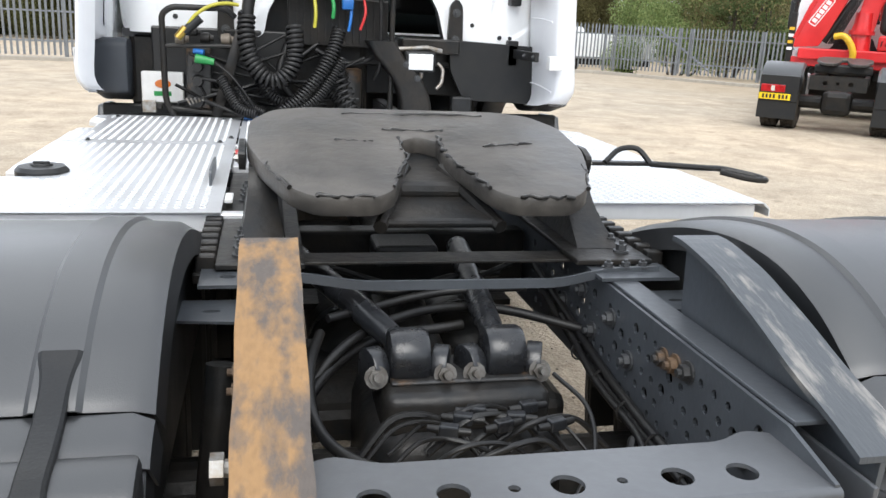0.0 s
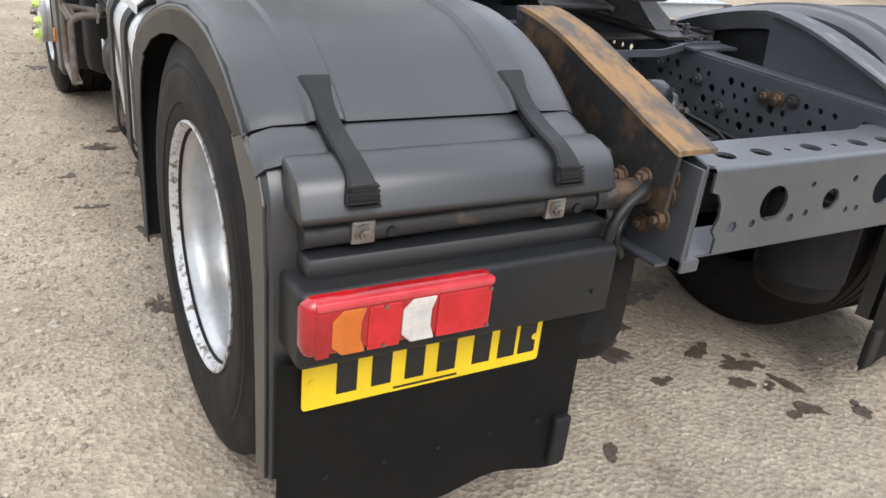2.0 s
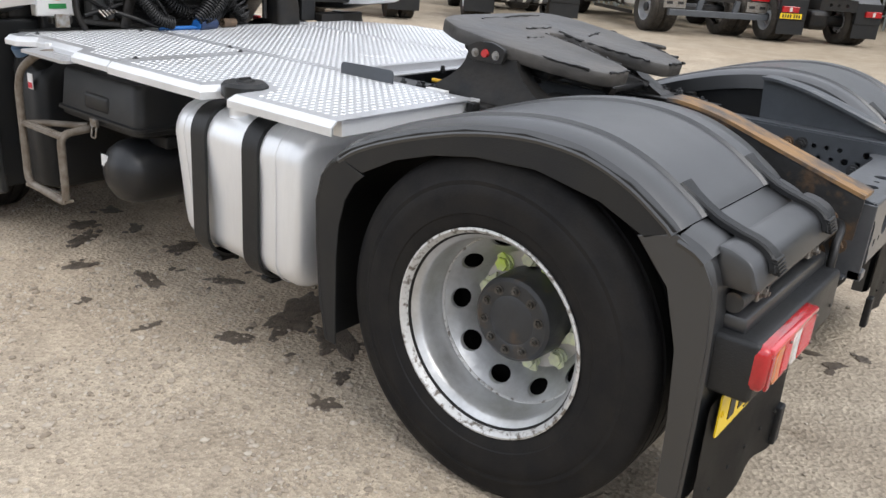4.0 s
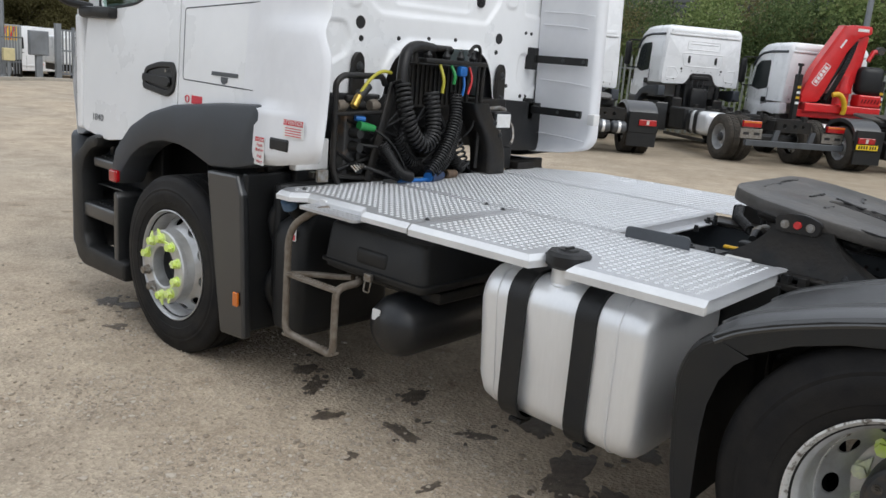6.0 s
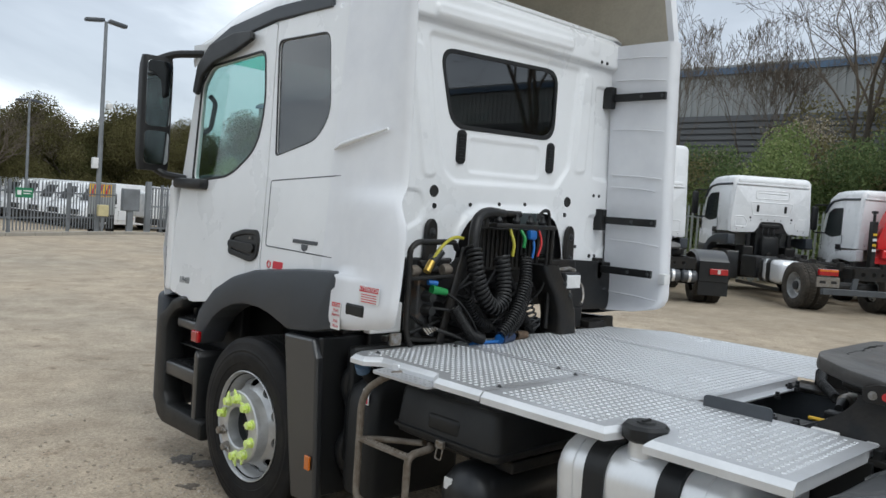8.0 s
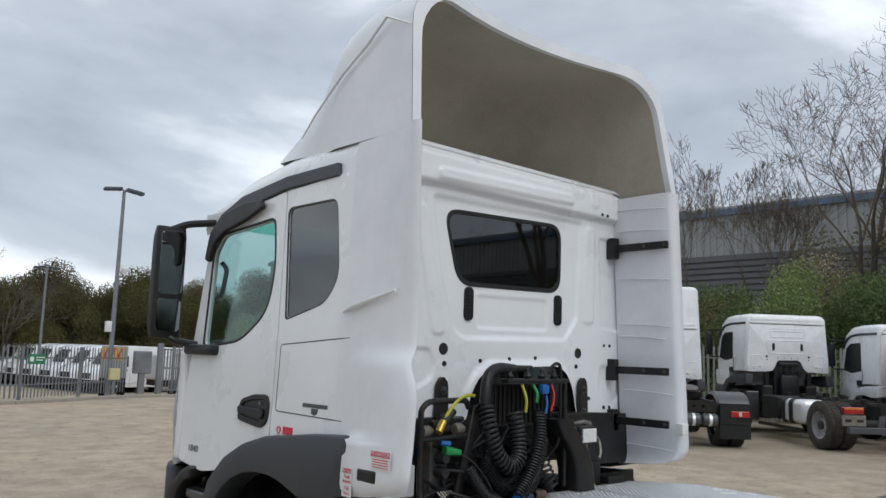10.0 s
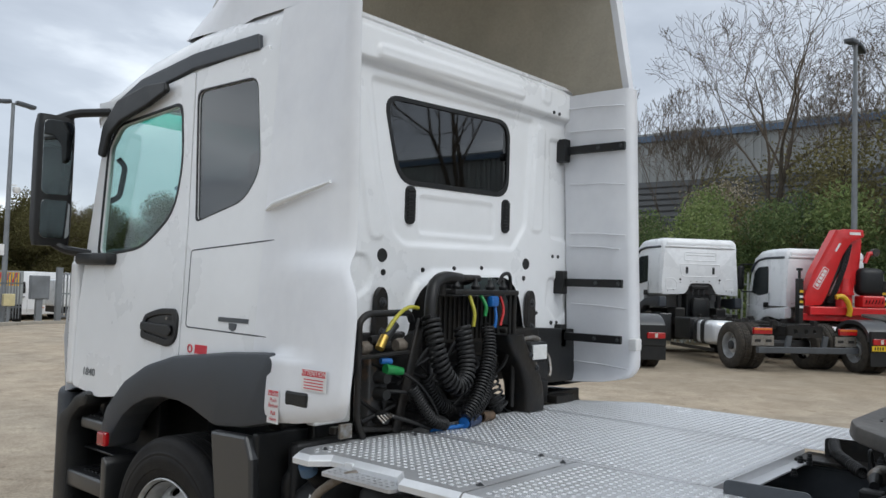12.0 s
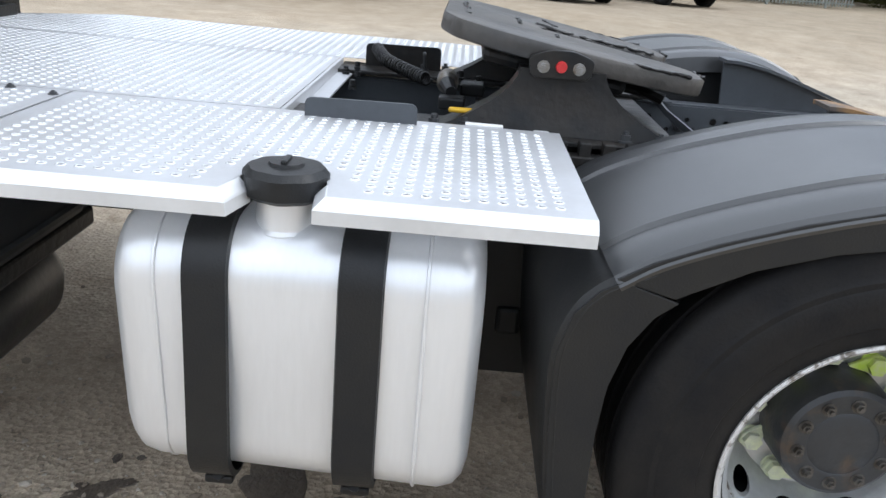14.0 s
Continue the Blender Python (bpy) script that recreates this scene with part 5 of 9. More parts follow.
part("cap_handle", box(-1.14, -1.09, 1.159, 1.171, 1.010, 1.019, 0.003), black_plastic, cap)
part("tank_bracket", box(-0.62, -0.45, 0.90, 1.38, 0.36, 0.90, 0.02), chassis_dark, truck)

# ---- things under the deck's left side ----
# compressed air reservoir
prof = [(-1.170, 0.0), (-1.165, 0.045), (-1.150, 0.083), (-1.122, 0.118), (-1.08, 0.137), (-1.03, 0.142), (-0.60, 0.142), (-0.55, 0.12), (-0.53, 0.0)]
air = part("air_reservoir", revolve(prof, (0, 2.010, 0.482), "x", 1, 40), tank_black, truck, "dark grey air reservoir with a white sticker", 40)
part("sticker", box(-1.160, -1.154, 2.035, 2.08, 0.508, 0.558), paper, air)
# battery and tool box
bm = bmesh.new()
rings = [[Vector((x, y, z)) for x, y in round_rect(-1.135 + g, -0.52 - g, 1.82 + g, 2.45 - g, 0.04, 4)] for z, g in ((0.655, 0.035), (0.672, 0.004), (0.690, 0.0), (0.694, -0.012), (0.706, -0.012), (0.710, 0.0), (0.86, 0.014), (0.875, 0.024), (0.880, 0.05))]
ring_faces(bm, rings)
bx = part("battery_box", bm, black_plastic, truck, "black plastic battery box with clip lid", 35)
for y in (2.135,):
    part("lid_rib", box(-1.137, -1.10, y - 0.10, y + 0.10, 0.72, 0.80, 0.02, 3), black_plastic, bx, "", 40)
bm = box(-1.165, -1.145, 2.10, 2.145, 0.665, 0.70, 0.004)
add_tube(bm, arc_pts([(-1.155, 2.105, 0.67), (-1.165, 2.105, 0.62), (-1.165, 2.14, 0.62), (-1.155, 2.14, 0.67)], 0.01), 0.004, 6)
part("clip", bm, bolt_steel, bx)
part("box_bracket", box(-1.0, -0.45, 1.84, 2.43, 0.60, 0.655, 0.01), chassis_dark, truck)
# urea tank behind the front wheel
bm = bmesh.new()
rings = [[Vector((x, y, z)) for x, y in round_rect(-1.17 + g, -0.55, 2.57 + g * 0.5, 2.80 - g * 0.5, 0.06, 5)] for z, g in ((0.27, 0.05), (0.29, 0.01), (0.34, 0.0), (0.74, 0.0), (0.80, 0.02), (0.85, 0.08), (0.87, 0.12))]
ring_faces(bm, rings)
ad = part("urea_tank", bm, black_plastic, truck, "black plastic urea tank with blue cap", 40)
part("tank_neck", tube(spline([(-1.08, 2.66, 0.84), (-1.14, 2.645, 0.88), (-1.185, 2.635, 0.915)], 4), [0.045, 0.042, 0.040, 0.038, 0.036, 0.034, 0.032, 0.03, 0.03], 14), black_plastic, ad, "", 40)
part("blue_cap", cyl((-1.185, 2.635, 0.905), (-1.205, 2.63, 0.938), 0.036, 0.034, 20), cap_blue, ad, "blue filler cap")
st = part("sticker", box(-1.174, -1.171, 2.60, 2.645, 0.745, 0.815), paper, ad)
part("sticker_print", box(-1.176, -1.174, 2.606, 2.64, 0.75, 0.775), red_ink, st)
bm = bmesh.new()
add_tube(bm, spline([(-1.05, 2.80, 0.92), (-1.10, 2.86, 0.80), (-1.06, 2.84, 0.60), (-1.10, 2.88, 0.45), (-1.04, 2.86, 0.30)], 8), 0.035, 10)
add_box(bm, -1.12, -0.7, 2.80, 2.86, 0.40, 0.98, 0.02)
part("rear_engine_cover", bm, black_plastic, truck, "", 60)
# boarding step of bent tube
bm = bmesh.new()
add_tube(bm, arc_pts([(-1.10, 2.36, 0.945), (-1.235, 2.40, 0.935), (-1.265, 2.50, 0.86), (-1.268, 2.535, 0.78), (-1.268, 2.535, 0.345), (-1.268, 2.20, 0.325), (-1.268, 2.20, 0.63), (-1.13, 2.20, 0.64), (-1.10, 2.24, 0.64)], 0.045, 5), 0.0165, 12)
stp = part("boarding_step", bm, step_steel, truck, "weathered tubular steel boarding step", 50)
for z, x1 in ((0.618, -1.235), (0.334, -1.24)):
    bm = bmesh.new()
    add_box(bm, -1.282, x1, 2.19, 2.54, z - 0.006 , z + 0.008, 0.002)
    for k in range(14):
        add_cyl(bm, (-1.260, 2.205 + 0.0242 * k, z + 0.008), (-1.260, 2.205 + 0.0242 * k, z + 0.015), 0.010, 0.006, 8)
    part("tread", bm, step_steel, stp)
bm = bmesh.new()
add_tube(bm, arc_pts([(-1.268, 2.535, 0.618), (-1.16, 2.50, 0.61), (-1.08, 2.40, 0.61), (-1.08, 2.30, 0.63)], 0.05, 5), 0.014, 10)
part("step_stay", bm, step_steel, stp, "", 50)
gr = [circle2(-1.27 + 0.026 * i, 2.12 + 0.03 * j, 0.008, 8) for i in range(1, 6) for j in range(1, 12)]
part("step_plate", plate(round_poly([(-1.275, 2.11), (-1.115, 2.09), (-1.115, 2.50), (-1.275, 2.47)], 0.02), gr, 0.012, pose(0, 0, 0.948)), deck_alloy, truck, "perforated aluminium step plate under the deck")

# ---- the cab ----
CR = 2.88          # rear wall


def half_w(z):
    return 1.222 - 0.062 * max(0.0, z - 1.1)


def side_m(s):
    """Maps (y, z - 1.1) onto the cab's leaning side; outward is the plate's front."""
    u = Vector((0, s, 0))
    v = Vector((-s * 0.062, 0, 1))
    return axes((s * half_w(1.1), 0, 1.1), u, v)


def side_plate(s, pts, holes=(), thick=0.03, lift=0.0, bevel=0.004):
    f = lambda q: [(s * y, (z - 1.1) * 1.0019) for y, z in q]
    m = side_m(s) @ Matrix.Translation((0, 0, lift))
    return plate(f(pts), [f(h) for h in holes], thick, m, bevel)


# floor, roof, front and back walls of the cab shell, as one open body
bm = bmesh.new()
roof = [(CR + 0.005, 2.865, 0.10), (CR + 0.02, 2.885, 0.12), (CR + 0.06, 2.90, 0.14), (3.30, 2.90, 0.16), (3.75, 2.895, 0.18), (4.20, 2.84, 0.2), (4.50, 2.745, 0.2), (4.66, 2.64, 0.16)]
rings = []
for y, z1, r in roof:
    w = half_w(z1) - 0.02
    ring = [Vector((w + 0.012, y, 2.62))]
    for cx, a in ((w - r, 0), (-w + r, 90)):
        for k in range(7):
            q = radians(a + 90 * k / 6)
            ring.append(Vector((cx + r * math.cos(q), y, z1 - r + r * math.sin(q))))
    ring.append(Vector((-w - 0.012, y, 2.62)))
    rings.append(ring)
ring_faces(bm, rings, False)
bmesh.ops.recalc_face_normals(bm, faces=bm.faces)
bmesh.ops.solidify(bm, geom=bm.faces[:], thickness=0.015)
cab = part("cab", bm, white_paint, truck, "white day cab with dark grey wheel arches", 35)

# back wall: opening for the hoses below, rear window, pressed panels
arch = [(-0.42, 1.385), (-0.40, 1.52), (-0.33, 1.63), (-0.22, 1.685), (0.36, 1.70), (0.44, 1.66), (0.50, 1.57), (0.53, 1.45), (0.55, 1.385)]
wall = [(-1.13, 1.385)] + arch + [(1.12, 1.385), (1.15, 1.60), (1.09, 2.62), (1.06, 2.80), (0.96, 2.87), (-0.96, 2.87), (-1.06, 2.80), (-1.09, 2.62), (-1.15, 1.60)]
win = round_poly([(-0.575, 2.53), (-0.46, 2.155), (0.395, 2.175), (0.395, 2.565)], 0.10, 6)
rear_m = axes((0, CR, 0), (1, 0, 0), (0, 0, 1))


def poly_dist(poly, X, Z):
    """Signed distance to a polygon, negative inside."""
    d, odd = np.full(X.shape, 1e9), np.zeros(X.shape, bool)
    for (xa, za), (xb, zb) in zip(poly, poly[1:] + poly[:1]):
        ex, ez = xb - xa, zb - za
        t = np.clip(((X - xa) * ex + (Z - za) * ez) / (ex * ex + ez * ez + 1e-12), 0, 1)
        d = np.minimum(d, np.hypot(X - xa - t * ex, Z - za - t * ez))
        if abs(ez) > 1e-9:
            odd ^= ((za > Z) != (zb > Z)) & (X < ex * (Z - za) / ez + xa)
    return np.where(odd, -d, d)


# pressed fields of the wall: outline, how far it stands out, width of its flank
fields = (
    ([(-0.69, 2.61), (-0.61, 2.17), (-0.51, 1.89), (-0.43, 1.84), (0.46, 1.86), (0.58, 2.0), (0.62, 2.63)], -0.016, 0.030),
    ([(-0.33, 2.09), (-0.32, 1.90), (0.30, 1.91), (0.29, 2.10)], -0.008, 0.014),
    ([(-0.82, 2.54), (-0.735, 2.54), (-0.585, 1.86), (-0.67, 1.86)], 0.009, 0.016),
    ([(0.655, 2.60), (0.63, 1.98), (0.735, 1.98), (0.745, 2.60)], 0.009, 0.016),
    ([(0.80, 2.55), (0.83, 1.95), (1.02, 1.94), (0.99, 2.55)], -0.012, 0.018),
    ([(-0.87, 2.52), (-0.82, 1.92), (-1.02, 1.92), (-1.0, 2.52)], -0.012, 0.018),
    ([(0.82, 1.71), (1.05, 1.70), (1.06, 1.52), (0.93, 1.43), (0.80, 1.55)], -0.012, 0.018),
    ([(-1.02, 1.78), (-0.68, 1.78), (-0.64, 1.70), (-0.66, 1.62), (-0.80, 1.55), (-1.02, 1.55)], -0.012, 0.018),
    ([(-0.69, 2.755), (-0.69, 2.695), (0.47, 2.72), (0.47, 2.78)], 0.014, 0.016),
    ([(0.66, 2.87), (0.66, 2.74), (0.74, 2.74), (0.74, 2.87)], 0.008, 0.014),
)


def wall_relief(X, Z):
    h = 0.040 * smooth01((Z - 2.655) / 0.030) - 0.05 * smooth01((Z - 2.82) / 0.06)
    for o, amp, w in fields:
        d = poly_dist(round_poly(o, 0.03, 3), X, Z)
        h = h + amp * smooth01(0.5 - d / w) + 0.0035 * np.exp(-(d / 0.010) ** 2)
    d = poly_dist(arch + [(0.9, 1.2), (-0.9, 1.2)], X, Z)
    h = h + 0.026 * smooth01(1 - d / 0.05)
    return h - 0.11 * np.clip((np.abs(X) - 0.99) / 0.15, 0, 1) ** 2


def wall_y(x, z):
    return CR - float(wall_relief(np.array([x]), np.array([z]))[0])


def pressed_wall(outline, hole, step=0.0115):
    xs, zs = np.arange(-1.17, 1.18, step), np.arange(1.37, 2.89, step)
    X, Z = np.meshgrid(xs, zs)
    X, Z = X.ravel(), Z.ravel()

    def edge(A, B):
        return np.maximum(poly_dist(outline, A, B), -poly_dist(hole, A, B))

    D = edge(X, Z)
    n = len(xs)
    idx = np.arange(len(X)).reshape(len(zs), n)
    q = np.stack([idx[:-1, :-1], idx[:-1, 1:], idx[1:, 1:], idx[1:, :-1]], -1).reshape(-1, 4)
    q = q[edge(X[q].mean(1), Z[q].mean(1)) < 0]
    used, inv = np.unique(q, return_inverse=True)
    count = np.bincount(inv.ravel())
    X, Z, D = X[used], Z[used], D[used]
    e = 1e-4
    gx, gz = (edge(X + e, Z) - D) / e, (edge(X, Z + e) - D) / e
    rim = count < 4
    X = np.where(rim, X - gx * D, X)
    Z = np.where(rim, Z - gz * D, Z)
    Y = CR - wall_relief(X, Z)
    me = bpy.data.meshes.new("cab_back_wall")
    me.from_pydata(list(zip(X.tolist(), Y.tolist(), Z.tolist())), [], inv.reshape(-1, 4).tolist())
    me.polygons.foreach_set("use_smooth", [True] * len(me.polygons))
    me.materials.append(white_paint)
    ob = new("cab_back_wall", me)
    ob.parent = cab
    ob["label"] = "white pressed rear wall"
    return ob


SINK = 0.016
back = pressed_wall(round_poly(wall, 0.05), win)
inner = [(-1.0, 1.40)] + arch + [(1.0, 1.40), (1.0, 2.60), (-1.0, 2.60)]
part("inner_wall", plate(inner, [win], 0.012, rear_m @ Matrix.Translation((0, 0, -0.05))), seat_cloth, cab)
rim_out = round_poly([(-0.600, 2.552), (-0.478, 2.130), (0.418, 2.150), (0.418, 2.588)], 0.115, 6)
win_m = rear_m @ Matrix.Translation((0, 0, -SINK))
part("window_seal", plate(rim_out, [win], 0.012, win_m @ Matrix.Translation((0, 0, 0.005)), 0.002), black_plastic, back)
wp = part("rear_window", plate(win, (), 0.006, win_m @ Matrix.Translation((0, 0, -0.004))), dark_glass, cab, "dark tinted rear window")
wp.visible_shadow = False


def swage(pts, r, parent, w=0.012, h=0.004, closed=True, m=None, mat=None):
    """A raised pressed line along a rounded outline."""
    o = round_poly(pts, r, 4) if closed else [(p.x, p.y) for p in arc_pts([(*q, 0) for q in pts], r, 4)]
    if closed:
        inner = [(x, y) for x, y in o]
        cx, cy = sum(x for x, _ in o) / len(o), sum(y for _, y in o) / len(o)
    bm = bmesh.new()
    k = len(o)
    rings = []
    for i in range(k):
        a = Vector((*o[(i - 1) % k], 0)) if closed or i else Vector((*o[i], 0))
        b = Vector((*o[(i + 1) % k], 0)) if closed or i < k - 1 else Vector((*o[i], 0))
        d = (b - a).normalized()
        n = Vector((-d.y, d.x, 0))
        p = Vector((*o[i], 0))
        rings.append([p + n * w + Vector((0, 0, -0.002)), p + n * w * 0.35 + Vector((0, 0, h)), p - n * w * 0.35 + Vector((0, 0, h)), p - n * w + Vector((0, 0, -0.002))])
    if closed:
        rings.append(rings[0])
    ring_faces(bm, rings, False)
    bmesh.ops.transform(bm, matrix=m if m is not None else rear_m, verts=bm.verts)
    return part("pressed_line", bm, mat or white_paint, parent, "", 50)


for x, z, r in ((-0.584, 1.78, 0.030), (0.584, 1.783, 0.030), (-0.575, 1.70, 0.014), (0.565, 1.70, 0.013), (-0.30, 1.72, 0.011), (-0.06, 1.735, 0.011), (0.17, 1.745, 0.011), (-0.78, 1.52, 0.012), (0.70, 1.50, 0.011), (0.86, 1.44, 0.012), (-0.56, 1.60, 0.012), (0.92, 1.84, 0.010), (0.86, 1.84, 0.010), (0.78, 2.70, 0.010), (0.84, 2.70, 0.010), (0.92, 1.44, 0.010), (-0.86, 1.47, 0.012)):
    bm = revolve([(-0.003, r * 1.15), (0.004, r), (0.002, 0.0)], (0, 0, 0), "z", 1, 18)
    bmesh.ops.transform(bm, matrix=rear_m @ Matrix.Translation((x, z, CR - wall_y(x, z) + 0.001)), verts=bm.verts)
    part("grommet", bm, ink, back, "", 40)
for x, z in ((-0.391, 2.035), (0.391, 2.044)):
    v = part("cab_vent", plate(round_rect(x - 0.034, x + 0.034, z - 0.095, z + 0.095, 0.03), (), 0.016, rear_m @ Matrix.Translation((0, 0, 0.012 - SINK)), 0.004), black_plastic, cab, "black rounded cab vent")
    for k in range(9):
        part("vent_slat", box(x - 0.026, x + 0.026, CR - 0.018 + SINK, CR - 0.011 + SINK, z - 0.076 + 0.018 * k, z - 0.068 + 0.018 * k), black_plastic, v)
for s, x in ((-1, -0.61), (1, 0.60)):
    b = part("cab_bracket", plate(round_poly([(x - 0.045, 1.36), (x + 0.045, 1.36), (x + 0.035, 1.60), (x, 1.64), (x - 0.035, 1.60)], 0.03), (), 0.03, rear_m @ Matrix.Translation((0, 0, 0.040)), 0.003), chassis_dark, cab)
    for z in (1.42, 1.56):
        bolt(b, (x, CR - 0.040, z), (0, -1, 0), 0.016, 0.014, dark_bolt)

# the left and right sides: door, rear quarter panel
door = [(4.60, 1.045), (4.63, 1.45), (4.60, 1.80), (4.55, 2.30), (4.50, 2.45), (4.36, 2.53), (4.05, 2.61), (3.662, 2.655), (3.60, 1.85), (3.575, 1.27), (3.64, 1.26), (3.90, 1.15), (4.08, 1.04), (4.30, 1.01)]
door_glass = round_poly([(4.45, 1.757), (4.46, 2.35), (4.37, 2.455), (3.76, 2.50), (3.70, 2.20), (3.74, 1.96), (4.00, 1.80)], [0.05, 0.03, 0.05, 0.06, 0.12, 0.12, 0.1], 4)
quarter = [(3.565, 1.27), (3.590, 1.85), (3.652, 2.655), (3.08, 2.685), (3.08, 2.66), (2.90, 2.70), (2.90, 1.31), (2.80, 1.30)]
q_glass = round_poly([(3.525, 1.915), (3.615, 2.545), (3.145, 2.545), (3.065, 2.13), (3.16, 2.00)], [0.03, 0.05, 0.06, 0.1, 0.1], 4)
for s in (-1, 1):
    d = part("cab_door", side_plate(s, round_poly(door, 0.03), [door_glass], 0.035), white_paint, cab, "white cab door with tinted window")
    g = part("door_window", side_plate(s, door_glass, (), 0.006, -0.012, 0.0), cab_glass, d, "green tinted door glass")
    g.visible_shadow = False
    grow = lambda pts, k: [((y - 4.05) * k + 4.05, (z - 2.15) * k + 2.15) for y, z in pts]
    part("window_seal", side_plate(s, grow(door_glass, 1.045), [door_glass], 0.008, 0.003, 0.002), black_plastic, d)
    qp = part("cab_quarter_panel", side_plate(s, round_poly(quarter, 0.015), [q_glass], 0.035), white_paint, cab)
    grow2 = lambda pts, k: [((y - 3.21) * k + 3.21, (z - 2.25) * k + 2.25) for y, z in pts]
    part("window_seal", side_plate(s, grow2(q_glass, 1.03), [q_glass], 0.008, 0.002, 0.002), black_plastic, qp)
    g = part("quarter_window", side_plate(s, q_glass, (), 0.006, -0.008, 0.0), dark_glass, qp, "dark quarter window")
    g.visible_shadow = False
    m = side_m(s)
    loc = [(s * y, (z - 1.1) * 1.0019) for y, z in ((2.86, 1.82), (3.545, 1.775), (3.53, 1.42), (2.86, 1.41))]
    swage(loc, 0.02, qp, 0.005, 0.0016, True, m, cab_grey)
    # door handle
    hp = round_poly([(3.92, 1.345), (3.66, 1.315), (3.595, 1.35), (3.59, 1.45), (3.62, 1.50), (3.76, 1.495), (3.90, 1.46)], 0.035, 4)
    inn = round_poly([(3.885, 1.375), (3.665, 1.350), (3.625, 1.37), (3.622, 1.44), (3.64, 1.47), (3.76, 1.465), (3.875, 1.44)], 0.025, 4)
    h = part("door_handle", side_plate(s, hp, [inn], 0.03, 0.012, 0.005), black_plastic, d, "black recessed door handle")
    part("handle_cup", side_plate(s, inn, (), 0.01, 0.003, 0.002), ink, h)
    part("handle_grip", side_plate(s, round_poly([(3.90, 1.385), (3.64, 1.365), (3.62, 1.39), (3.64, 1.42), (3.90, 1.425)], 0.015), (), 0.014, 0.026, 0.005), black_plastic, h)
    part("key_lock", side_plate(s, circle2(3.68, 1.450, 0.008, 10), (), 0.004, 0.016, 0.0), bolt_steel, h)
    # roof gutter strip
    st = [(4.55, 2.48), (4.42, 2.595), (4.17, 2.685), (3.67, 2.742), (3.16, 2.748), (3.14, 2.672), (3.67, 2.665), (4.08, 2.604), (4.36, 2.52), (4.50, 2.43)]
    part("gutter_strip", side_plate(s, st, (), 0.05, 0.012, 0.006), cab_grey, cab)
    # a-pillar wind deflector
    wd = [(4.50, 2.30), (4.475, 2.46), (4.34, 2.585), (4.05, 2.63), (3.86, 2.62), (3.84, 2.57), (4.02, 2.515), (4.28, 2.465), (4.40, 2.40), (4.44, 2.28)]
    part("wind_deflector", side_plate(s, round_poly(wd, 0.02), (), 0.03, 0.050, 0.010), black_plastic, d)
    # front wheel arch of grey plastic
    outer = [(4.24, 0.78), (4.16, 0.98), (3.99, 1.13), (3.79, 1.225), (3.56, 1.285), (3.13, 1.335), (2.83, 1.355), (2.79, 1.33), (2.765, 1.085), (3.00, 1.03), (3.20, 1.012), (3.28, 1.035), (3.38, 1.065), (3.50, 1.085), (3.64, 1.085), (3.76, 1.065), (3.88, 1.02), (3.98, 0.96), (4.06, 0.88), (4.12, 0.78)]
    bm = plate([(s * y, z) for y, z in round_poly(outer, 0.02)], (), 0.17, axes((s * 1.256, 0, 0), (0, s, 0), (0, 0, 1)), 0.022)
    part("front_wheel_arch", bm, cab_grey, cab, "dark grey plastic front wheel arch", 35)
    rear_flap = [(2.85, 0.205), (3.055, 0.19), (3.115, 0.50), (3.165, 0.82), (3.195, 1.0), (2.94, 1.01), (2.90, 0.92)]
    fl = part("front_splash_guard", plate([(s * y, z) for y, z in rear_flap], (), 0.05, axes((s * 1.272, 0, 0), (0, s, 0), (0, 0, 1)), 0.014), grey_plastic, cab)
    part("splash_wall", box(min(s * 0.85, s * 1.24), max(s * 0.85, s * 1.24), 2.90, 2.94, 0.22, 1.02, 0.01), black_plastic, fl)
    part("side_marker", box(s * 1.284 - 0.006, s * 1.284 + 0.006, 2.885, 2.925, 0.37, 0.44, 0.003), lens_amber, fl, "amber side marker")
    part("side_repeater", box(s * 1.292 - 0.016, s * 1.292 + 0.016, 4.05, 4.13, 0.80, 0.87, 0.010), lens_red, cab, "orange side repeater")
    # entry steps: a wrapped bumper end, an open well with treads, and a rear post
    side = [(4.40, 1.035), (4.50, 1.00), (4.56, 0.945), (4.665, 0.885), (4.69, 0.83), (4.69, 0.34), (4.64, 0.24), (4.56, 0.20), (4.04, 0.205), (4.04, 0.325), (4.50, 0.335), (4.545, 0.40), (4.555, 0.80), (4.52, 0.88), (4.44, 0.94), (4.36, 0.965), (4.34, 1.03)]
    ps = part("entry_step_panel", plate([(s * y, z) for y, z in round_poly(side, 0.025)], (), 0.14, axes((s * 1.262, 0, 0), (0, s, 0), (0, 0, 1)), 0.022), black_plastic, cab, "black moulded entry steps with grip treads", 35)
    part("step_well", box(min(s * 0.98, s * 1.035), max(s * 0.98, s * 1.035), 4.02, 4.62, 0.22, 1.04, 0.01), black_plastic, ps)
    part("step_post", plate([(s * y, z) for y, z in round_poly([(4.125, 0.31), (4.175, 0.31), (4.175, 0.715), (4.15, 0.735), (4.125, 0.70)], 0.012)], (), 0.22, axes((s * 1.255, 0, 0), (0, s, 0), (0, 0, 1)), 0.008), grey_plastic, ps, "", 35)
    part("well_ledge", box(min(s * 1.0, s * 1.16), max(s * 1.0, s * 1.16), 4.17, 4.56, 0.705, 0.715, 0.003), grey_plastic, ps)
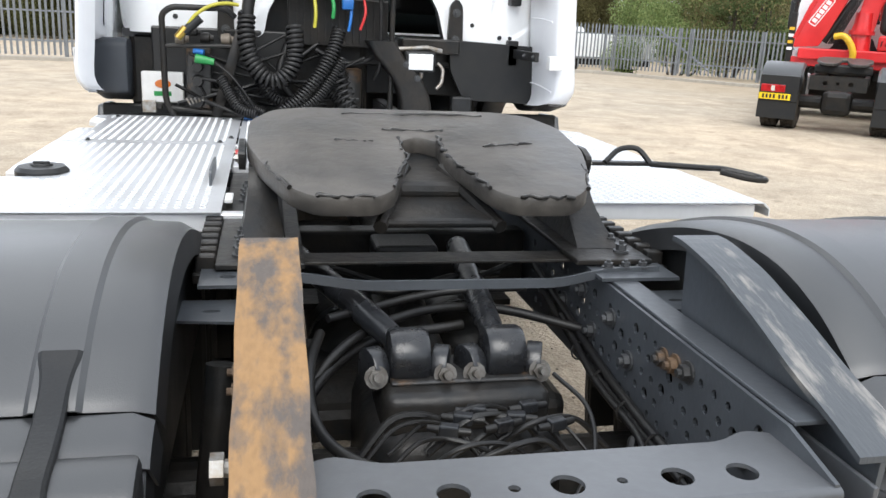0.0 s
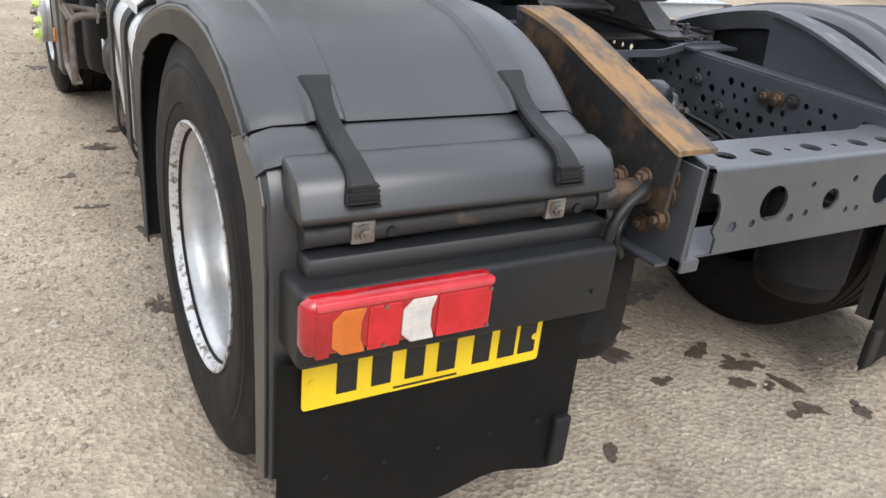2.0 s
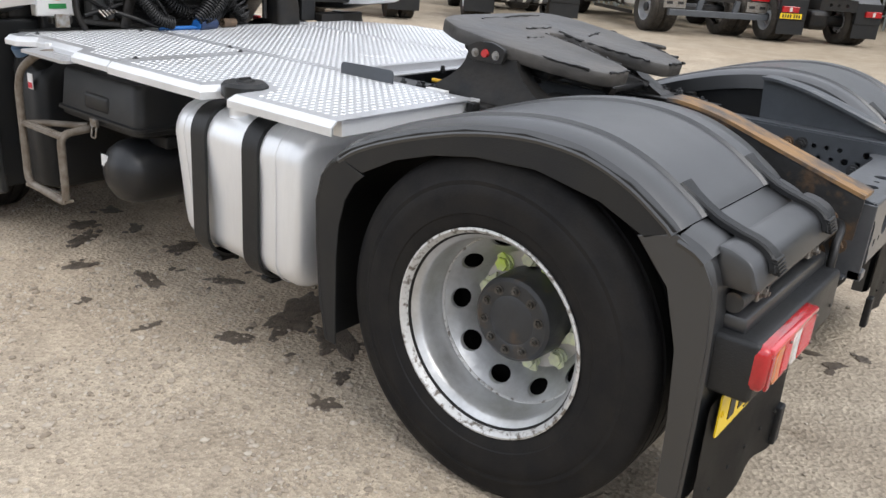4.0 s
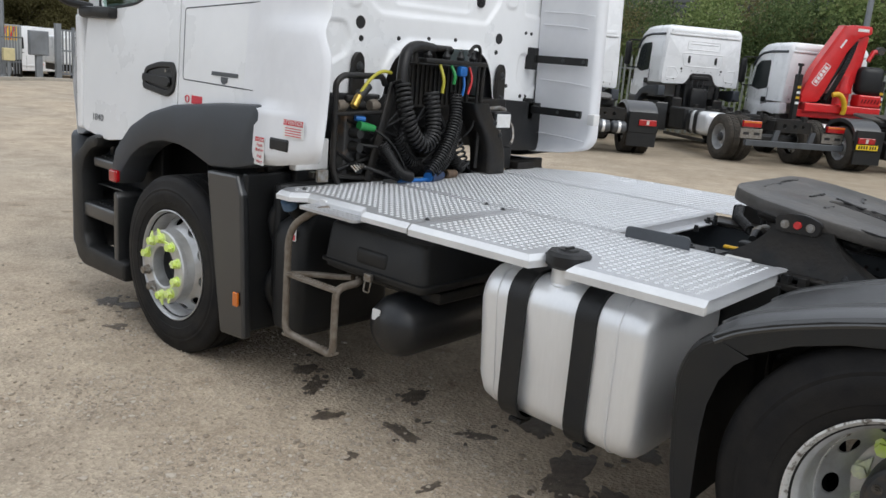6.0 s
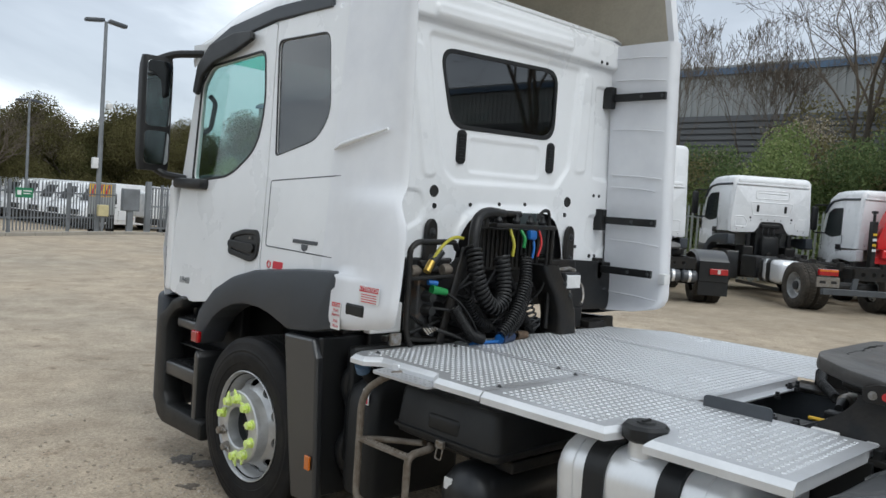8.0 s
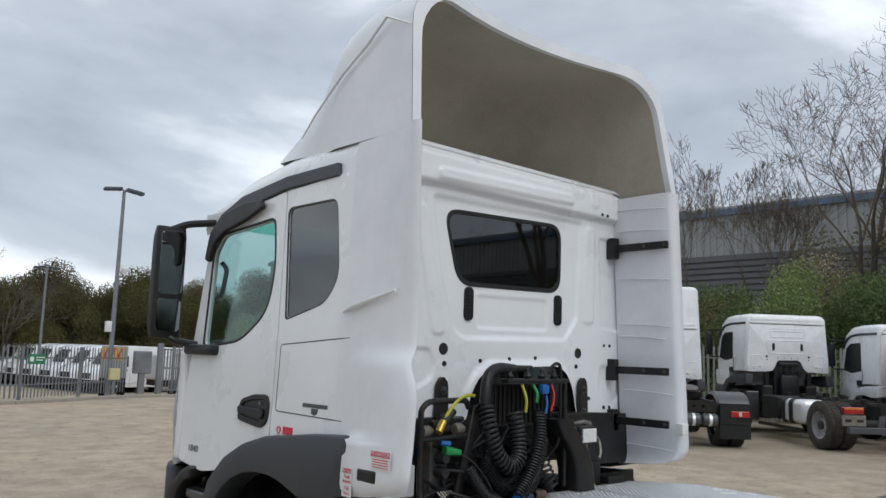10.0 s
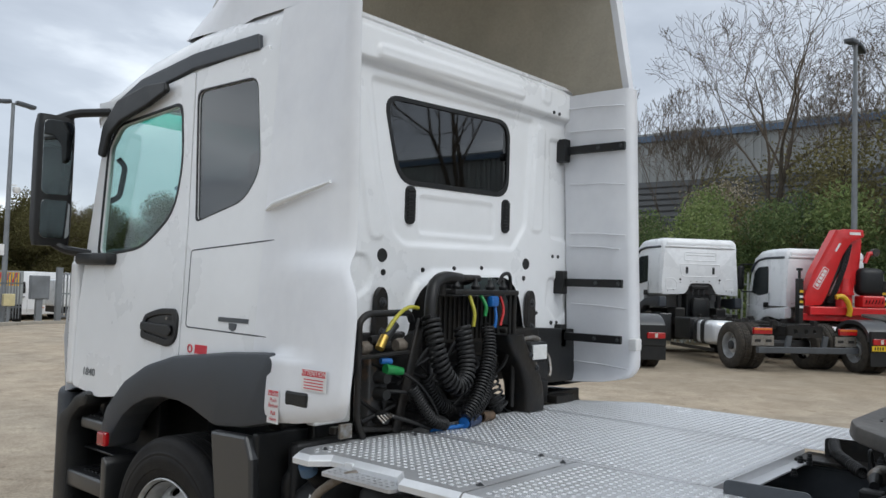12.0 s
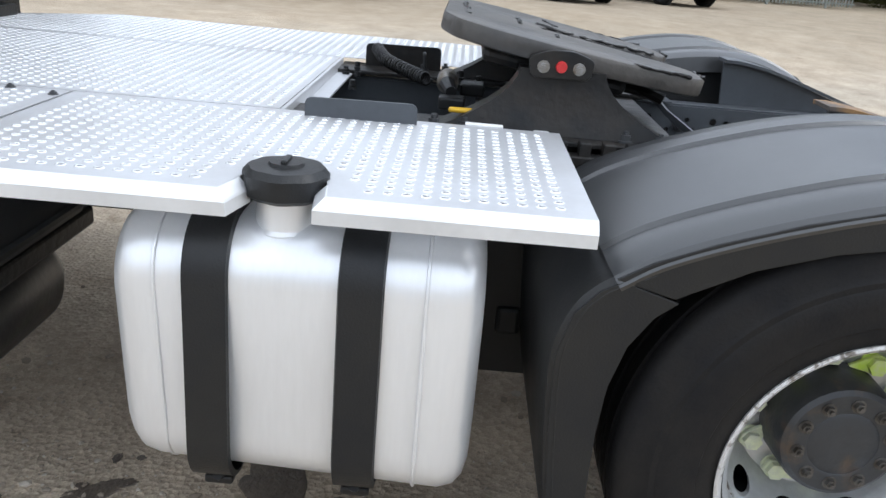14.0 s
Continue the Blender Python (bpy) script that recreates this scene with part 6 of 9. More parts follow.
    for z0, z1, y0, y1, x in ((0.515, 0.605, 4.165, 4.565, 1.25), (0.835, 0.895, 4.14, 4.46, 1.235)):
        part("entry_step", box(min(s * 1.0, s * x), max(s * 1.0, s * x), y0, y1, z0, z1, 0.016, 3), grey_plastic, ps, "", 35)
    for z, y0 in ((0.605, 4.20), (0.895, 4.17), (0.325, 4.10)):
        for k in range(7):
            part("step_grip", box(min(s * 1.06, s * 1.20), max(s * 1.06, s * 1.20), y0 + 0.040 * k, y0 + 0.018 + 0.040 * k, z, z + 0.010), black_plastic, ps)
    part("step_pillar", tube([(s * 1.12, 4.42, 0.90), (s * 1.14, 4.38, 1.0), (s * 1.15, 4.34, 1.06)], 0.025, 8), grey_plastic, ps, "", 40)
    # mirror on two arms
    mx = s * 1.325
    bm = bmesh.new()
    rings = []
    for t in range(13):
        k = t / 12
        z = 1.80 + 0.72 * k
        e = min(1, 4 * k + 0.55, 4 * (1 - k) + 0.6)
        w, dp = 0.100 * (0.85 + 0.15 * e), 0.075 * e
        rings.append([Vector((mx + a * w, 4.72 + b * dp, z)) for a, b in round_rect(-1, 1, -0.45, 1, 0.4, 4)])
    ring_faces(bm, rings)
    mr = part("wing_mirror", bm, black_plastic, cab, "black twin wing mirror on two arms", 40)
    for z0, z1 in ((2.08, 2.49), (1.84, 2.05)):
        part("mirror_glass", plate(round_rect(mx - 0.080, mx + 0.080, z0, z1, 0.03), (), 0.004, axes((0, 4.684, 0), (1, 0, 0), (0, 0, 1)), 0.001), mirror_glass, mr)
    part("mirror_arm", tube(arc_pts([(mx, 4.74, 2.50), (mx * 0.93, 4.70, 2.55), (s * 1.10, 4.55, 2.56)], 0.05), 0.024, 8), black_plastic, mr, "", 40)
    part("mirror_arm", tube(arc_pts([(mx, 4.74, 1.83), (mx * 0.95, 4.70, 1.78), (s * 1.17, 4.55, 1.76)], 0.05), 0.024, 8), black_plastic, mr, "", 40)
    part("mirror_foot", box(min(s * 1.14, s * 1.24), max(s * 1.14, s * 1.24), 4.25, 4.62, 1.70, 1.765, 0.02), black_plastic, mr, "", 40)

# windscreen side of the cab, closed at the front
bm = bmesh.new()
fr = [(4.63, 1.0), (4.72, 1.0), (4.80, 1.3), (4.78, 1.75)]
ring_faces(bm, [[Vector((w * half_w(z) * 0.985, y, z)) for w in (-1, -0.9, 0, 0.9, 1)] for y, z in fr], False)
bmesh.ops.solidify(bm, geom=bm.faces[:], thickness=0.03)
part("cab_front", bm, white_paint, cab, "", 40)
bm = bmesh.new()
ring_faces(bm, [[Vector((w * (half_w(z) - 0.05), y - 0.1 * abs(w) ** 3, z)) for w in (-1, -0.8, -0.4, 0, 0.4, 0.8, 1)] for y, z in ((4.80, 1.76), (4.75, 2.2), (4.62, 2.66))], False)
g = part("windscreen", bm, cab_glass, cab, "green tinted windscreen", 60)
g.visible_shadow = False
bm = bmesh.new()
ring_faces(bm, [[Vector((w * (half_w(z) - 0.05), y - 0.1 * abs(w) ** 3 - 0.004, z)) for w in (-1, -0.8, -0.4, 0, 0.4, 0.8, 1)] for y, z in ((4.655, 2.54), (4.62, 2.66))], False)
g = part("tint_band", bm, tint_glass, g, "green sun band", 60)
g.visible_shadow = False
part("bumper", box(-1.20, 1.20, 4.70, 4.86, 0.25, 1.02, 0.05, 3), cab_grey, cab, "", 40)
fc = part("front_corner", box(-1.215, -1.16, 4.63, 4.71, 1.04, 1.72, 0.02, 3), white_paint, cab)
for k in range(4):
    part("corner_louvre", box(-1.205, -1.17, 4.70, 4.725, 1.10 + 0.14 * k, 1.19 + 0.14 * k, 0.006), cab_grey, fc)
part("cab_floor", box(-1.13, 1.13, 2.93, 4.68, 1.36, 1.40), seat_cloth, cab)
part("headlining", box(-1.02, 1.02, 2.93, 4.50, 2.62, 2.64), seat_cloth, cab)
part("dashboard", box(-1.08, 1.08, 4.30, 4.72, 1.42, 1.80, 0.08, 3), seat_cloth, cab, "", 40)
for x in (-0.62, 0.62):
    bm = bmesh.new()
    add_box(bm, x - 0.26, x + 0.26, 3.55, 4.05, 1.55, 1.72, 0.06, 3)
    add_box(bm, x - 0.25, x + 0.25, 3.45, 3.60, 1.65, 2.30, 0.06, 3)
    add_box(bm, x - 0.14, x + 0.14, 3.45, 3.56, 2.28, 2.50, 0.05, 3)
    part("cab_seat", bm, seat_cloth, cab, "", 40)
bm = bmesh.new()
c = Vector((0.62, 4.22, 1.86))
add_tube(bm, [c + Vector((0.22 * math.cos(q), 0.10 * math.sin(q), 0.19 * math.sin(q))) for q in [2 * math.pi * k / 28 for k in range(29)]], 0.014, 8, caps=False)
part("steering_wheel", bm, black_plastic, cab)
bm = bmesh.new()
add_tube(bm, arc_pts([(-1.08, 4.56, 2.06), (-1.04, 4.53, 2.09), (-1.03, 4.50, 2.26), (-1.07, 4.51, 2.30)], 0.05), 0.016, 8)
part("grab_handle", bm, black_plastic, cab)

# badge, stickers and model figures
bm = side_plate(-1, [(3.27, 1.478), (3.05, 1.478), (3.05, 1.458), (3.27, 1.458)], (), 0.004, 0.003, 0.0)
bd = part("badge", bm, chassis_paint, cab, "small grey badge")
part("badge_base", side_plate(-1, round_poly([(3.19, 1.455), (3.13, 1.455), (3.135, 1.43), (3.16, 1.42), (3.185, 1.43)], 0.004), (), 0.004, 0.003, 0.0), chassis_paint, bd)
lettering("model_figures", "1840", 0.056, side_m(-1) @ Matrix.Translation((-4.42, 0.030, 0.0025)) @ Matrix.Scale(1.25, 4, (1, 0, 0)), chassis_paint, cab)
rs = part("red_label", side_plate(-1, [(3.48, 1.345), (3.34, 1.345), (3.34, 1.305), (3.48, 1.305)], (), 0.002, 0.002, 0.0), red_ink, cab, "red and white sticker")
part("label_square", side_plate(-1, [(3.50, 1.35), (3.435, 1.35), (3.435, 1.30), (3.50, 1.30)], (), 0.002, 0.0035, 0.0), paper, rs)
bm = bmesh.new()
lx = -half_w(1.325)
add_tube(bm, [Vector((lx - 0.0065, 3.468 + 0.017 * math.cos(q), 1.325 + 0.017 * math.sin(q))) for q in [2 * math.pi * k / 16 for k in range(17)]], 0.003, 4, caps=False)
part("label_ring", bm, red_ink, rs)

# ---- side wings behind the cab, with the lower white skirt ----
def wing(s, x_off=0.0, label="", deep=0.05, flare=0.034):
    """A curved sheet from the cab's side back to a rolled rear edge, flaring into the skirt below."""
    bm = bmesh.new()
    zs = [1.078, 1.086, 1.105, 1.14, 1.19, 1.25, 1.31, 1.338, 1.352, 1.40, 1.48, 1.54, 1.60, 1.65, 1.68, 1.705, 1.73, 1.755, 1.78, 1.81, 1.86, 2.0, 2.3, 2.6, 2.75, 2.83]
    rings = []
    for z in zs:
        ko = float(smooth01(np.array((z - 1.68) / 0.11)))
        ky = float(smooth01(np.array((z - 1.56) / 0.17)))
        out = flare * (1 - ko)
        low = max(0.0, (1.17 - z) / 0.092)
        ye = 2.362 + 0.068 * (ky if deep < 0.06 else 1.0) + 0.075 * (1 - math.sqrt(max(0.0, 1 - low * low)))
        w = half_w(z) + x_off
        pull = 0.03 * low ** 3
        if z < 1.345:
            front = ((2.862, out - 0.06), (2.855, out - 0.006), (2.835, out + 0.010), (2.66, out + 0.018))
        else:
            front = ((3.0, 0.0), (2.90, 0.002), (2.78, 0.012 + out * 0.3), (2.64, 0.018 + out * 0.85))
        tail = ((2.52, 0.014 + out), (ye + 0.040, 0.006 + out), (ye + 0.012, -0.002 + out), (ye, -0.014 + out), (ye + 0.010, -0.026 + out), (ye + 0.09, -0.018 - deep + out))
        if deep > 0.06:
            tail = tail[:4] + ((ye + 0.004, -0.085 + out), (ye + 0.03, -0.105 + out), (2.62, -0.11 + out * 0.5), (2.88, -0.10))
        lean = 0.085 * max(0.0, z - 1.85) if deep < 0.06 else 0.0
        tail = tuple((y, o + lean * min(1.0, max(0.0, (2.60 - y) / 0.12))) for y, o in tail)
        rise = 0.17 * float(smooth01(np.array((1.36 - z) / 0.2)))
        rings.append([Vector((s * (w + o - pull), y, z + rise * max(0.0, 2.76 - y))) for y, o in front + tail])
    ring_faces(bm, rings, False)
    bmesh.ops.recalc_face_normals(bm, faces=bm.faces)
    bmesh.ops.solidify(bm, geom=bm.faces[:], thickness=0.006)
    return part("side_wing", bm, wing_white, cab, label, 50)


wl_ = wing(-1, 0.0, "white plastic side wing")
wr_ = wing(1, -0.062, "", 0.1, 0.004)
# black stays of the far wing
for z, zr in ((2.49, 2.49), (1.685, 1.685), (1.36, 1.36)):
    bm = bmesh.new()
    add_box(bm, 0.93, 0.955, 2.45, 2.88, z - 0.024, z + 0.024, 0.003)
    add_box(bm, 0.90, 0.96, 2.83, 2.90, z - 0.07, z + 0.07, 0.006)
    sy = part("wing_stay", bm, black_plastic, cab, "black steel wing stay")
    for y in (2.47, 2.62):
        bolt(sy, (0.93, y, z), (-1, 0, 0), 0.009, 0.008, dark_bolt)
for z, y0 in ((2.74, 2.46), (2.60, 2.46), (2.28, 2.46), (1.98, 2.46), (1.90, 2.50), (1.55, 2.46), (1.20, 2.46)):
    x = half_w(z) - 0.062 - 0.1165
    part("wing_crease", tube([(x, y0, z - 0.012), (x, 2.62, z + 0.002), (x + 0.008, 2.84, z + 0.008)], 0.0042, 6), wing_white, wr_, "", 60)
part("white_clip", box(0.99, 1.06, 2.38, 2.43, 1.30, 1.37, 0.006), paper, cab)
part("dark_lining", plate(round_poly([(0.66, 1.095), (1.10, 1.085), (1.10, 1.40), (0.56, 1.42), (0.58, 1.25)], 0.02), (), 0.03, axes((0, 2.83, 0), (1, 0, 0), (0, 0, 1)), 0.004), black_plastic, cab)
part("lining_post", box(0.585, 0.70, 2.78, 2.84, 0.985, 1.12, 0.012), black_plastic, cab)

skirt = wl_
part("skirt_slot", box(-1.2725, -1.24, 2.56, 2.70, 1.165, 1.225, 0.012), black_plastic, skirt)
def sticker(y0, y1, z0, z1, x=-1.2690):
    return part("sticker", box(x - 0.0015, x + 0.001, y0, y1, z0, z1), paper, skirt, "white sticker with red print")
s1 = sticker(2.46, 2.60, 1.235, 1.315)
part("sticker_heading", box(-1.2713, -1.2700, 2.462, 2.598, 1.289, 1.313), red_ink, s1)
lettering("sticker_word", "ATTENTION", 0.026, axes((-1.2717, 2.53, 1.301), (0, -1, 0), (0, 0, 1)), paper, s1, 0.0003)
for k in range(4):
    part("print_line", box(-1.2713, -1.2700, 2.475, 2.585, 1.275 - 0.011 * k, 1.279 - 0.011 * k), red_ink, s1)
s2 = sticker(2.735, 2.805, 1.085, 1.215)
part("sticker_heading", box(-1.2713, -1.2700, 2.737, 2.803, 1.193, 1.213), red_ink, s2)
for word, z in (("To Open", 1.203), ("Push", 1.176), ("Button", 1.155), ("Pull", 1.125), ("Here", 1.102)):
    lettering("sticker_word", word, 0.022, axes((-1.2717, 2.767, z), (0, -1, 0), (0, 0, 1)), paper if z > 1.19 else red_ink, s2, 0.0003)
part("scoop_line", tube([(-1.175, 2.99, 1.945), (-1.195, 2.90, 1.965), (-1.205, 2.55, 2.035)], [0.004, 0.016, 0.006], 8), white_paint, cab, "", 60)
part("hazard_label", box(-1.06, -1.0, CR + 0.020, CR + 0.026, 1.80, 1.86), yellow_plastic, cab)

# ---- roof air deflector, open at the back ----
def deflector_rows(shrink):
    """Rows from one foot over the crown to the other, each from the front to the rear edge."""
    def section(u):
        top = 2.875 + 0.835 * (1 - (1 - u) ** 4.4) - shrink * (0.03 + 0.03 * u)
        r = 0.30 * min(1.0, (top - 2.85) / 0.5)
        H = 1.112 - 0.067 * (top - 2.83) - shrink * 0.05
        half = [((H - r) * k / 7, top) for k in range(8)]
        half += [(H - r + r * math.sin(radians(90 * k / 7)), top - r + r * math.cos(radians(90 * k / 7))) for k in range(1, 8)]
        z1 = top - r
        half += [(H + 0.067 * (z1 - 2.845) * k / 4, z1 + (2.845 - z1) * k / 4) for k in range(1, 5)]
        return [(-x, z) for x, z in reversed(half[1:])] + half

    steps = [(j / 16) ** 1.6 for j in range(17)]
    secs = [section(u) for u in steps]
    rows = []
    for i in range(len(secs[0])):
        xr, zr = secs[-1][i]
        ax = min(1.0, abs(xr) / 1.10)
        side = max(0.0, min(1.0, (abs(xr) - 0.75) / 0.30))
        y1 = (2.61 + 0.21 * (1 - ax * ax)) * (1 - side) + (2.61 + 0.10 * (zr - 2.83) / 0.8 - 0.065 * (1 + xr / 1.1)) * side
        y0 = 4.10 - 0.55 * ax ** 3
        rows.append([Vector((secs[j][i][0] * (0.94 + 0.06 * min(1.0, steps[j] * 3)), y0 + (y1 - y0) * steps[j] + shrink * (0.02 * steps[j] - 0.07 * (1 - steps[j])), secs[j][i][1])) for j in range(17)])
    return rows


bm = bmesh.new()
ring_faces(bm, deflector_rows(0), False)
bmesh.ops.recalc_face_normals(bm, faces=bm.faces)
dfl = part("roof_deflector", bm, wing_white, cab, "tall white roof air deflector", 50)
bm = bmesh.new()
ring_faces(bm, deflector_rows(1.0), False)
part("deflector_lining", bm, cream_grp, dfl, "bare glass fibre inside", 60)
bm = bmesh.new()
ra, rb = deflector_rows(0), deflector_rows(1.0)
ring_faces(bm, [[a[-1] + Vector((0, -0.004, 0)), b[-1] + Vector((0, -0.03, -0.012)), b[-1] + Vector((0, 0.012, -0.008))] for a, b in zip(ra, rb)], False)
part("deflector_rim", bm, wing_white, dfl, "", 60)
for s in (-1, 1):
    seam = [Vector((s * (1.114 - 0.067 * (z - 2.83)), y, z)) for y, z in ((3.566, 2.955), (3.46, 3.069), (3.222, 3.261), (3.02, 3.379), (2.869, 3.495), (2.672, 3.40))]
    part("deflector_seam", tube(seam, [0.004, 0.006, 0.008, 0.009, 0.008, 0.005], 6), wing_white, dfl, "", 60)
part("deflector_floor", box(-0.85, 0.85, 2.95, 3.7, 2.885, 2.905), cream_grp, dfl)

# ---- hoses, frame and fittings between cab and deck ----
rack = part("hose_rack", tube(arc_pts([(-0.86, 2.68, 0.99), (-0.90, 2.68, 1.06), (-0.905, 2.68, 1.48), (-0.86, 2.68, 1.515), (-0.60, 2.68, 1.52), (-0.56, 2.70, 1.48)], 0.05, 5), 0.0155, 10), chassis_dark, truck, "black tubular hose rack behind the cab", 50)
bm = bmesh.new()
add_tube(bm, arc_pts([(-0.895, 2.68, 1.03), (-0.60, 2.70, 1.0), (-0.54, 2.70, 0.99)], 0.02), 0.013, 8)
add_tube(bm, [(-0.90, 2.68, 1.33), (-0.58, 2.69, 1.34)], 0.011, 8)
add_box(bm, -0.026, 0.026, -0.008, 0.008, 0.0, 0.52, 0.003, 1, Matrix.Translation((-0.66, 2.685, 0.99)) @ Matrix.Rotation(radians(17), 4, "Y"))
add_tube(bm, arc_pts([(-0.33, 2.72, 1.60), (-0.33, 2.72, 1.66), (-0.22, 2.72, 1.685), (-0.05, 2.72, 1.685)], 0.03), 0.018, 8)
add_box(bm, -0.30, 0.22, 2.66, 2.74, 1.605, 1.63, 0.006)
add_tube(bm, arc_pts([(0.23, 2.70, 1.62), (0.23, 2.70, 1.02)], 0.02), 0.014, 8)
part("rack_frame", bm, chassis_dark, rack, "", 50)
part("coupling_panel", box(-0.80, -0.68, 2.72, 2.80, 1.02, 1.33, 0.01), rust_dark, rack)
random.seed(31)
for k in range(16):
    a = Vector((random.uniform(-0.86, -0.5), random.uniform(2.70, 2.80), random.uniform(1.0, 1.36)))
    b = Vector((random.uniform(-0.6, 0.1), random.uniform(2.72, 2.84), random.uniform(1.0, 1.42)))
    c = (a + b) / 2 + Vector((random.uniform(-0.1, 0.1), random.uniform(-0.05, 0.02), random.uniform(-0.16, -0.02)))
    c.z = max(c.z, 1.0)
    part("rack_cable", tube(spline([a, c, b], 8), random.uniform(0.004, 0.011), 6), hose_rubber, rack, "", 60)
for x, z, r in ((-0.82, 1.365, 0.030), (-0.70, 1.375, 0.026), (-0.60, 1.37, 0.032), (-0.76, 1.40, 0.020)):
    part("rack_valve", revolve([(-0.03, 0.0), (-0.03, r * 0.8), (-0.01, r), (0.012, r), (0.02, r * 0.6), (0.035, r * 0.55), (0.035, 0.0)], (x, 2.73, z), "x", 1, 14), step_steel if r > 0.028 else chassis_dark, rack, "", 40)
for z in (1.235, 1.165, 1.06):
    part("coupling_socket", cyl((-0.745, 2.72, z), (-0.745, 2.66, z), 0.030, 0.024, 16), black_plastic, rack, "", 40)
cbx = part("control_box", box(-1.03, -0.825, 2.80, 2.855, 1.04, 1.195, 0.008), paper, rack, "pale control box with label")
part("box_label", plate(circle2(-0.925, 1.135, 0.040, 20, 0.022), (), 0.002, axes((0, 2.798, 0), (1, 0, 0), (0, 0, 1))), lens_amber, cbx)
part("box_label", box(-0.97, -0.885, 2.797, 2.799, 1.075, 1.098), green_plastic, cbx)
# added black sheet, no real part: keeps the gap under the cab in shade
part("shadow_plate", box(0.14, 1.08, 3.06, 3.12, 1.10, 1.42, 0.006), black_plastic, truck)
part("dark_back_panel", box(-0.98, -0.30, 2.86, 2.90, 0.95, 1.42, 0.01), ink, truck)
part("engine_back", box(-0.47, 0.14, 2.95, 3.3, 0.90, 1.68, 0.05), chassis_dark, truck)
part("radiator", box(-0.30, 0.22, 2.78, 2.84, 1.36, 1.60, 0.006), chassis_dark, rack)
for k in range(14):
    part("fin", box(-0.29 + 0.036 * k, -0.28 + 0.036 * k, 2.768, 2.78, 1.38, 1.59), chassis_dark, rack)
coils = (
    ([(-0.50, 2.64, 1.50), (-0.505, 2.60, 1.38), (-0.47, 2.58, 1.26), (-0.39, 2.57, 1.185), (-0.31, 2.58, 1.215), (-0.27, 2.61, 1.31), (-0.27, 2.64, 1.45)], 0.037, 0.0088, 30),
    ([(-0.045, 2.66, 1.45), (-0.08, 2.62, 1.34), (-0.15, 2.59, 1.22), (-0.24, 2.57, 1.11), (-0.33, 2.56, 1.04)], 0.031, 0.0058, 30),
    ([(-0.03, 2.64, 1.30), (-0.09, 2.61, 1.20), (-0.17, 2.58, 1.10), (-0.28, 2.57, 1.03)], 0.026, 0.0048, 27),
    ([(-0.63, 2.62, 1.19), (-0.58, 2.59, 1.10), (-0.53, 2.57, 1.04), (-0.46, 2.56, 1.02)], 0.024, 0.0050, 22),
    ([(-0.56, 2.66, 1.14), (-0.50, 2.64, 1.06), (-0.42, 2.62, 1.02)], 0.022, 0.0046, 18),
    ([(-0.06, 2.66, 1.24), (-0.02, 2.64, 1.13), (0.01, 2.62, 1.05)], 0.046, 0.0062, 7),
    ([(-0.12, 2.68, 1.17), (-0.04, 2.66, 1.10), (0.06, 2.66, 1.03)], 0.030, 0.0046, 17),
    ([(-0.46, 2.70, 1.22), (-0.38, 2.69, 1.10), (-0.28, 2.68, 1.05)], 0.028, 0.0055, 16),
)
for pth, R, r, n in coils:
    part("coiled_hose", helix(pth, R, r, n), hose_rubber, rack, "black coiled air hose", 60)
straight = (
    ([(-0.50, 2.64, 1.48), (-0.485, 2.65, 1.58), (-0.44, 2.67, 1.655), (-0.33, 2.70, 1.685), (-0.2, 2.72, 1.68)], 0.030, hose_rubber),
    ([(0.06, 2.68, 1.66), (0.09, 2.67, 1.71), (0.145, 2.67, 1.705), (0.165, 2.68, 1.60), (0.17, 2.69, 1.30), (0.15, 2.74, 1.20)], 0.010, hose_rubber),
    ([(-0.66, 2.66, 1.26), (-0.58, 2.62, 1.20), (-0.50, 2.60, 1.10), (-0.45, 2.60, 1.00)], 0.007, hose_rubber),
    ([(-0.74, 2.68, 1.18), (-0.62, 2.64, 1.16), (-0.54, 2.62, 1.08)], 0.008, hose_rubber),
    ([(-0.74, 2.68, 1.08), (-0.62, 2.62, 1.04), (-0.50, 2.60, 0.998), (-0.40, 2.60, 0.997)], 0.010, hose_rubber),
    ([(-0.79, 2.64, 1.42), (-0.74, 2.64, 1.485), (-0.67, 2.65, 1.53), (-0.60, 2.67, 1.545), (-0.54, 2.68, 1.54)], 0.009, yellow_hose),
    ([(-0.17, 2.68, 1.60), (-0.165, 2.65, 1.52), (-0.17, 2.65, 1.45)], 0.009, yellow_hose),
    ([(-0.08, 2.68, 1.60), (-0.075, 2.65, 1.55), (-0.08, 2.65, 1.50)], 0.010, green_plastic),
    ([(0.02, 2.68, 1.60), (0.01, 2.65, 1.50), (0.0, 2.65, 1.44)], 0.008, blue_plastic),
    ([(0.08, 2.68, 1.60), (0.085, 2.66, 1.53), (0.06, 2.66, 1.45)], 0.007, red_plastic),
    ([(-0.52, 2.60, 0.995), (-0.40, 2.58, 0.997), (-0.31, 2.57, 0.998)], 0.010, blue_plastic),
    ([(-0.10, 2.75, 1.35), (-0.02, 2.74, 1.22), (-0.02, 2.74, 1.08), (-0.08, 2.74, 1.0)], 0.022, hose_rubber),
    ([(-0.30, 2.80, 1.36), (-0.34, 2.76, 1.20), (-0.24, 2.74, 1.06), (-0.1, 2.76, 1.0)], 0.020, hose_rubber),
    ([(0.20, 2.80, 1.40), (0.12, 2.76, 1.30), (-0.02, 2.75, 1.28), (-0.16, 2.76, 1.34)], 0.014, hose_rubber),
)
for pth, r, mt in straight:
    part("air_line", tube(spline(pth, 8), r, 8), mt, rack, "", 60)
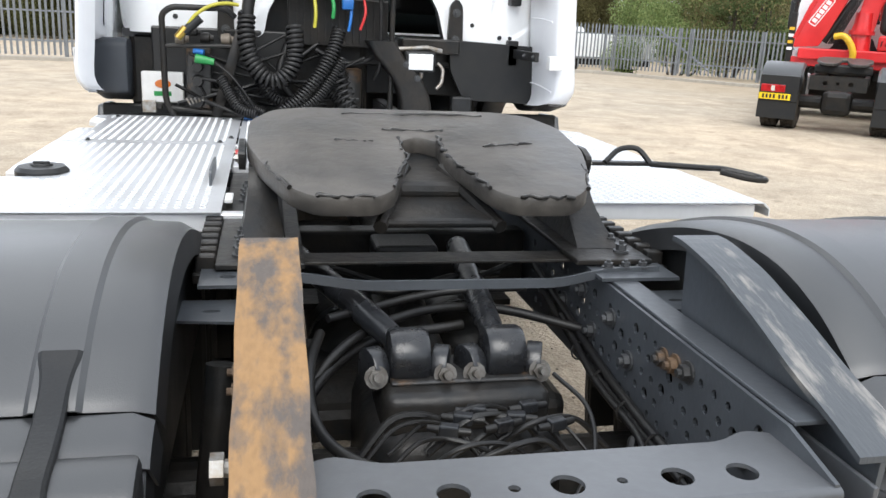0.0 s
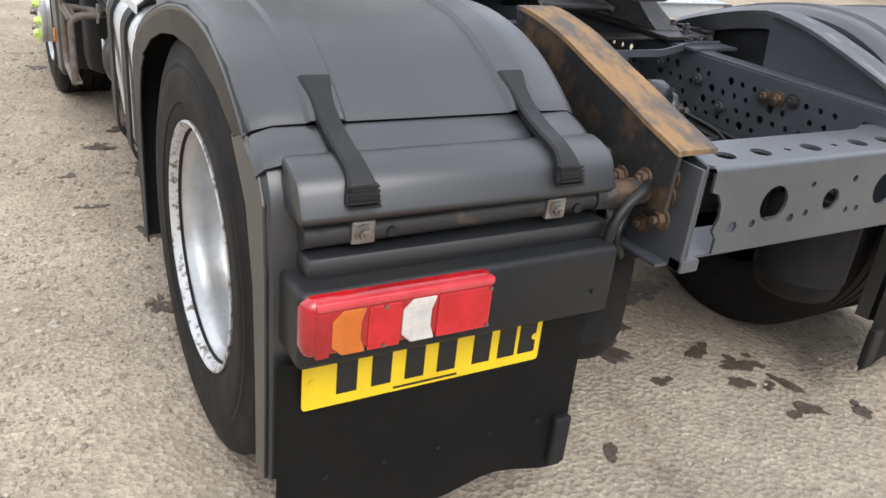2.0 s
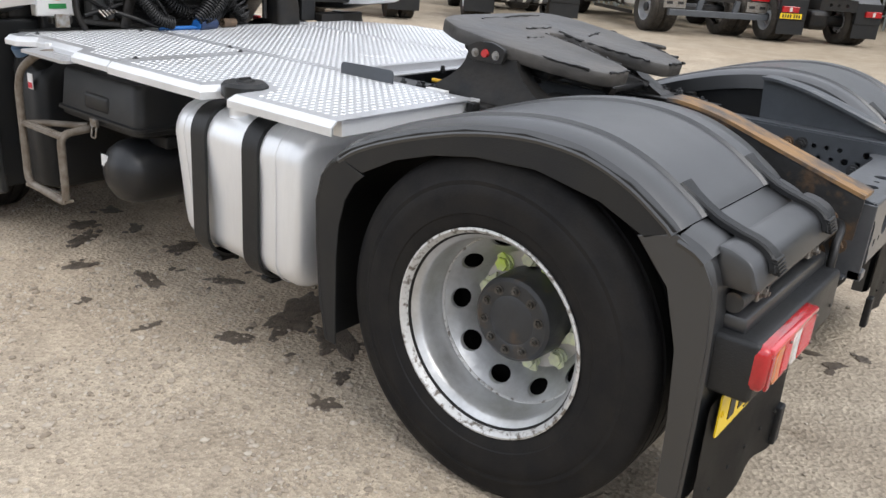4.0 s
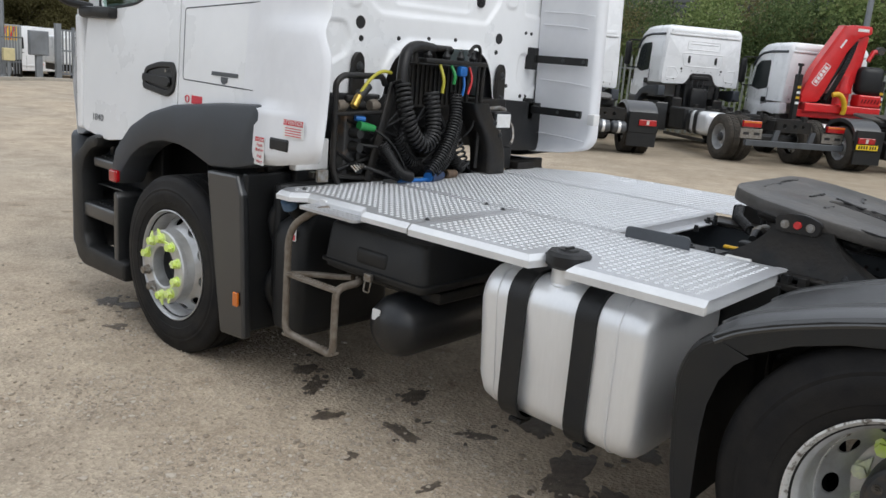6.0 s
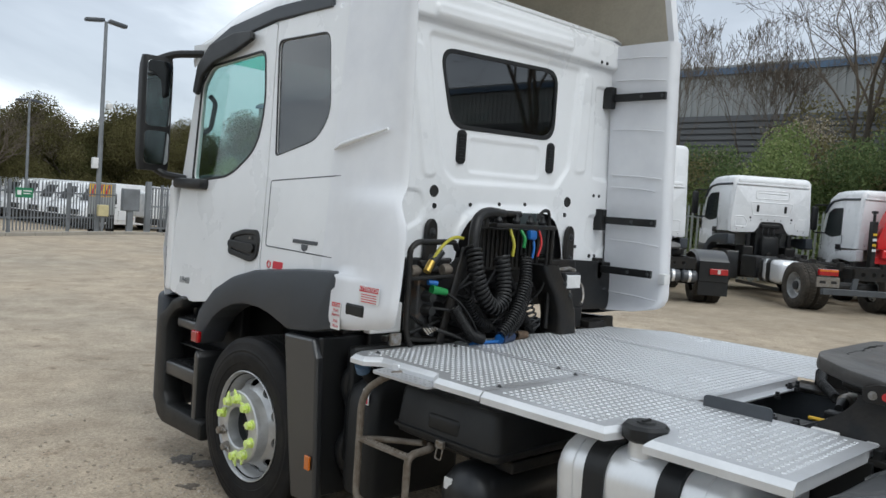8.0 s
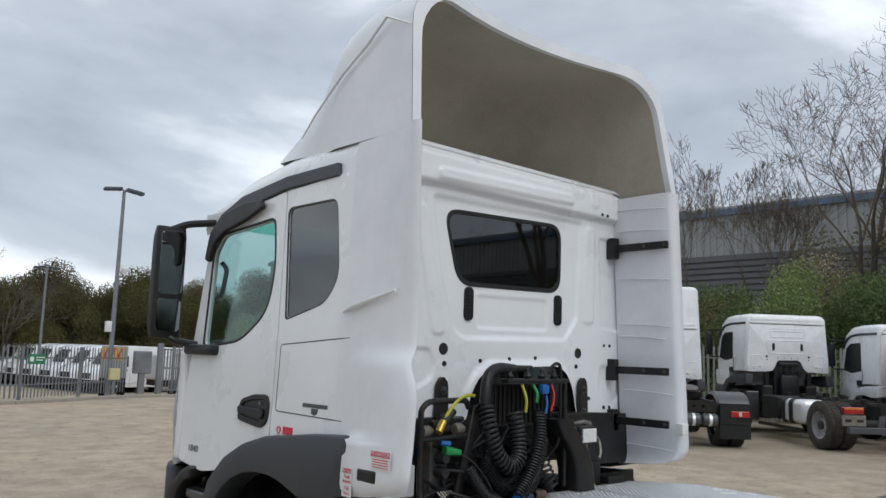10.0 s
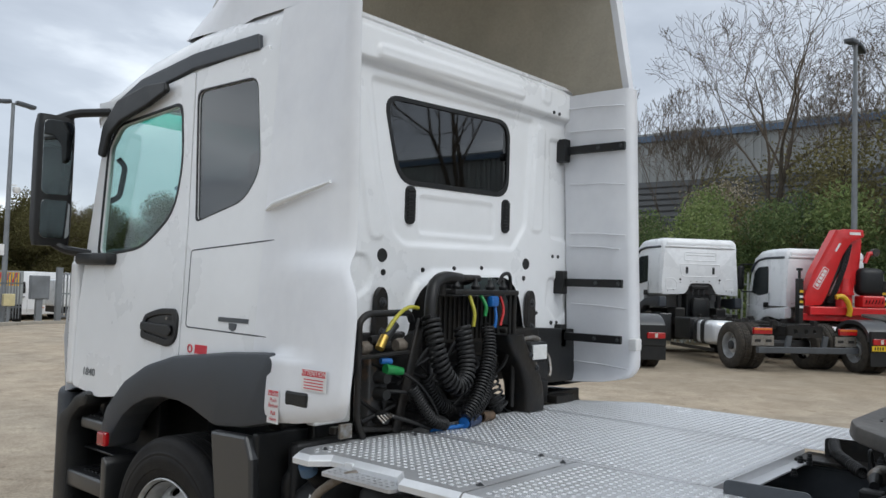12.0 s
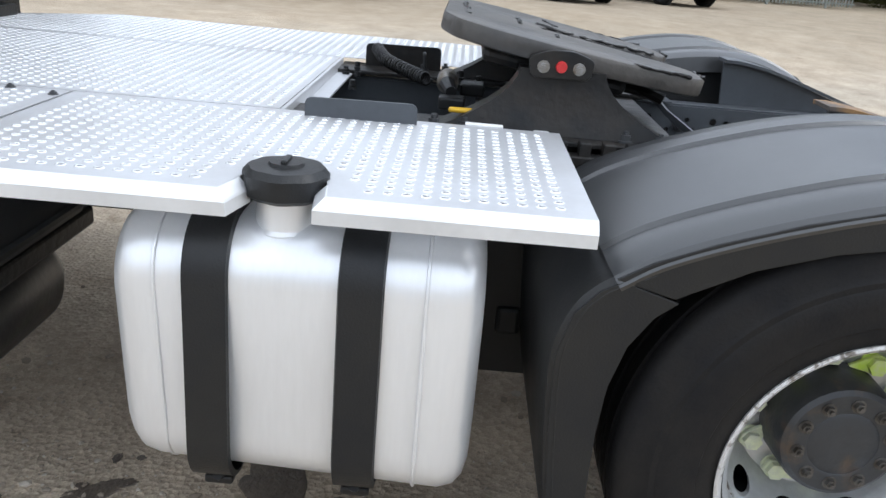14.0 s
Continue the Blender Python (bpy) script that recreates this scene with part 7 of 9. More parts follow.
part("yellow_coupling", tube([(-0.83, 2.63, 1.37), (-0.79, 2.64, 1.42)], 0.020, 12), brass, rack, "", 40)
part("plug", tube([(-0.80, 2.64, 1.40), (-0.72, 2.65, 1.47)], 0.022, 12), black_plastic, rack, "", 40)
part("green_coupling", tube([(-0.75, 2.67, 1.275), (-0.66, 2.655, 1.262)], [0.024, 0.017], 12), green_plastic, rack, "", 40)
part("blue_coupling", tube([(-0.76, 2.69, 1.31), (-0.71, 2.675, 1.305)], 0.014, 12), blue_plastic, rack, "", 40)
part("blue_coupling", box(-0.035, 0.025, 2.64, 2.68, 1.545, 1.60, 0.012), blue_plastic, rack, "", 40)
for x in (-0.25, -0.10, 0.02, 0.13):
    part("rack_knob", revolve([(1.63, 0.02), (1.645, 0.024), (1.66, 0.014), (1.68, 0.012), (1.69, 0.0)], (x, 2.70, 0), "z", 1, 14), black_plastic, rack, "", 40)
plug = part("loose_plug", cyl((-0.315, 2.57, 1.010), (-0.19, 2.60, 1.012), 0.034, 0.030, 20), navy_plastic, rack, "dark blue electrical plug lying on the deck", 40)
part("plug_face", cyl((-0.317, 2.569, 1.010), (-0.325, 2.567, 1.010), 0.026, seg=16), blue_plastic, plug)
part("plug_lid", box(-0.32, -0.24, 2.545, 2.605, 1.036, 1.046, 0.004), navy_plastic, plug)
part("pipe_end", revolve([(-0.05, 0.022), (0.03, 0.024), (0.034, 0.026), (0.034, 0.017), (-0.02, 0.015)], (-0.09, 2.62, 1.010), "x", -1, 16), rust_bolt, rack, "", 40)
bm = bmesh.new()
for k in range(5):
    add_tube(bm, [(-0.80 + 0.02 * k, 2.66, 1.08), (-0.78 + 0.015 * k, 2.64, 1.05 + 0.006 * k)], 0.005, 6)
part("air_tap", bm, bolt_steel, rack)
part("latch_plate", box(-1.01, -0.945, 2.655, 2.675, 1.005, 1.065, 0.004), bolt_steel, rack)
part("latch_bar", box(-1.02, -0.92, 2.68, 2.72, 1.02, 1.05, 0.005), chassis_dark, rack)
# cab tilt arm and work lamp
bm = bmesh.new()
arm = arch_at([(0.20, 1.40), (0.25, 1.32), (0.33, 1.23), (0.385, 1.12), (0.40, 0.99)], 5)
ring_faces(bm, [[Vector((y + a, 2.70 + b, z)) for a, b in round_rect(-0.105 - 0.02 * (1.4 - z), 0.045 + 0.02 * (1.4 - z), -0.07, 0.10, 0.03, 3)] for y, z, _, _ in arm])
ta = part("tilt_arm", bm, chassis_dark, truck, "black cab suspension arm", 40)
for x, z in ((0.30, 1.29), (0.36, 1.22)):
    bolt(ta, (x, 2.63, z), (0, -1, 0), 0.012, 0.008, dark_bolt)
wl2 = part("work_lamp", box(0.295, 0.455, 2.63, 2.70, 1.250, 1.358, 0.016), black_plastic, truck, "white rectangular work lamp")
part("lamp_lens", box(0.310, 0.440, 2.622, 2.632, 1.264, 1.344, 0.004), headlamp, wl2)
part("lamp_stem", cyl((0.385, 2.66, 1.26), (0.385, 2.66, 1.22), 0.010, seg=10), bolt_steel, wl2)
part("lamp_bar", tube([(0.24, 2.70, 1.36), (0.42, 2.70, 1.375), (0.50, 2.72, 1.36)], 0.014, 10), bolt_steel, wl2, "", 40)
part("hook", tube(arc_pts([(0.47, 2.66, 1.30), (0.50, 2.65, 1.27), (0.49, 2.63, 1.20), (0.46, 2.62, 1.17)], 0.03), 0.010, 8), bolt_steel, truck, "", 50)
bm = bmesh.new()
add_box(bm, 0.30, 0.62, 2.80, 2.95, 1.34, 1.42, 0.01)
add_box(bm, -0.62, -0.5, 2.80, 2.95, 1.34, 1.42, 0.01)
add_box(bm, -1.1, 0.12, 2.93, 3.05, 1.0, 1.40, 0.03)
add_box(bm, 0.10, 1.0, 2.93, 3.05, 1.26, 1.40, 0.03)
part("cab_crossbeam", bm, chassis_dark, truck)
part("filter_can", revolve([(-0.1, 0.06), (-0.09, 0.075), (0.10, 0.075), (0.11, 0.05)], (0.02, 2.86, 1.14), "z", 1, 20), rust_dark, truck, "", 40)
part("step_block", box(0.70, 0.88, 2.72, 2.82, 0.985, 1.03, 0.006), chassis_dark, truck)
for s in (-1, 1):
    bm = bmesh.new()
    x0, x1 = sorted((s * 0.55, s * 1.17))
    add_box(bm, x0, x1, 3.10, 4.0, 1.20, 1.30, 0.03)
    part("arch_lining", bm, black_plastic, cab)

# ---- the gravel yard ----
def gravel_material():
    m = bpy.data.materials.new("compacted_gravel")
    m.use_nodes = True
    n, l = m.node_tree.nodes, m.node_tree.links
    b = n["Principled BSDF"]
    co = n.new("ShaderNodeTexCoord")

    def noise_at(scale, detail, rough=0.6):
        t = n.new("ShaderNodeTexNoise")
        t.inputs["Scale"].default_value, t.inputs["Detail"].default_value, t.inputs["Roughness"].default_value = scale, detail, rough
        l.new(co.outputs["Object"], t.inputs["Vector"])
        return t

    def ramp(src, p0, c0, p1, c1):
        r = n.new("ShaderNodeValToRGB")
        r.color_ramp.elements[0].position, r.color_ramp.elements[0].color = p0, (*c0, 1)
        r.color_ramp.elements[1].position, r.color_ramp.elements[1].color = p1, (*c1, 1)
        l.new(src, r.inputs["Fac"])
        return r

    def mix(kind, fac, a, b_):
        x = n.new("ShaderNodeMixRGB")
        x.blend_type = kind
        if isinstance(fac, float):
            x.inputs[0].default_value = fac
        else:
            l.new(fac, x.inputs[0])
        l.new(a, x.inputs[1])
        l.new(b_, x.inputs[2])
        return x

    patch = ramp(noise_at(0.16, 5).outputs["Fac"], 0.36, (0.455, 0.380, 0.290), 0.62, (0.385, 0.338, 0.272))
    mid = ramp(noise_at(1.5, 8, 0.7).outputs["Fac"], 0.34, (0.76, 0.74, 0.72), 0.66, (1.16, 1.15, 1.13))
    base = mix("MULTIPLY", 1.0, patch.outputs["Color"], mid.outputs["Color"])
    vor = n.new("ShaderNodeTexVoronoi")
    vor.inputs["Scale"].default_value = 55
    l.new(co.outputs["Object"], vor.inputs["Vector"])
    hsv = n.new("ShaderNodeRGBToBW")
    l.new(vor.outputs["Color"], hsv.inputs["Color"])
    stone = ramp(hsv.outputs["Val"], 0.2, (0.82, 0.81, 0.80), 0.8, (1.16, 1.15, 1.13))
    base = mix("MULTIPLY", 0.75, base.outputs["Color"], stone.outputs["Color"])
    fine = ramp(noise_at(190, 3).outputs["Fac"], 0.3, (0.72, 0.72, 0.72), 0.7, (1.25, 1.25, 1.25))
    base = mix("MULTIPLY", 0.8, base.outputs["Color"], fine.outputs["Color"])
    dirt = ramp(noise_at(3.3, 6, 0.65).outputs["Fac"], 0.30, (0.5, 0.46, 0.42), 0.40, (1, 1, 1))
    base = mix("MULTIPLY", 0.7, base.outputs["Color"], dirt.outputs["Color"])
    # darker brown on the hedge side: damp soil, with the lorries' contact shade in its colour
    sep = n.new("ShaderNodeSeparateXYZ")
    l.new(co.outputs["Object"], sep.inputs[0])
    wav = n.new("ShaderNodeMath")
    wav.operation = "MULTIPLY_ADD"
    wav.inputs[1].default_value = 9.0
    l.new(noise_at(0.22, 6, 0.65).outputs["Fac"], wav.inputs[0])
    l.new(sep.outputs["X"], wav.inputs[2])
    soil_shade = n.new("ShaderNodeMapRange")
    soil_shade.inputs["From Min"].default_value, soil_shade.inputs["From Max"].default_value = 13.5, 19.0
    soil_shade.inputs["To Max"].default_value = 0.75
    l.new(wav.outputs["Value"], soil_shade.inputs["Value"])
    brown = ramp(noise_at(2.2, 7, 0.7).outputs["Fac"], 0.35, (0.235, 0.185, 0.125), 0.65, (0.33, 0.275, 0.20))
    base = mix("MIX", soil_shade.outputs["Result"], base.outputs["Color"], brown.outputs["Color"])
    l.new(base.outputs["Color"], b.inputs["Base Color"])
    b.inputs["Roughness"].default_value = 0.93
    b.inputs["Specular IOR Level"].default_value = 0.25
    bp = n.new("ShaderNodeBump")
    bp.inputs["Strength"].default_value, bp.inputs["Distance"].default_value = 0.85, 0.009
    add = n.new("ShaderNodeMath")
    add.operation = "ADD"
    l.new(vor.outputs["Distance"], add.inputs[0])
    l.new(noise_at(26, 6, 0.7).outputs["Fac"], add.inputs[1])
    l.new(add.outputs["Value"], bp.inputs["Height"])
    l.new(bp.outputs["Normal"], b.inputs["Normal"])
    return m


gravel = gravel_material()
stone_mat = leaf_material("loose_stone", (0.24, 0.20, 0.155), (0.36, 0.31, 0.25), (0.47, 0.42, 0.35), 0.0)
wet = material("wet_gravel", (0.070, 0.054, 0.040), 0.55, color2=(0.12, 0.095, 0.07), scale=20, bump=0.006, bump_scale=90, fine=0.3)


def spread(lo, hi, step, far):
    a = list(np.arange(lo, hi + step / 2, step))
    s = step
    while a[-1] < far:
        s *= 1.22
        a.append(a[-1] + s)
    s = step
    while a[0] > -far:
        s *= 1.22
        a.insert(0, a[0] - s)
    return a


def bumpy(x, y):
    k = max(0.0, 1 - max(abs(x) - 6, abs(y - 2) - 7, 0) / 6)
    return ground_z(x, y) + k * (0.010 * noise.noise(Vector((x * 0.8, y * 0.8, 0))) + 0.006 * noise.noise(Vector((x * 4, y * 4, 3))))


gx, gy = spread(-6, 4, 0.085, 900), spread(-4, 8, 0.085, 900)
gv = [(x, y, bumpy(x, y)) for y in gy for x in gx]
k = len(gx)
gf = [(j * k + i, j * k + i + 1, (j + 1) * k + i + 1, (j + 1) * k + i) for j in range(len(gy) - 1) for i in range(k - 1)]
me = bpy.data.meshes.new("ground")
me.from_pydata(gv, [], gf)
me.materials.append(gravel)
me.polygons.foreach_set("use_smooth", [True] * len(me.polygons))
tagged(new("ground", me), "pale brown compacted gravel yard with loose stones", "ground", kind="structure")

# loose stones, thickest beside the wheels
random.seed(21)
ico = bmesh.new()
bmesh.ops.create_icosphere(ico, subdivisions=1, radius=1)
iv = [v.co.copy() for v in ico.verts]
jf = [[v.index for v in f.verts] for f in ico.faces]
ico.free()
sv, sf = [], []
for i in range(34000):
    if i % 3 == 0:
        x, y = random.gauss(-1.6, 0.5), random.gauss(2.9, 0.9)
    elif i % 3 == 1:
        x, y = random.uniform(-4.5, 1.5), random.uniform(-2.5, 6)
    else:
        x, y = random.gauss(-1.75, 0.45), random.gauss(0.4, 1.2)
    if noise.noise(Vector((x * 1.3, y * 1.3, 7))) < -0.05 and random.random() < 0.8:
        continue
    r = min(0.018, 0.0024 + random.expovariate(420))
    sx, sy, sz = r * random.uniform(0.7, 1.4), r * random.uniform(0.7, 1.2), r * random.uniform(0.4, 0.8)
    q = random.uniform(0, 6.28)
    c, s = math.cos(q), math.sin(q)
    o = len(sv)
    z = bumpy(x, y) + sz * 0.35
    for v in iv:
        w = random.uniform(0.8, 1.2)
        a, b = v.x * sx * w, v.y * sy * w
        sv.append((x + a * c - b * s, y + a * s + b * c, z + v.z * sz * w))
    sf += [[o + t for t in f] for f in jf]
me = bpy.data.meshes.new("loose_stones")
me.from_pydata(sv, [], sf)
me.materials.append(stone_mat)
tagged(new("loose_stones", me), "loose pale stones scattered on the gravel", "stones", kind="stuff")


def wet_patch(x, y, rx, ry, seed, turn=0.0):
    bm = bmesh.new()
    n = 96
    pts = []
    for k in range(n):
        q = 2 * math.pi * k / n
        r = 1 + 0.55 * noise.noise(Vector((math.cos(q) * 1.3 + seed * 7.1, math.sin(q) * 1.3, seed))) + 0.28 * noise.noise(Vector((math.cos(q) * 4 + seed, math.sin(q) * 4, 5))) + 0.14 * noise.noise(Vector((math.cos(q) * 11 + seed, math.sin(q) * 11, 9)))
        r = max(0.25, r)
        a, b = rx * r * math.cos(q), ry * r * math.sin(q)
        px, py = x + a * math.cos(turn) - b * math.sin(turn), y + a * math.sin(turn) + b * math.cos(turn)
        pts.append((px, py))
    c = bm.verts.new((x, y, bumpy(x, y) + 0.004))
    rings = [[bm.verts.new((x + (px - x) * f, y + (py - y) * f, bumpy(x + (px - x) * f, y + (py - y) * f) + (0.004 if f < 1 else 0.001))) for px, py in pts] for f in (0.35, 0.7, 0.94, 1.0)]
    for i in range(n):
        j = (i + 1) % n
        bm.faces.new((c, rings[0][i], rings[0][j]))
        for a, b in zip(rings, rings[1:]):
            bm.faces.new((a[i], b[i], b[j], a[j]))
    return tagged(part("wet_patch", bm, wet, None, "", True), "dark wet oil stain soaked into the gravel", "stain", kind="structure")


stains = ((-0.89, 2.82, 0.07, 0.05), (-1.0, 2.62, 0.13, 0.045), (-1.04, 1.97, 0.12, 0.035), (-0.81, 1.72, 0.10, 0.03), (-1.19, 2.31, 0.06, 0.04), (-0.84, 1.22, 0.20, 0.10), (-0.86, 0.95, 0.16, 0.08), (-1.13, 1.22, 0.07, 0.05), (-1.22, 0.62, 0.05, 0.04), (-1.30, 1.55, 0.05, 0.02), (-0.72, 2.6, 0.06, 0.04), (-0.66, 2.95, 0.07, 0.045), (0.04, -0.08, 0.12, 0.07), (0.44, -0.34, 0.08, 0.03), (0.35, -0.23, 0.05, 0.03), (0.35, -0.42, 0.03, 0.04), (0.5, -0.48, 0.06, 0.02), (0.45, -0.6, 0.05, 0.03), (0.61, -0.68, 0.03, 0.03), (-0.26, -0.52, 0.03, 0.02), (-0.26, -0.22, 0.05, 0.03), (-0.34, -0.35, 0.03, 0.03), (0.5, 0.2, 0.07, 0.05), (0.37, 0.15, 0.06, 0.04), (-1.15, 4.47, 0.10, 0.07), (-1.33, 3.98, 0.05, 0.05), (-1.05, 4.3, 0.14, 0.08), (-0.7, 2.2, 0.09, 0.05), (-0.5, 1.6, 0.14, 0.08), (-1.35, 1.95, 0.03, 0.02), (0.2, 0.0, 0.04, 0.03), (0.1, -0.32, 0.03, 0.02), (-1.05, 0.72, 0.05, 0.03), (-0.3, 1.2, 0.16, 0.1))
for i, (x, y, rx, ry) in enumerate(stains):
    wet_patch(x, y, rx, ry, i + 1, i * 0.7)
    rnd = random.Random(i)
    for k in range(3 if rx > 0.055 else 1):
        q = rnd.uniform(0, 6.28)
        wet_patch(x + 1.35 * rx * math.cos(q), y + 1.5 * ry * math.sin(q), rnd.uniform(0.008, 0.025), rnd.uniform(0.008, 0.02), i * 5 + 60 + k, q)

# ---- lorries parked in the yard ----
def at_pose(x, y, az):
    """On the ground at x, y, its front turned az degrees from +y towards +x."""
    return pose(x, y, ground_z(x, y), 0, 0, -az)


def small_wheel(parent, x, y, s, R, w, name, tyre_w):
    bm = tyre_mesh(x, y, R, s, R - (0.010 if "drive" in name else 0.0), tyre_w, R * 0.58)
    if "drive" in name:
        n = 40
        for k in range(n):
            for j in range(3):
                m = Matrix.Translation((x + s * tyre_w * (0.19 + 0.31 * j), y, R)) @ Matrix.Rotation(2 * math.pi * (k + 0.33 * j) / n, 4, "X")
                add_box(bm, -0.030, 0.030, -0.022, 0.022, R - 0.022, R + 0.002, 0.0, 1, m)
    t = part(name, bm, tread_rubber if "drive" in name else rubber, parent, "", 35)
    prof = [(0.02, R * 0.585), (0.03, R * 0.55), (0.12 * w, R * 0.50), (0.13 * w, R * 0.36), (0.06 * w, R * 0.30), (0.05 * w, R * 0.12), (0.07 * w, 0.0)]
    rim = part("rim", revolve(prof, (x, y, R), "x", s, 24), silver_rim, t, "", 40)
    for k in range(8):
        q = 2 * math.pi * k / 8
        c = Vector((x + s * (0.125 * w - 0.004), y + R * 0.43 * math.cos(q), R + R * 0.43 * math.sin(q)))
        part("hand_hole", cyl(c, c + Vector((s * 0.012, 0, 0)), R * 0.052, seg=8), ink, rim)
    part("hub", revolve([(0.07 * w, R * 0.20), (0.03 * w, R * 0.19), (0.02 * w, R * 0.12), (0.02 * w, 0.0)], (x, y, R), "x", s, 16), hub_dark, t, "", 40)


def yard_cab(root, y0, lift=0.0, tall=0.0, arch_mat=None):
    """A white cab whose rear wall stands at y0; lift raises it, tall adds a high roof."""
    arch_mat = arch_mat or cab_grey
    bm = bmesh.new()
    rings = []
    top = 2.90 + lift + tall
    rows = [(y0, -0.05, -0.10), (y0 + 0.03, -0.02, -0.03), (y0 + 0.10, 0.0, 0.0), (y0 + 0.9, 0.0, 0.0), (y0 + 1.25, 0.0, -0.03), (y0 + 1.55, -0.02, -0.16), (y0 + 1.74, -0.04, -0.42), (y0 + 1.83, -0.06, -0.85), (y0 + 1.86, -0.07, -1.25)]
    for y, dw, dz in rows:
        w, z0, z1 = 1.165 + dw, 1.385 + lift, top + dz
        t = w - 0.05 - 0.03 * tall
        ring = []
        for cx, a in ((t - 0.17, 0), (-t + 0.17, 90)):
            for k in range(5):
                q = radians(a + 22.5 * k)
                ring.append(Vector((cx + 0.17 * math.cos(q), y, z1 - 0.13 + 0.13 * math.sin(q))))
        ring += [Vector((-w, y, 1.8 + lift)), Vector((-w - 0.01, y, z0)), Vector((w + 0.01, y, z0)), Vector((w, y, 1.8 + lift))]
        rings.append(ring)
    ring_faces(bm, rings)
    add_box(bm, -1.17, 1.17, y0 + 0.98, y0 + 1.84, 1.02 + lift * 0.8, 1.40 + lift, 0.03, 2)
    c = part("cab", bm, white_paint, root, "white lorry cab", 35)
    # the rear wall stands proud of the shell, with an arched opening over the engine
    L = lift
    opening = [(-0.50, 1.385 + L), (-0.42, 1.42 + L), (-0.35, 1.52 + L), (-0.31, 1.63 + L), (-0.24, 1.68 + L), (0.28, 1.69 + L), (0.36, 1.64 + L), (0.41, 1.52 + L), (0.48, 1.42 + L), (0.56, 1.385 + L)]
    edge = [(-1.10, 1.36 + L)] + opening + [(1.10, 1.36 + L), (1.13, 1.62 + L), (1.05, 2.62 + L), (-1.05, 2.62 + L), (-1.13, 1.62 + L)]
    m = axes((0, y0 - 0.030, 0), (1, 0, 0), (0, 0, 1))
    wall_ = part("cab_back_wall", plate(round_poly(edge, 0.03), (), 0.03, m, 0.006), white_paint, c, "", 30)
    # flat black sheet on the shell paints in the dark of the opening
    part("recess_shade_sheet", plate(opening, (), 0.006, axes((0, y0 - 0.006, 0), (1, 0, 0), (0, 0, 1))), ink, c)
    for pts, r in (([(-0.47, 2.52 + L), (-0.47, 2.30 + L), (0.47, 2.30 + L), (0.47, 2.52 + L)], 0.05), ([(-0.60, 2.20 + L), (-0.52, 1.86 + L), (0.52, 1.86 + L), (0.60, 2.20 + L)], 0.05), ([(-1.0, 1.80 + L), (-1.0, 1.52 + L), (-0.70, 1.52 + L), (-0.66, 1.66 + L), (-0.76, 1.80 + L)], 0.04), ([(1.0, 1.80 + L), (1.0, 1.52 + L), (0.72, 1.52 + L), (0.68, 1.66 + L), (0.78, 1.80 + L)], 0.04)):
        swage(pts, r, wall_, 0.016, 0.009, True, m)
    swage([(-0.40, 2.45 + L), (0.40, 2.45 + L)], 0.02, wall_, 0.018, 0.012, False, m)
    part("roof_lip", box(-1.03, 1.03, y0 - 0.055, y0 + 0.02, 2.645 + L, 2.70 + L, 0.015, 2), white_paint, c, "", 30)
    part("roof_rail", box(-0.98, 0.98, y0 - 0.035, y0 + 0.02, 2.70 + L, 2.80 + L, 0.012, 2), white_paint, c, "", 30)
    for s in (-1, 1):
        part("cab_vent", plate(round_rect(s * 0.391 - 0.034, s * 0.391 + 0.034, 1.94 + L, 2.13 + L, 0.025), (), 0.02, m @ Matrix.Translation((0, 0, 0.012)), 0.003), black_plastic, c)
        for gx, gz, r in ((0.584, 1.78, 0.03), (0.57, 1.70, 0.014), (0.78, 1.50, 0.014), (0.95, 1.46, 0.012), (0.10, 1.735, 0.012), (0.28, 1.74, 0.012)):
            part("grommet", cyl((s * gx, y0 - 0.036, gz + L), (s * gx, y0 - 0.02, gz + L), r, seg=10), ink, c)
        x = s * 1.170
        sp = axes((x + s * 0.004, 0, 0), (0, s, 0), (0, 0, 1))
        o = round_poly([(y0 + 0.74, 1.72), (y0 + 0.80, 2.42), (y0 + 1.28, 2.40), (y0 + 1.46, 2.28), (y0 + 1.56, 1.74), (y0 + 1.20, 1.66)], 0.06)
        lean = Matrix.Translation((x + s * 0.001, 0, 1.6 + L)) @ Matrix.Rotation(radians(-s * 2.3), 4, "Y") @ Matrix.Translation((-x, 0, -1.6))
        part("door_window", plate([(s * a, b) for a, b in o], (), 0.014, lean @ sp, 0.002), screen_glass, c, "dark door window")
        part("window_seal", plate([(s * ((a - y0 - 1.15) * 1.05 + y0 + 1.15), (b - 2.05) * 1.05 + 2.05) for a, b in o], [[(s * a, b) for a, b in o]], 0.012, lean @ sp), black_plastic, c)
        for ya in (y0 + 0.68, y0 + 1.70):
            part("door_seam", box(min(x, x + s * 0.010), max(x, x + s * 0.010), ya - 0.006, ya + 0.006, 1.30 + L, 1.72 + L), cab_grey, c)
        part("door_handle", box(min(x, x + s * 0.022), max(x, x + s * 0.022), y0 + 0.72, y0 + 0.94, 1.33 + L, 1.47 + L, 0.018), black_plastic, c)
        g = arc_pts([(s * 1.115, y0 + 0.06, 2.655 + L), (s * 1.125, y0 + 0.9, 2.66 + L), (s * 1.125, y0 + 1.3, 2.61 + L), (s * 1.13, y0 + 1.55, 2.48 + L), (s * 1.13, y0 + 1.66, 2.30 + L)], 0.1, 3)
        part("gutter", tube(g, 0.034, 6), cab_grey, c, "", 60)
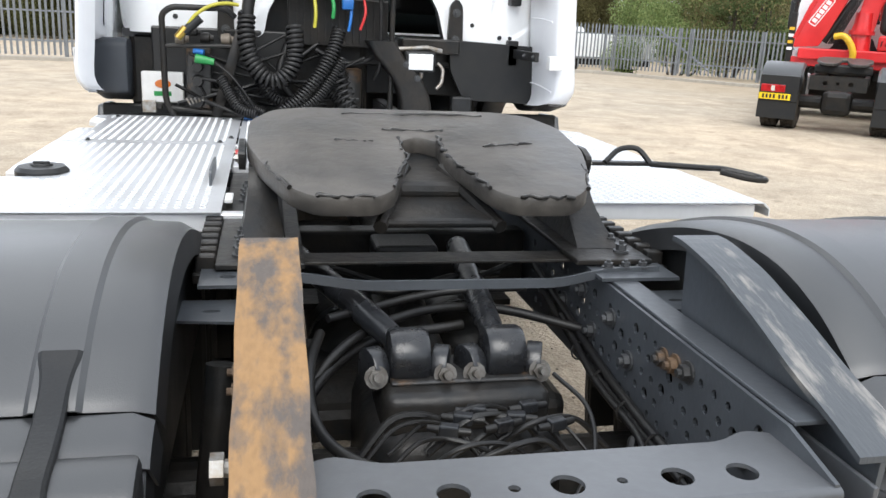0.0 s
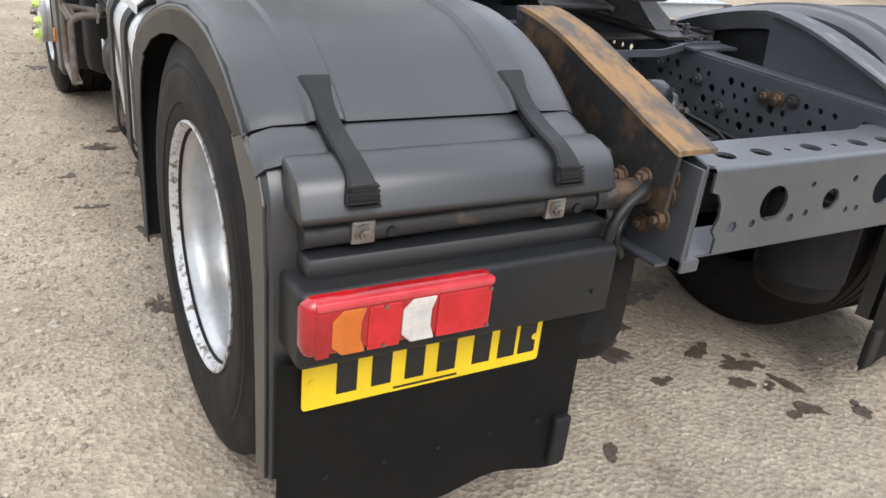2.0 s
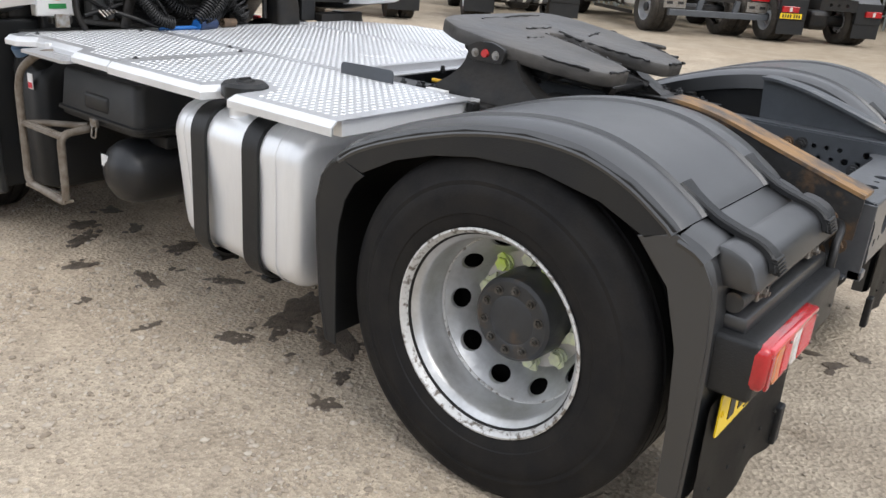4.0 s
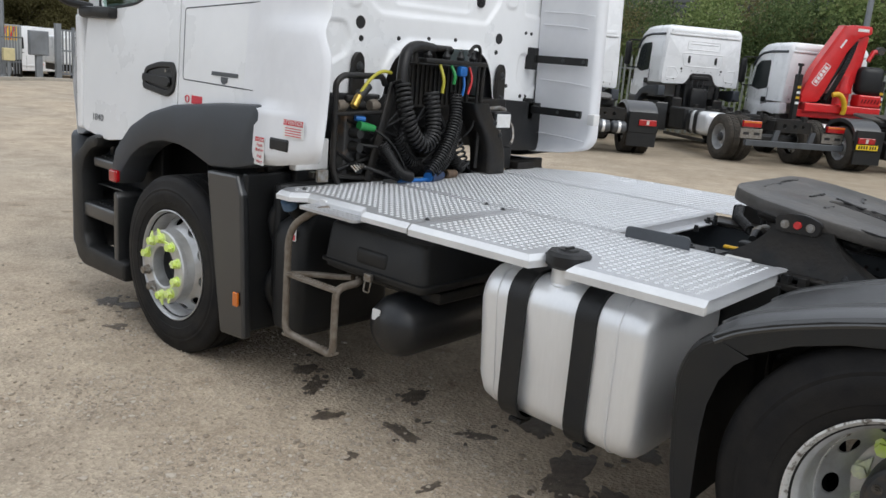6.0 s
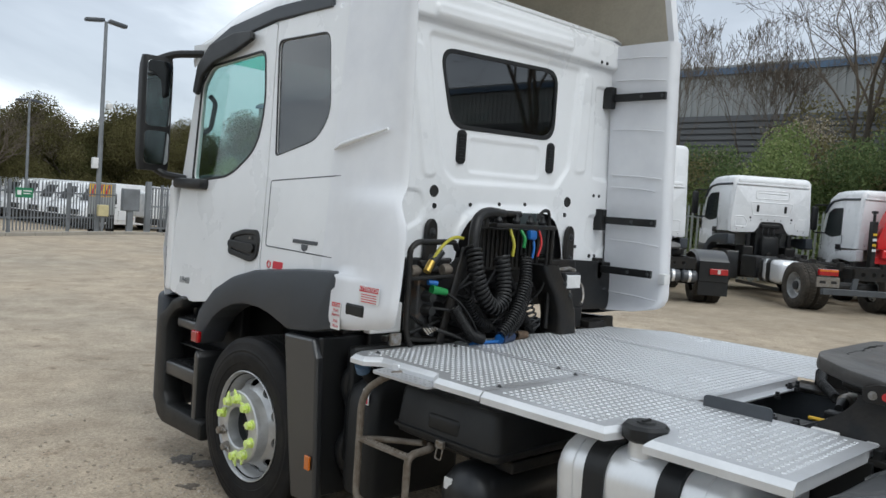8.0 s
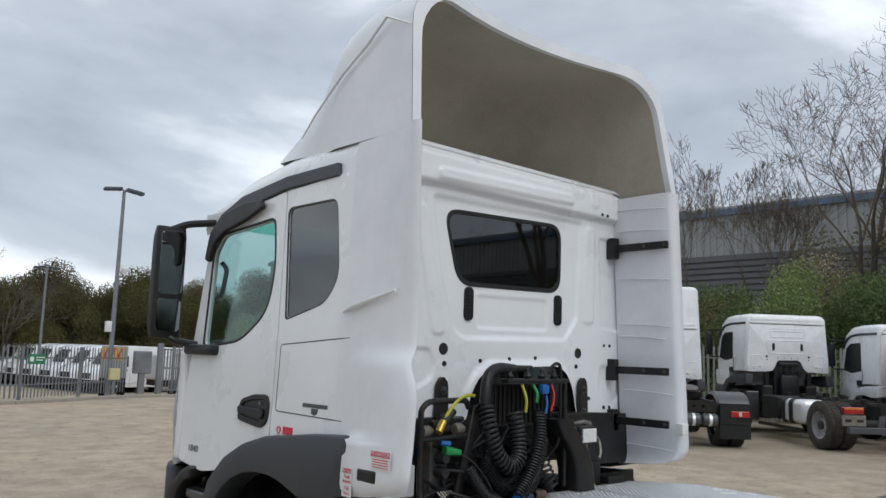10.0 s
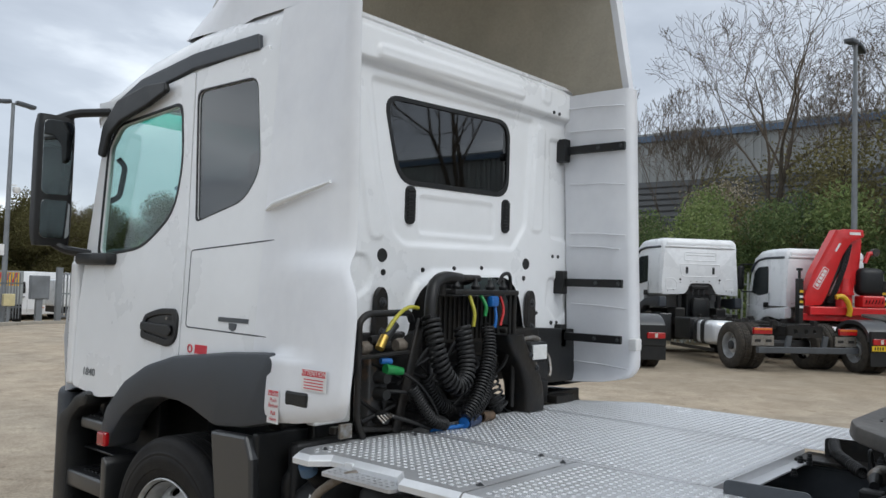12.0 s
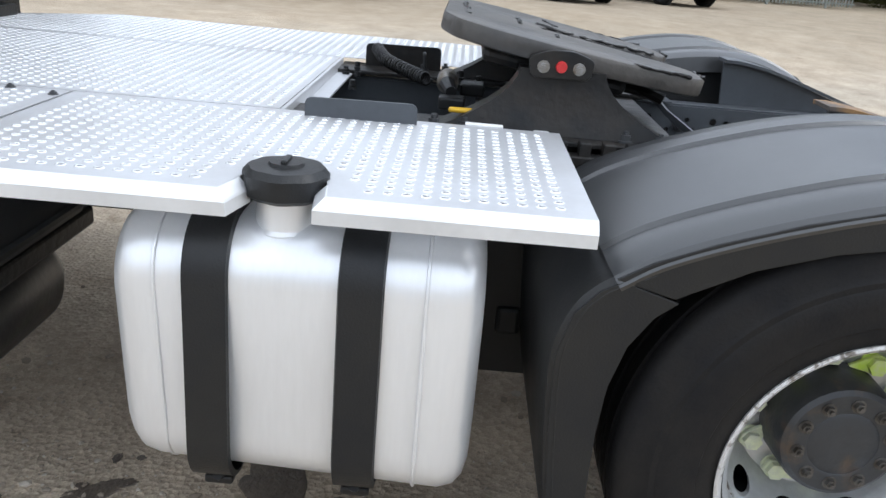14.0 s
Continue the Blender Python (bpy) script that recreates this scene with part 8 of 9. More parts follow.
        mr = part("wing_mirror", box(min(s * 1.30, s * 1.48), max(s * 1.30, s * 1.48), y0 + 1.72, y0 + 1.84, 1.80 + L, 2.46 + L, 0.05, 3), black_plastic, c, "", 40)
        part("mirror_arm", tube(arc_pts([(s * 1.08, y0 + 1.55, 2.50 + L), (s * 1.40, y0 + 1.76, 2.50 + L), (s * 1.40, y0 + 1.78, 2.40 + L)], 0.05), 0.022, 6), black_plastic, mr)
        part("mirror_arm", tube(arc_pts([(s * 1.12, y0 + 1.60, 1.74 + L), (s * 1.38, y0 + 1.76, 1.74 + L), (s * 1.40, y0 + 1.78, 1.84 + L)], 0.05), 0.022, 6), black_plastic, mr)
        zl = L * 0.8
        arch_o = [(y0 + 1.42, 0.78), (y0 + 1.34, 0.98), (y0 + 1.14, 1.16), (y0 + 0.90, 1.26), (y0 + 0.6, 1.32), (y0 - 0.10, 1.36), (y0 - 0.12, 1.08), (y0 + 0.12, 1.04), (y0 + 0.34, 1.06), (y0 + 0.60, 1.10), (y0 + 0.86, 1.08), (y0 + 1.06, 0.98), (y0 + 1.20, 0.78)]
        part("wheel_arch", plate([(s * a, b + zl) for a, b in round_poly(arch_o, 0.03)], (), 0.20, axes((s * 1.21, 0, 0), (0, s, 0), (0, 0, 1)), 0.015), arch_mat, c, "", 40)
        wheel_arc = [(y0 + 0.66 + 0.60 * math.cos(radians(q)), 0.52 + 0.60 * math.sin(radians(q))) for q in (150, 120, 90, 60, 30)]
        part("front_mudguard", arch_sheet([(a, b) for a, b in reversed(wheel_arc)], [(-1.16, -0.03), (-1.17, 0.0), (-0.80, 0.0), (-0.79, -0.03)], -s, 0.01, 3), grey_plastic, c, "", 40)
        part("rear_splash", box(min(s * 0.80, s * 1.16), max(s * 0.80, s * 1.16), y0 - 0.02, y0 + 0.06, 0.35, 1.10, 0.03), grey_plastic, c)
        part("entry_steps", box(min(s * 0.8, s * 1.18), max(s * 0.8, s * 1.18), y0 + 1.28, y0 + 1.86, 0.26, 1.03 + zl, 0.05, 2), grey_plastic, c)
        for zz in (0.40, 0.68):
            # black slabs on the step side paint in the shade of its gaps
            part("step_gap_shade", box(min(s * 1.165, s * 1.185), max(s * 1.165, s * 1.185), y0 + 1.36, y0 + 1.72, zz, zz + 0.16), ink, c)
        small_wheel(root, s * 1.18, y0 + 0.66, -s, 0.50, 0.6, "front_tyre", 0.30)
    part("bumper", box(-1.17, 1.17, y0 + 1.70, y0 + 1.92, 0.28, 1.05 + L, 0.06, 2), grey_plastic, c, "", 40)
    part("engine_cover", box(-0.36, 0.36, y0 + 0.04, y0 + 0.5, 0.80, 1.50 + L, 0.05), black_plastic, c)
    part("hose_bank", box(-0.27, 0.24, y0 - 0.09, y0 - 0.04, 1.52 + L, 1.62 + L, 0.02), hose_rubber, c)
    for k in range(3):
        a = -0.20 + 0.16 * k
        part("looped_hose", tube(spline([(a, y0 - 0.06, 1.56 + L), (a - 0.06, y0 - 0.12, 1.36 + L), (a + 0.02, y0 - 0.15, 1.20 + L), (a + 0.14, y0 - 0.12, 1.26 + L), (a + 0.20, y0 - 0.06, 1.40 + L)], 5), 0.014, 6), hose_rubber, c, "", 60)
    part("air_box", box(-0.26, 0.22, y0 - 0.16, y0 - 0.02, 1.0, 1.30 + L, 0.06, 2), black_plastic, c, "", 40)
    for s in (-1, 1):
        part("cab_mount", box(min(s * 0.45, s * 0.75), max(s * 0.45, s * 0.75), y0 - 0.1, y0 + 0.4, 0.8, 1.02 + L, 0.04), chassis_dark, c)
        part("air_spring", cyl((s * 0.58, y0 + 0.02, 1.02 + L * 0.5), (s * 0.58, y0 + 0.02, 1.36 + L), 0.07, seg=12), hose_rubber, c)
    return c


def plate_on(parent, x, y, z, mat=None):
    p = part("number_plate", box(x - 0.26, x + 0.26, y - 0.006, y, z - 0.055, z + 0.055), mat or plate_yellow, parent)
    for k in (-0.19, -0.13, -0.07, -0.01, 0.08, 0.14, 0.20):
        part("plate_bar", box(x + k - 0.018, x + k + 0.018, y - 0.009, y - 0.006, z - 0.035, z + 0.035), ink, p)


def rail_pair(root, y0, y1):
    for s in (-1, 1):
        part("chassis_rail", box(s * 0.42 - 0.03, s * 0.42 + 0.03, y0, y1, 0.78, 1.0, 0.004), chassis_dark, root)


def yard_tractor(at, label, wheelbase=3.6, tall=0.0, crane=False, tanks=False, number=True):
    root = thing("tractor_unit", label, "lorry", group="lorries parked in the yard")
    y0 = wheelbase - 0.72
    yard_cab(root, y0, 0.0, tall, white_paint if crane else cab_grey)
    rail_pair(root, -0.85, y0 + 0.3)
    part("crossmember", plate(round_poly([(-0.45, 0.76), (0.45, 0.76), (0.45, 1.0), (-0.45, 1.0)], 0.01), [circle2(-0.2, 0.88, 0.04), circle2(0.0, 0.88, 0.03), circle2(0.2, 0.88, 0.04)], 0.02, axes((0, -0.86, 0), (1, 0, 0), (0, 0, 1))), chassis_dark, root)
    part("axle", cyl((-0.9, 0, 0.5), (0.9, 0, 0.5), 0.12, seg=12), chassis_dark, root)
    part("axle_casing", box(-0.25, 0.25, -0.3, 0.3, 0.3, 0.72, 0.1, 2), chassis_dark, root)
    for s in (-1, 1):
        small_wheel(root, s * 1.22, 0, -s, 0.50, 1.6, "drive_tyre", 0.30)
        small_wheel(root, s * 0.88, 0, -s, 0.50, 1.6, "inner_drive_tyre", 0.28)
        prof = [(0.62, 0.45), (0.60, 0.85), (0.45, 1.05), (0.20, 1.15), (-0.10, 1.16), (-0.38, 1.08), (-0.56, 0.92), (-0.60, 0.72)]
        g = part("mudguard", arch_sheet(prof, [(-1.25, -0.08), (-1.26, 0.0), (-1.2, 0.01), (-0.62, 0.01), (-0.58, -0.05)], -s, 0.006, 3), grey_plastic, root, "dark plastic mudguard", 35)
        x0, x1 = sorted((s * 0.60, s * 1.25))
        part("lamp_panel", box(x0, x1, -0.66, -0.58, 0.50, 0.95, 0.01), black_plastic, g)
        part("mud_flap", box(x0, x1, -0.64, -0.62, 0.20, 0.55, 0.003), black_plastic, g)
        l0, l1 = sorted((s * 0.82, s * 1.22))
        part("tail_lamp", box(l0, l1, -0.70, -0.65, 0.66, 0.79, 0.012), lens_red, g, "red tail lamp")
        part("reversing_window", box((l0 + l1) / 2 - 0.03, (l0 + l1) / 2 + 0.03, -0.704, -0.70, 0.68, 0.77), lens_clear, g)
    if number:
        plate_on(root, -0.98, -0.672, 0.585)
    o = round_poly([(x, y) for x, y in half] + [(0.0, 0.655)] + [(-x, y) for x, y in reversed(half)], 0.02, 2)
    part("fifth_wheel", plate(o, (), 0.05, Matrix.Translation((0, 0, 1.16)) @ Matrix.Rotation(radians(8), 4, "X"), 0.01), grease, root, "black fifth wheel")
    part("fifth_wheel_base", box(-0.48, 0.48, 0.35, 0.85, 1.0, 1.16, 0.03), chassis_dark, root)
    if tanks:
        for k, x in enumerate((-0.28, 0.0, 0.28)):
            t = part("air_reservoir", revolve([(-0.17, 0.0), (-0.16, 0.10), (-0.13, 0.13), (0.13, 0.13), (0.16, 0.10), (0.17, 0.0)], (x * 1.25, -0.78, 0.60), "x", 1, 20), chassis_paint, root, "", 40)
            part("reservoir_band", revolve([(-0.03, 0.132), (-0.03, 0.135), (0.03, 0.135), (0.03, 0.132)], (x * 1.25, -0.78, 0.60), "x", 1, 20), alloy, t)
    part("side_tank", box(-1.2, -0.6, 0.9, 1.8, 0.4, 0.95, 0.08, 3), alloy, root, "", 40)
    part("side_box", box(0.6, 1.2, 0.9, 1.8, 0.4, 0.95, 0.08, 3), black_plastic, root, "", 40)
    if crane:
        yc = y0 - 0.62
        up = lambda off: axes((0, yc + off, 0), (1, 0, 0), (0, 0, 1))
        bm = box(-0.95, 1.12, yc - 0.22, yc + 0.24, 1.20, 1.42, 0.03)
        add_box(bm, -1.16, 1.20, yc - 0.10, yc + 0.12, 1.06, 1.24, 0.02)
        b = part("crane", bm, crane_red, root, "red folding loader crane")
        part("crane_column", cyl((0.14, yc + 0.05, 1.40), (0.14, yc + 0.05, 2.14), 0.20, 0.16, 16), crane_red, b, "", 40)
        part("column_collar", cyl((0.14, yc + 0.05, 1.72), (0.14, yc + 0.05, 1.80), 0.24, seg=16), crane_red, b, "", 40)
        boom = [(-1.06, 1.42), (-1.04, 1.72), (-0.83, 2.24), (-0.21, 3.33), (-0.02, 3.38), (0.52, 3.38), (0.54, 3.20), (0.20, 3.06), (-0.04, 2.72), (-0.32, 2.06), (-0.46, 1.72), (-0.60, 1.46)]
        mb = part("main_boom", plate(round_poly(boom, 0.04), (), 0.24, up(-0.16), 0.012), crane_red, b, "", 30)
        part("boom_flange", plate(round_poly([(-1.09, 1.60), (-0.87, 2.25), (-0.24, 3.36), (-0.17, 3.34), (-0.79, 2.22), (-1.02, 1.58)], 0.01), (), 0.27, up(-0.175), 0.004), crane_red, mb)
        sb = part("second_boom", plate(round_poly([(0.50, 3.30), (0.20, 3.20), (0.05, 2.20), (-0.08, 1.72), (0.34, 1.70), (0.44, 2.43), (0.55, 3.12)], 0.04), (), 0.22, up(-0.02), 0.012), crane_red, b, "", 30)
        part("extension_boom", plate(round_poly([(0.46, 3.20), (0.40, 2.0), (0.50, 1.98), (0.60, 3.14)], 0.03), (), 0.16, up(0.02), 0.008), crane_red, sb, "", 30)
        part("boom_ram", tube([(-0.52, yc - 0.02, 1.55), (-0.10, yc - 0.02, 2.35), (0.20, yc - 0.02, 2.90)], [0.075, 0.075, 0.04], 10), chassis_dark, b, "", 40)
        for k in range(5):
            part("boom_pipe", tube(spline([(-0.42 + 0.03 * k, yc - 0.12, 1.52), (-0.18 + 0.03 * k, yc - 0.15, 2.10), (0.02 + 0.03 * k, yc - 0.12, 2.62), (0.12 + 0.03 * k, yc - 0.10, 3.0)], 5), 0.014, 6), hose_rubber, b, "", 60)
        part("boom_hose", tube(spline([(-0.32, yc - 0.30, 1.66), (-0.16, yc - 0.33, 1.68), (-0.02, yc - 0.33, 1.55), (0.06, yc - 0.31, 1.36), (0.05, yc - 0.28, 1.20)], 6), 0.065, 10), yellow_plastic, b, "", 60)
        part("hose_bag", box(0.44, 1.10, yc - 0.22, yc + 0.18, 1.72, 2.42, 0.14, 3), black_plastic, b, "", 40)
        part("valve_block", box(0.46, 1.08, yc - 0.24, yc + 0.12, 1.42, 1.72, 0.04), crane_red, b)
        for k in range(6):
            part("valve_lever", tube([(0.52 + 0.09 * k, yc - 0.26, 1.52), (0.53 + 0.09 * k, yc - 0.30, 1.62)], 0.012, 6), black_plastic, b)
        part("hook_block", tube([(0.60, yc - 0.1, 2.55), (0.70, yc - 0.1, 2.78), (0.98, yc - 0.1, 2.82)], 0.06, 8), crane_red, b, "", 40)
        part("hook_pulley", cyl((0.88, yc - 0.17, 2.82), (0.88, yc - 0.03, 2.82), 0.10, seg=14), rust_dark, b, "", 40)
        for s in (-1, 1):
            st_ = part("stabiliser", box(s * 1.13 - 0.06, s * 1.13 + 0.06, yc - 0.12, yc + 0.06, 0.75, 2.10, 0.012), chassis_dark, b)
            part("stabiliser_rod", cyl((s * 1.13, yc - 0.03, 2.10), (s * 1.13, yc - 0.03, 2.34), 0.035, seg=10), chassis_dark, st_)
            part("stabiliser_cap", cyl((s * 1.13, yc - 0.03, 2.30), (s * 1.13, yc - 0.03, 2.36), 0.075, seg=10), black_plastic, st_)
            for k in range(4):
                part("warning_stripe", box(s * 1.13 - 0.05, s * 1.13 + 0.05, yc - 0.128, yc - 0.121, 1.36 + 0.13 * k, 1.42 + 0.13 * k), yellow_plastic if k % 2 else paper, st_)
        pm = axes((-0.63, yc - 0.163, 2.13), (0.51, 0, 0.86), (-0.86, 0, 0.51))
        part("name_panel", plate(round_rect(-0.30, 0.30, -0.085, 0.085, 0.03), [round_rect(-0.283, 0.283, -0.068, 0.068, 0.025)], 0.004, pm), paper, b, "white outlined maker panel")
        for k in range(5):
            part("panel_bar", box(-0.24 + 0.10 * k, -0.165 + 0.10 * k, -0.045, 0.045, -0.003, 0.002, m=pm), paper, b)
        part("panel_bar", box(0.0, 0.24, 0.0, 0.05, -0.003, 0.002, m=axes((-0.22, yc - 0.163, 2.80), (0.51, 0, 0.86), (-0.86, 0, 0.51))), paper, b)
        part("panel_bar", box(0.14, 0.44, 3.24, 3.31, 0.0, 0.006, m=axes((0, yc - 0.160, 0), (1, 0, 0), (0, 0, 1))), paper, b)
    root.matrix_basis = at
    return root


yard_tractor(at_pose(12.75, 9.33, 46), "white tall-cab tractor unit with air tanks across its frame", tanks=True, tall=0.85)
yard_tractor(at_pose(17.30, 4.28, 41), "white tractor unit with red loader crane folded up", crane=True)
yard_tractor(at_pose(9.55, 11.2, 40), "tractor unit with red loader crane behind its cab", crane=True)

# the bare chassis with double tyres
root = thing("rigid_lorry", "white rigid lorry with bare chassis and double rear tyres", "lorry", group="lorries parked in the yard")
yard_cab(root, 3.60, 0.24)
rail_pair(root, -0.95, 4.0)
part("axle", cyl((-0.9, 0, 0.52), (0.9, 0, 0.52), 0.13, seg=12), chassis_dark, root)
for s in (-1, 1):
    small_wheel(root, s * 1.24, 0, -s, 0.52, 1.6, "drive_tyre", 0.30)
    small_wheel(root, s * 0.90, 0, -s, 0.52, 1.6, "inner_drive_tyre", 0.29)
    lb = part("lamp_board", box(s * 1.0 - 0.26, s * 1.0 + 0.26, -0.98, -0.95, 0.58, 0.80, 0.008), bolt_steel, root)
    for k in (-1, 1):
        part("board_slot", box(s * 1.0 + k * 0.13 - 0.07, s * 1.0 + k * 0.13 + 0.07, -0.985, -0.98, 0.66, 0.72), ink, lb)
    tl = part("tail_lamp", box(s * 1.03 - 0.22, s * 1.03 + 0.22, -1.03, -0.96, 0.83, 0.97, 0.014), lens_red, root, "red tail lamp")
    part("lamp_top", box(s * 1.03 - 0.21, s * 1.03 + 0.21, -1.035, -1.03, 0.92, 0.96), lens_amber, tl)
    part("bar_bracket", plate([(-0.06, 0.42), (0.06, 0.42), (0.13, 0.80), (0.01, 0.80)], (), 0.05, axes((s * 0.44, -0.99, 0), (1, 0, 0), (0, 0, 1))), chassis_paint, root)
part("rear_bar", box(-1.15, 1.25, -1.06, -0.95, 0.43, 0.56, 0.01), chassis_paint, root, "grey rear bar")
part("rear_crossmember", plate(round_poly([(-0.45, 0.76), (0.45, 0.76), (0.45, 1.02), (-0.45, 1.02)], 0.01), [circle2(-0.2, 0.9, 0.05), circle2(0.05, 0.9, 0.05), circle2(0.25, 0.9, 0.04)], 0.02, axes((0, -0.95, 0), (1, 0, 0), (0, 0, 1))), chassis_dark, root)
for y in (-0.6, 0.5, 1.2, 1.9, 2.6):
    part("frame_bracket", box(-0.5, 0.5, y, y + 0.08, 0.98, 1.04, 0.006), chassis_dark, root)
    for s in (-1, 1):
        part("body_mount", box(s * 0.50 - 0.05, s * 0.50 + 0.05, y - 0.03, y + 0.10, 0.92, 1.12, 0.006), chassis_dark, root)
tk = part("fuel_tank", box(-1.18, -0.55, 0.72, 1.78, 0.46, 1.02, 0.13, 4), alloy, root, "bare aluminium tank", 40)
for y in (1.25, 1.60):
    part("tank_strap", box(-1.192, -0.54, y - 0.03, y + 0.03, 0.45, 1.032, 0.12, 3), black_plastic, tk, "", 40)
part("battery_box", box(-1.15, -0.5, 1.95, 2.75, 0.50, 1.04, 0.03), black_plastic, root)
part("side_box", box(0.55, 1.15, 0.9, 2.4, 0.45, 0.95, 0.04), black_plastic, root)
part("side_guard", box(-1.18, -1.14, 0.72, 2.9, 0.30, 0.38, 0.005), chassis_dark, root)
part("gearbox", box(-0.3, 0.3, 2.0, 3.5, 0.5, 1.0, 0.1, 2), chassis_dark, root)
root.matrix_basis = at_pose(15.76, 6.50, 38)

# ---- vans ----
def van(label, paint, at, group, long=6.9, number=True):
    root = thing("panel_van", label, "van", group=group)
    h = 2.62
    prof = [(-long + 0.9, 0.42), (-long + 0.86, 1.0), (-long + 0.92, 2.3), (-long + 1.05, h - 0.04), (-1.6, h), (-0.75, h - 0.08), (-0.35, h - 0.30), (0.18, 1.52), (0.62, 1.28), (0.78, 1.12), (0.86, 0.75), (0.84, 0.40), (0.35, 0.32), (-long + 1.4, 0.32)]
    prof = round_poly(prof, [0.05, 0.05, 0.05, 0.1, 0.15, 0.15, 0.1, 0.06, 0.08, 0.08, 0.1, 0.05, 0.05, 0.05], 3)
    bm = bmesh.new()
    add_plate(bm, prof, (), 1.95, axes((0.975, 0, 0), (0, 1, 0), (0, 0, 1)), 0.05)
    for v in bm.verts:
        if v.co.z > 1.1:
            v.co.x *= 1 - 0.085 * (v.co.z - 1.1)
        if v.co.y > -0.2:
            v.co.x *= 1 - 0.09 * (v.co.y + 0.2)
    body = part("body", bm, paint, root, "", 30)
    bm = bmesh.new()
    ring_faces(bm, [[Vector((w * x, y + 0.03 - 0.12 * x * x, z + 0.012)) for x in (-1, -0.6, 0, 0.6, 1)] for y, z, w in ((0.17, 1.56, 0.885), (-0.08, 1.95, 0.86), (-0.32, 2.29, 0.81))], False)
    part("windscreen", bm, screen_glass if paint is van_paint else ink, body, "dark windscreen", 60)
    for s in (-1, 1):
        dx = lambda z: s * (0.978 * (1 - 0.085 * max(0, z - 1.1)))
        o = [(-1.15, 1.45), (-1.15, 2.05), (-0.62, 2.05), (-0.12, 1.56), (-0.12, 1.45)]
        bm = bmesh.new()
        vs = [bm.verts.new((dx(z) + s * 0.006 - s * 0.09 * max(0, y + 0.2), y, z)) for y, z in round_poly(o, 0.05)]
        bm.faces.new(vs)
        part("side_window", bm, ink, body, "black side window")
        for y0, y1, z0, z1 in ((-long + 1.1, -3.1, 1.50, 2.2), (-2.9, -1.4, 1.50, 2.2)):
            bm = bmesh.new()
            vs = [bm.verts.new((dx(z) + s * 0.004, y, z)) for y, z in round_poly([(y0, z0), (y0, z1), (y1, z1), (y1, z0)], 0.08)]
            bm.faces.new(vs)
            part("side_panel", bm, paint, body)
        for z in (0.62, 1.40):
            part("side_moulding", box(min(dx(z), dx(z) + s * 0.016), max(dx(z), dx(z) + s * 0.016), -long + 1.0, -0.5 if z < 1 else -1.3, z - 0.03, z + 0.03, 0.008), paint, body)
        for y in (-1.25, -2.95):
            part("door_seam", box(min(dx(1.1), dx(1.1) + s * 0.004), max(dx(1.1), dx(1.1) + s * 0.004), y - 0.006, y + 0.006, 0.45, 1.1), ink, body)
        part("door_handle", box(min(dx(1.2), dx(1.2) + s * 0.03), max(dx(1.2), dx(1.2) + s * 0.03), -1.12, -0.94, 1.24, 1.28, 0.01), black_plastic, body)
        for y in (-0.75, -2.2, -3.6):
            part("side_marker", box(min(dx(0.6), dx(0.6) + s * 0.022), max(dx(0.6), dx(0.6) + s * 0.022), y - 0.05, y + 0.05, 0.66, 0.70), lens_amber, body)
        part("wing_mirror", box(min(s * 1.0, s * 1.18), max(s * 1.0, s * 1.18), -0.2, -0.06, 1.42, 1.78, 0.04, 2), black_plastic, body)
        bm = bmesh.new()
        ring_faces(bm, [[Vector((s * a, b, z)) for a, b in ((0.46, 0.87), (0.70, 0.82), (0.89, 0.66), (0.87, 0.56), (0.68, 0.70), (0.46, 0.76))] for z in (0.87, 0.94, 1.06, 1.14)])
        for v in bm.verts:
            v.co.y -= max(0.0, v.co.z - 0.98) * 0.7
            v.co.z += 0.10 * max(0.0, abs(v.co.x) - 0.5)
        part("headlamp", bm, headlamp, body, "", 40)
        for y in (0.0, -4.3):
            small_wheel(body, s * 1.035, y, -s, 0.35, 0.18, "tyre", 0.23)
            part("wheel_opening", plate(circle2(s * y, 0.37, 0.43, 24), (), 0.02, axes((s * 0.979, 0, 0), (0, s, 0), (0, 0, 1))), ink, body)
            rim_pts = [Vector((s * 0.985, y + 0.45 * math.cos(q), 0.37 + 0.45 * math.sin(q))) for q in [math.pi * k / 14 for k in range(15)]]
            part("wheel_arch", tube(rim_pts, 0.03, 6), paint, body, "", 60)
    part("grille", box(-0.46, 0.46, 0.78, 0.86, 0.78, 1.08, 0.04), black_plastic, body)
    for z in (0.84, 0.91, 0.98, 1.04):
        part("grille_bar", box(-0.44, 0.44, 0.855, 0.872, z - 0.012, z + 0.012), black_plastic if paint is white_paint else van_paint, body)
    part("round_emblem", cyl((0, 0.86, 0.93), (0, 0.885, 0.93), 0.10, 0.095, 20), bolt_steel, body)
    part("bumper", box(-0.92, 0.92, 0.55, 0.92, 0.34, 0.74, 0.07, 3), black_plastic if paint is white_paint else paint, body, "", 40)
    part("bumper_intake", box(-0.46, 0.46, 0.915, 0.925, 0.40, 0.50, 0.01), ink, body)
    if number:
        p = part("number_plate", box(-0.26, 0.26, 0.92, 0.928, 0.50, 0.60), plate_white, body)
        for k in (-0.19, -0.13, -0.07, 0.0, 0.09, 0.15, 0.21):
            part("plate_bar", box(k - 0.018, k + 0.018, 0.928, 0.931, 0.52, 0.58), ink, p)
    root.matrix_basis = at
    return root


v1 = van("dark grey long panel van parked by the fence", van_paint, at_pose(19.60, -1.96, 232), "dark vans by the fence")
copy_thing(v1, at_pose(22.45, -5.45, 232))
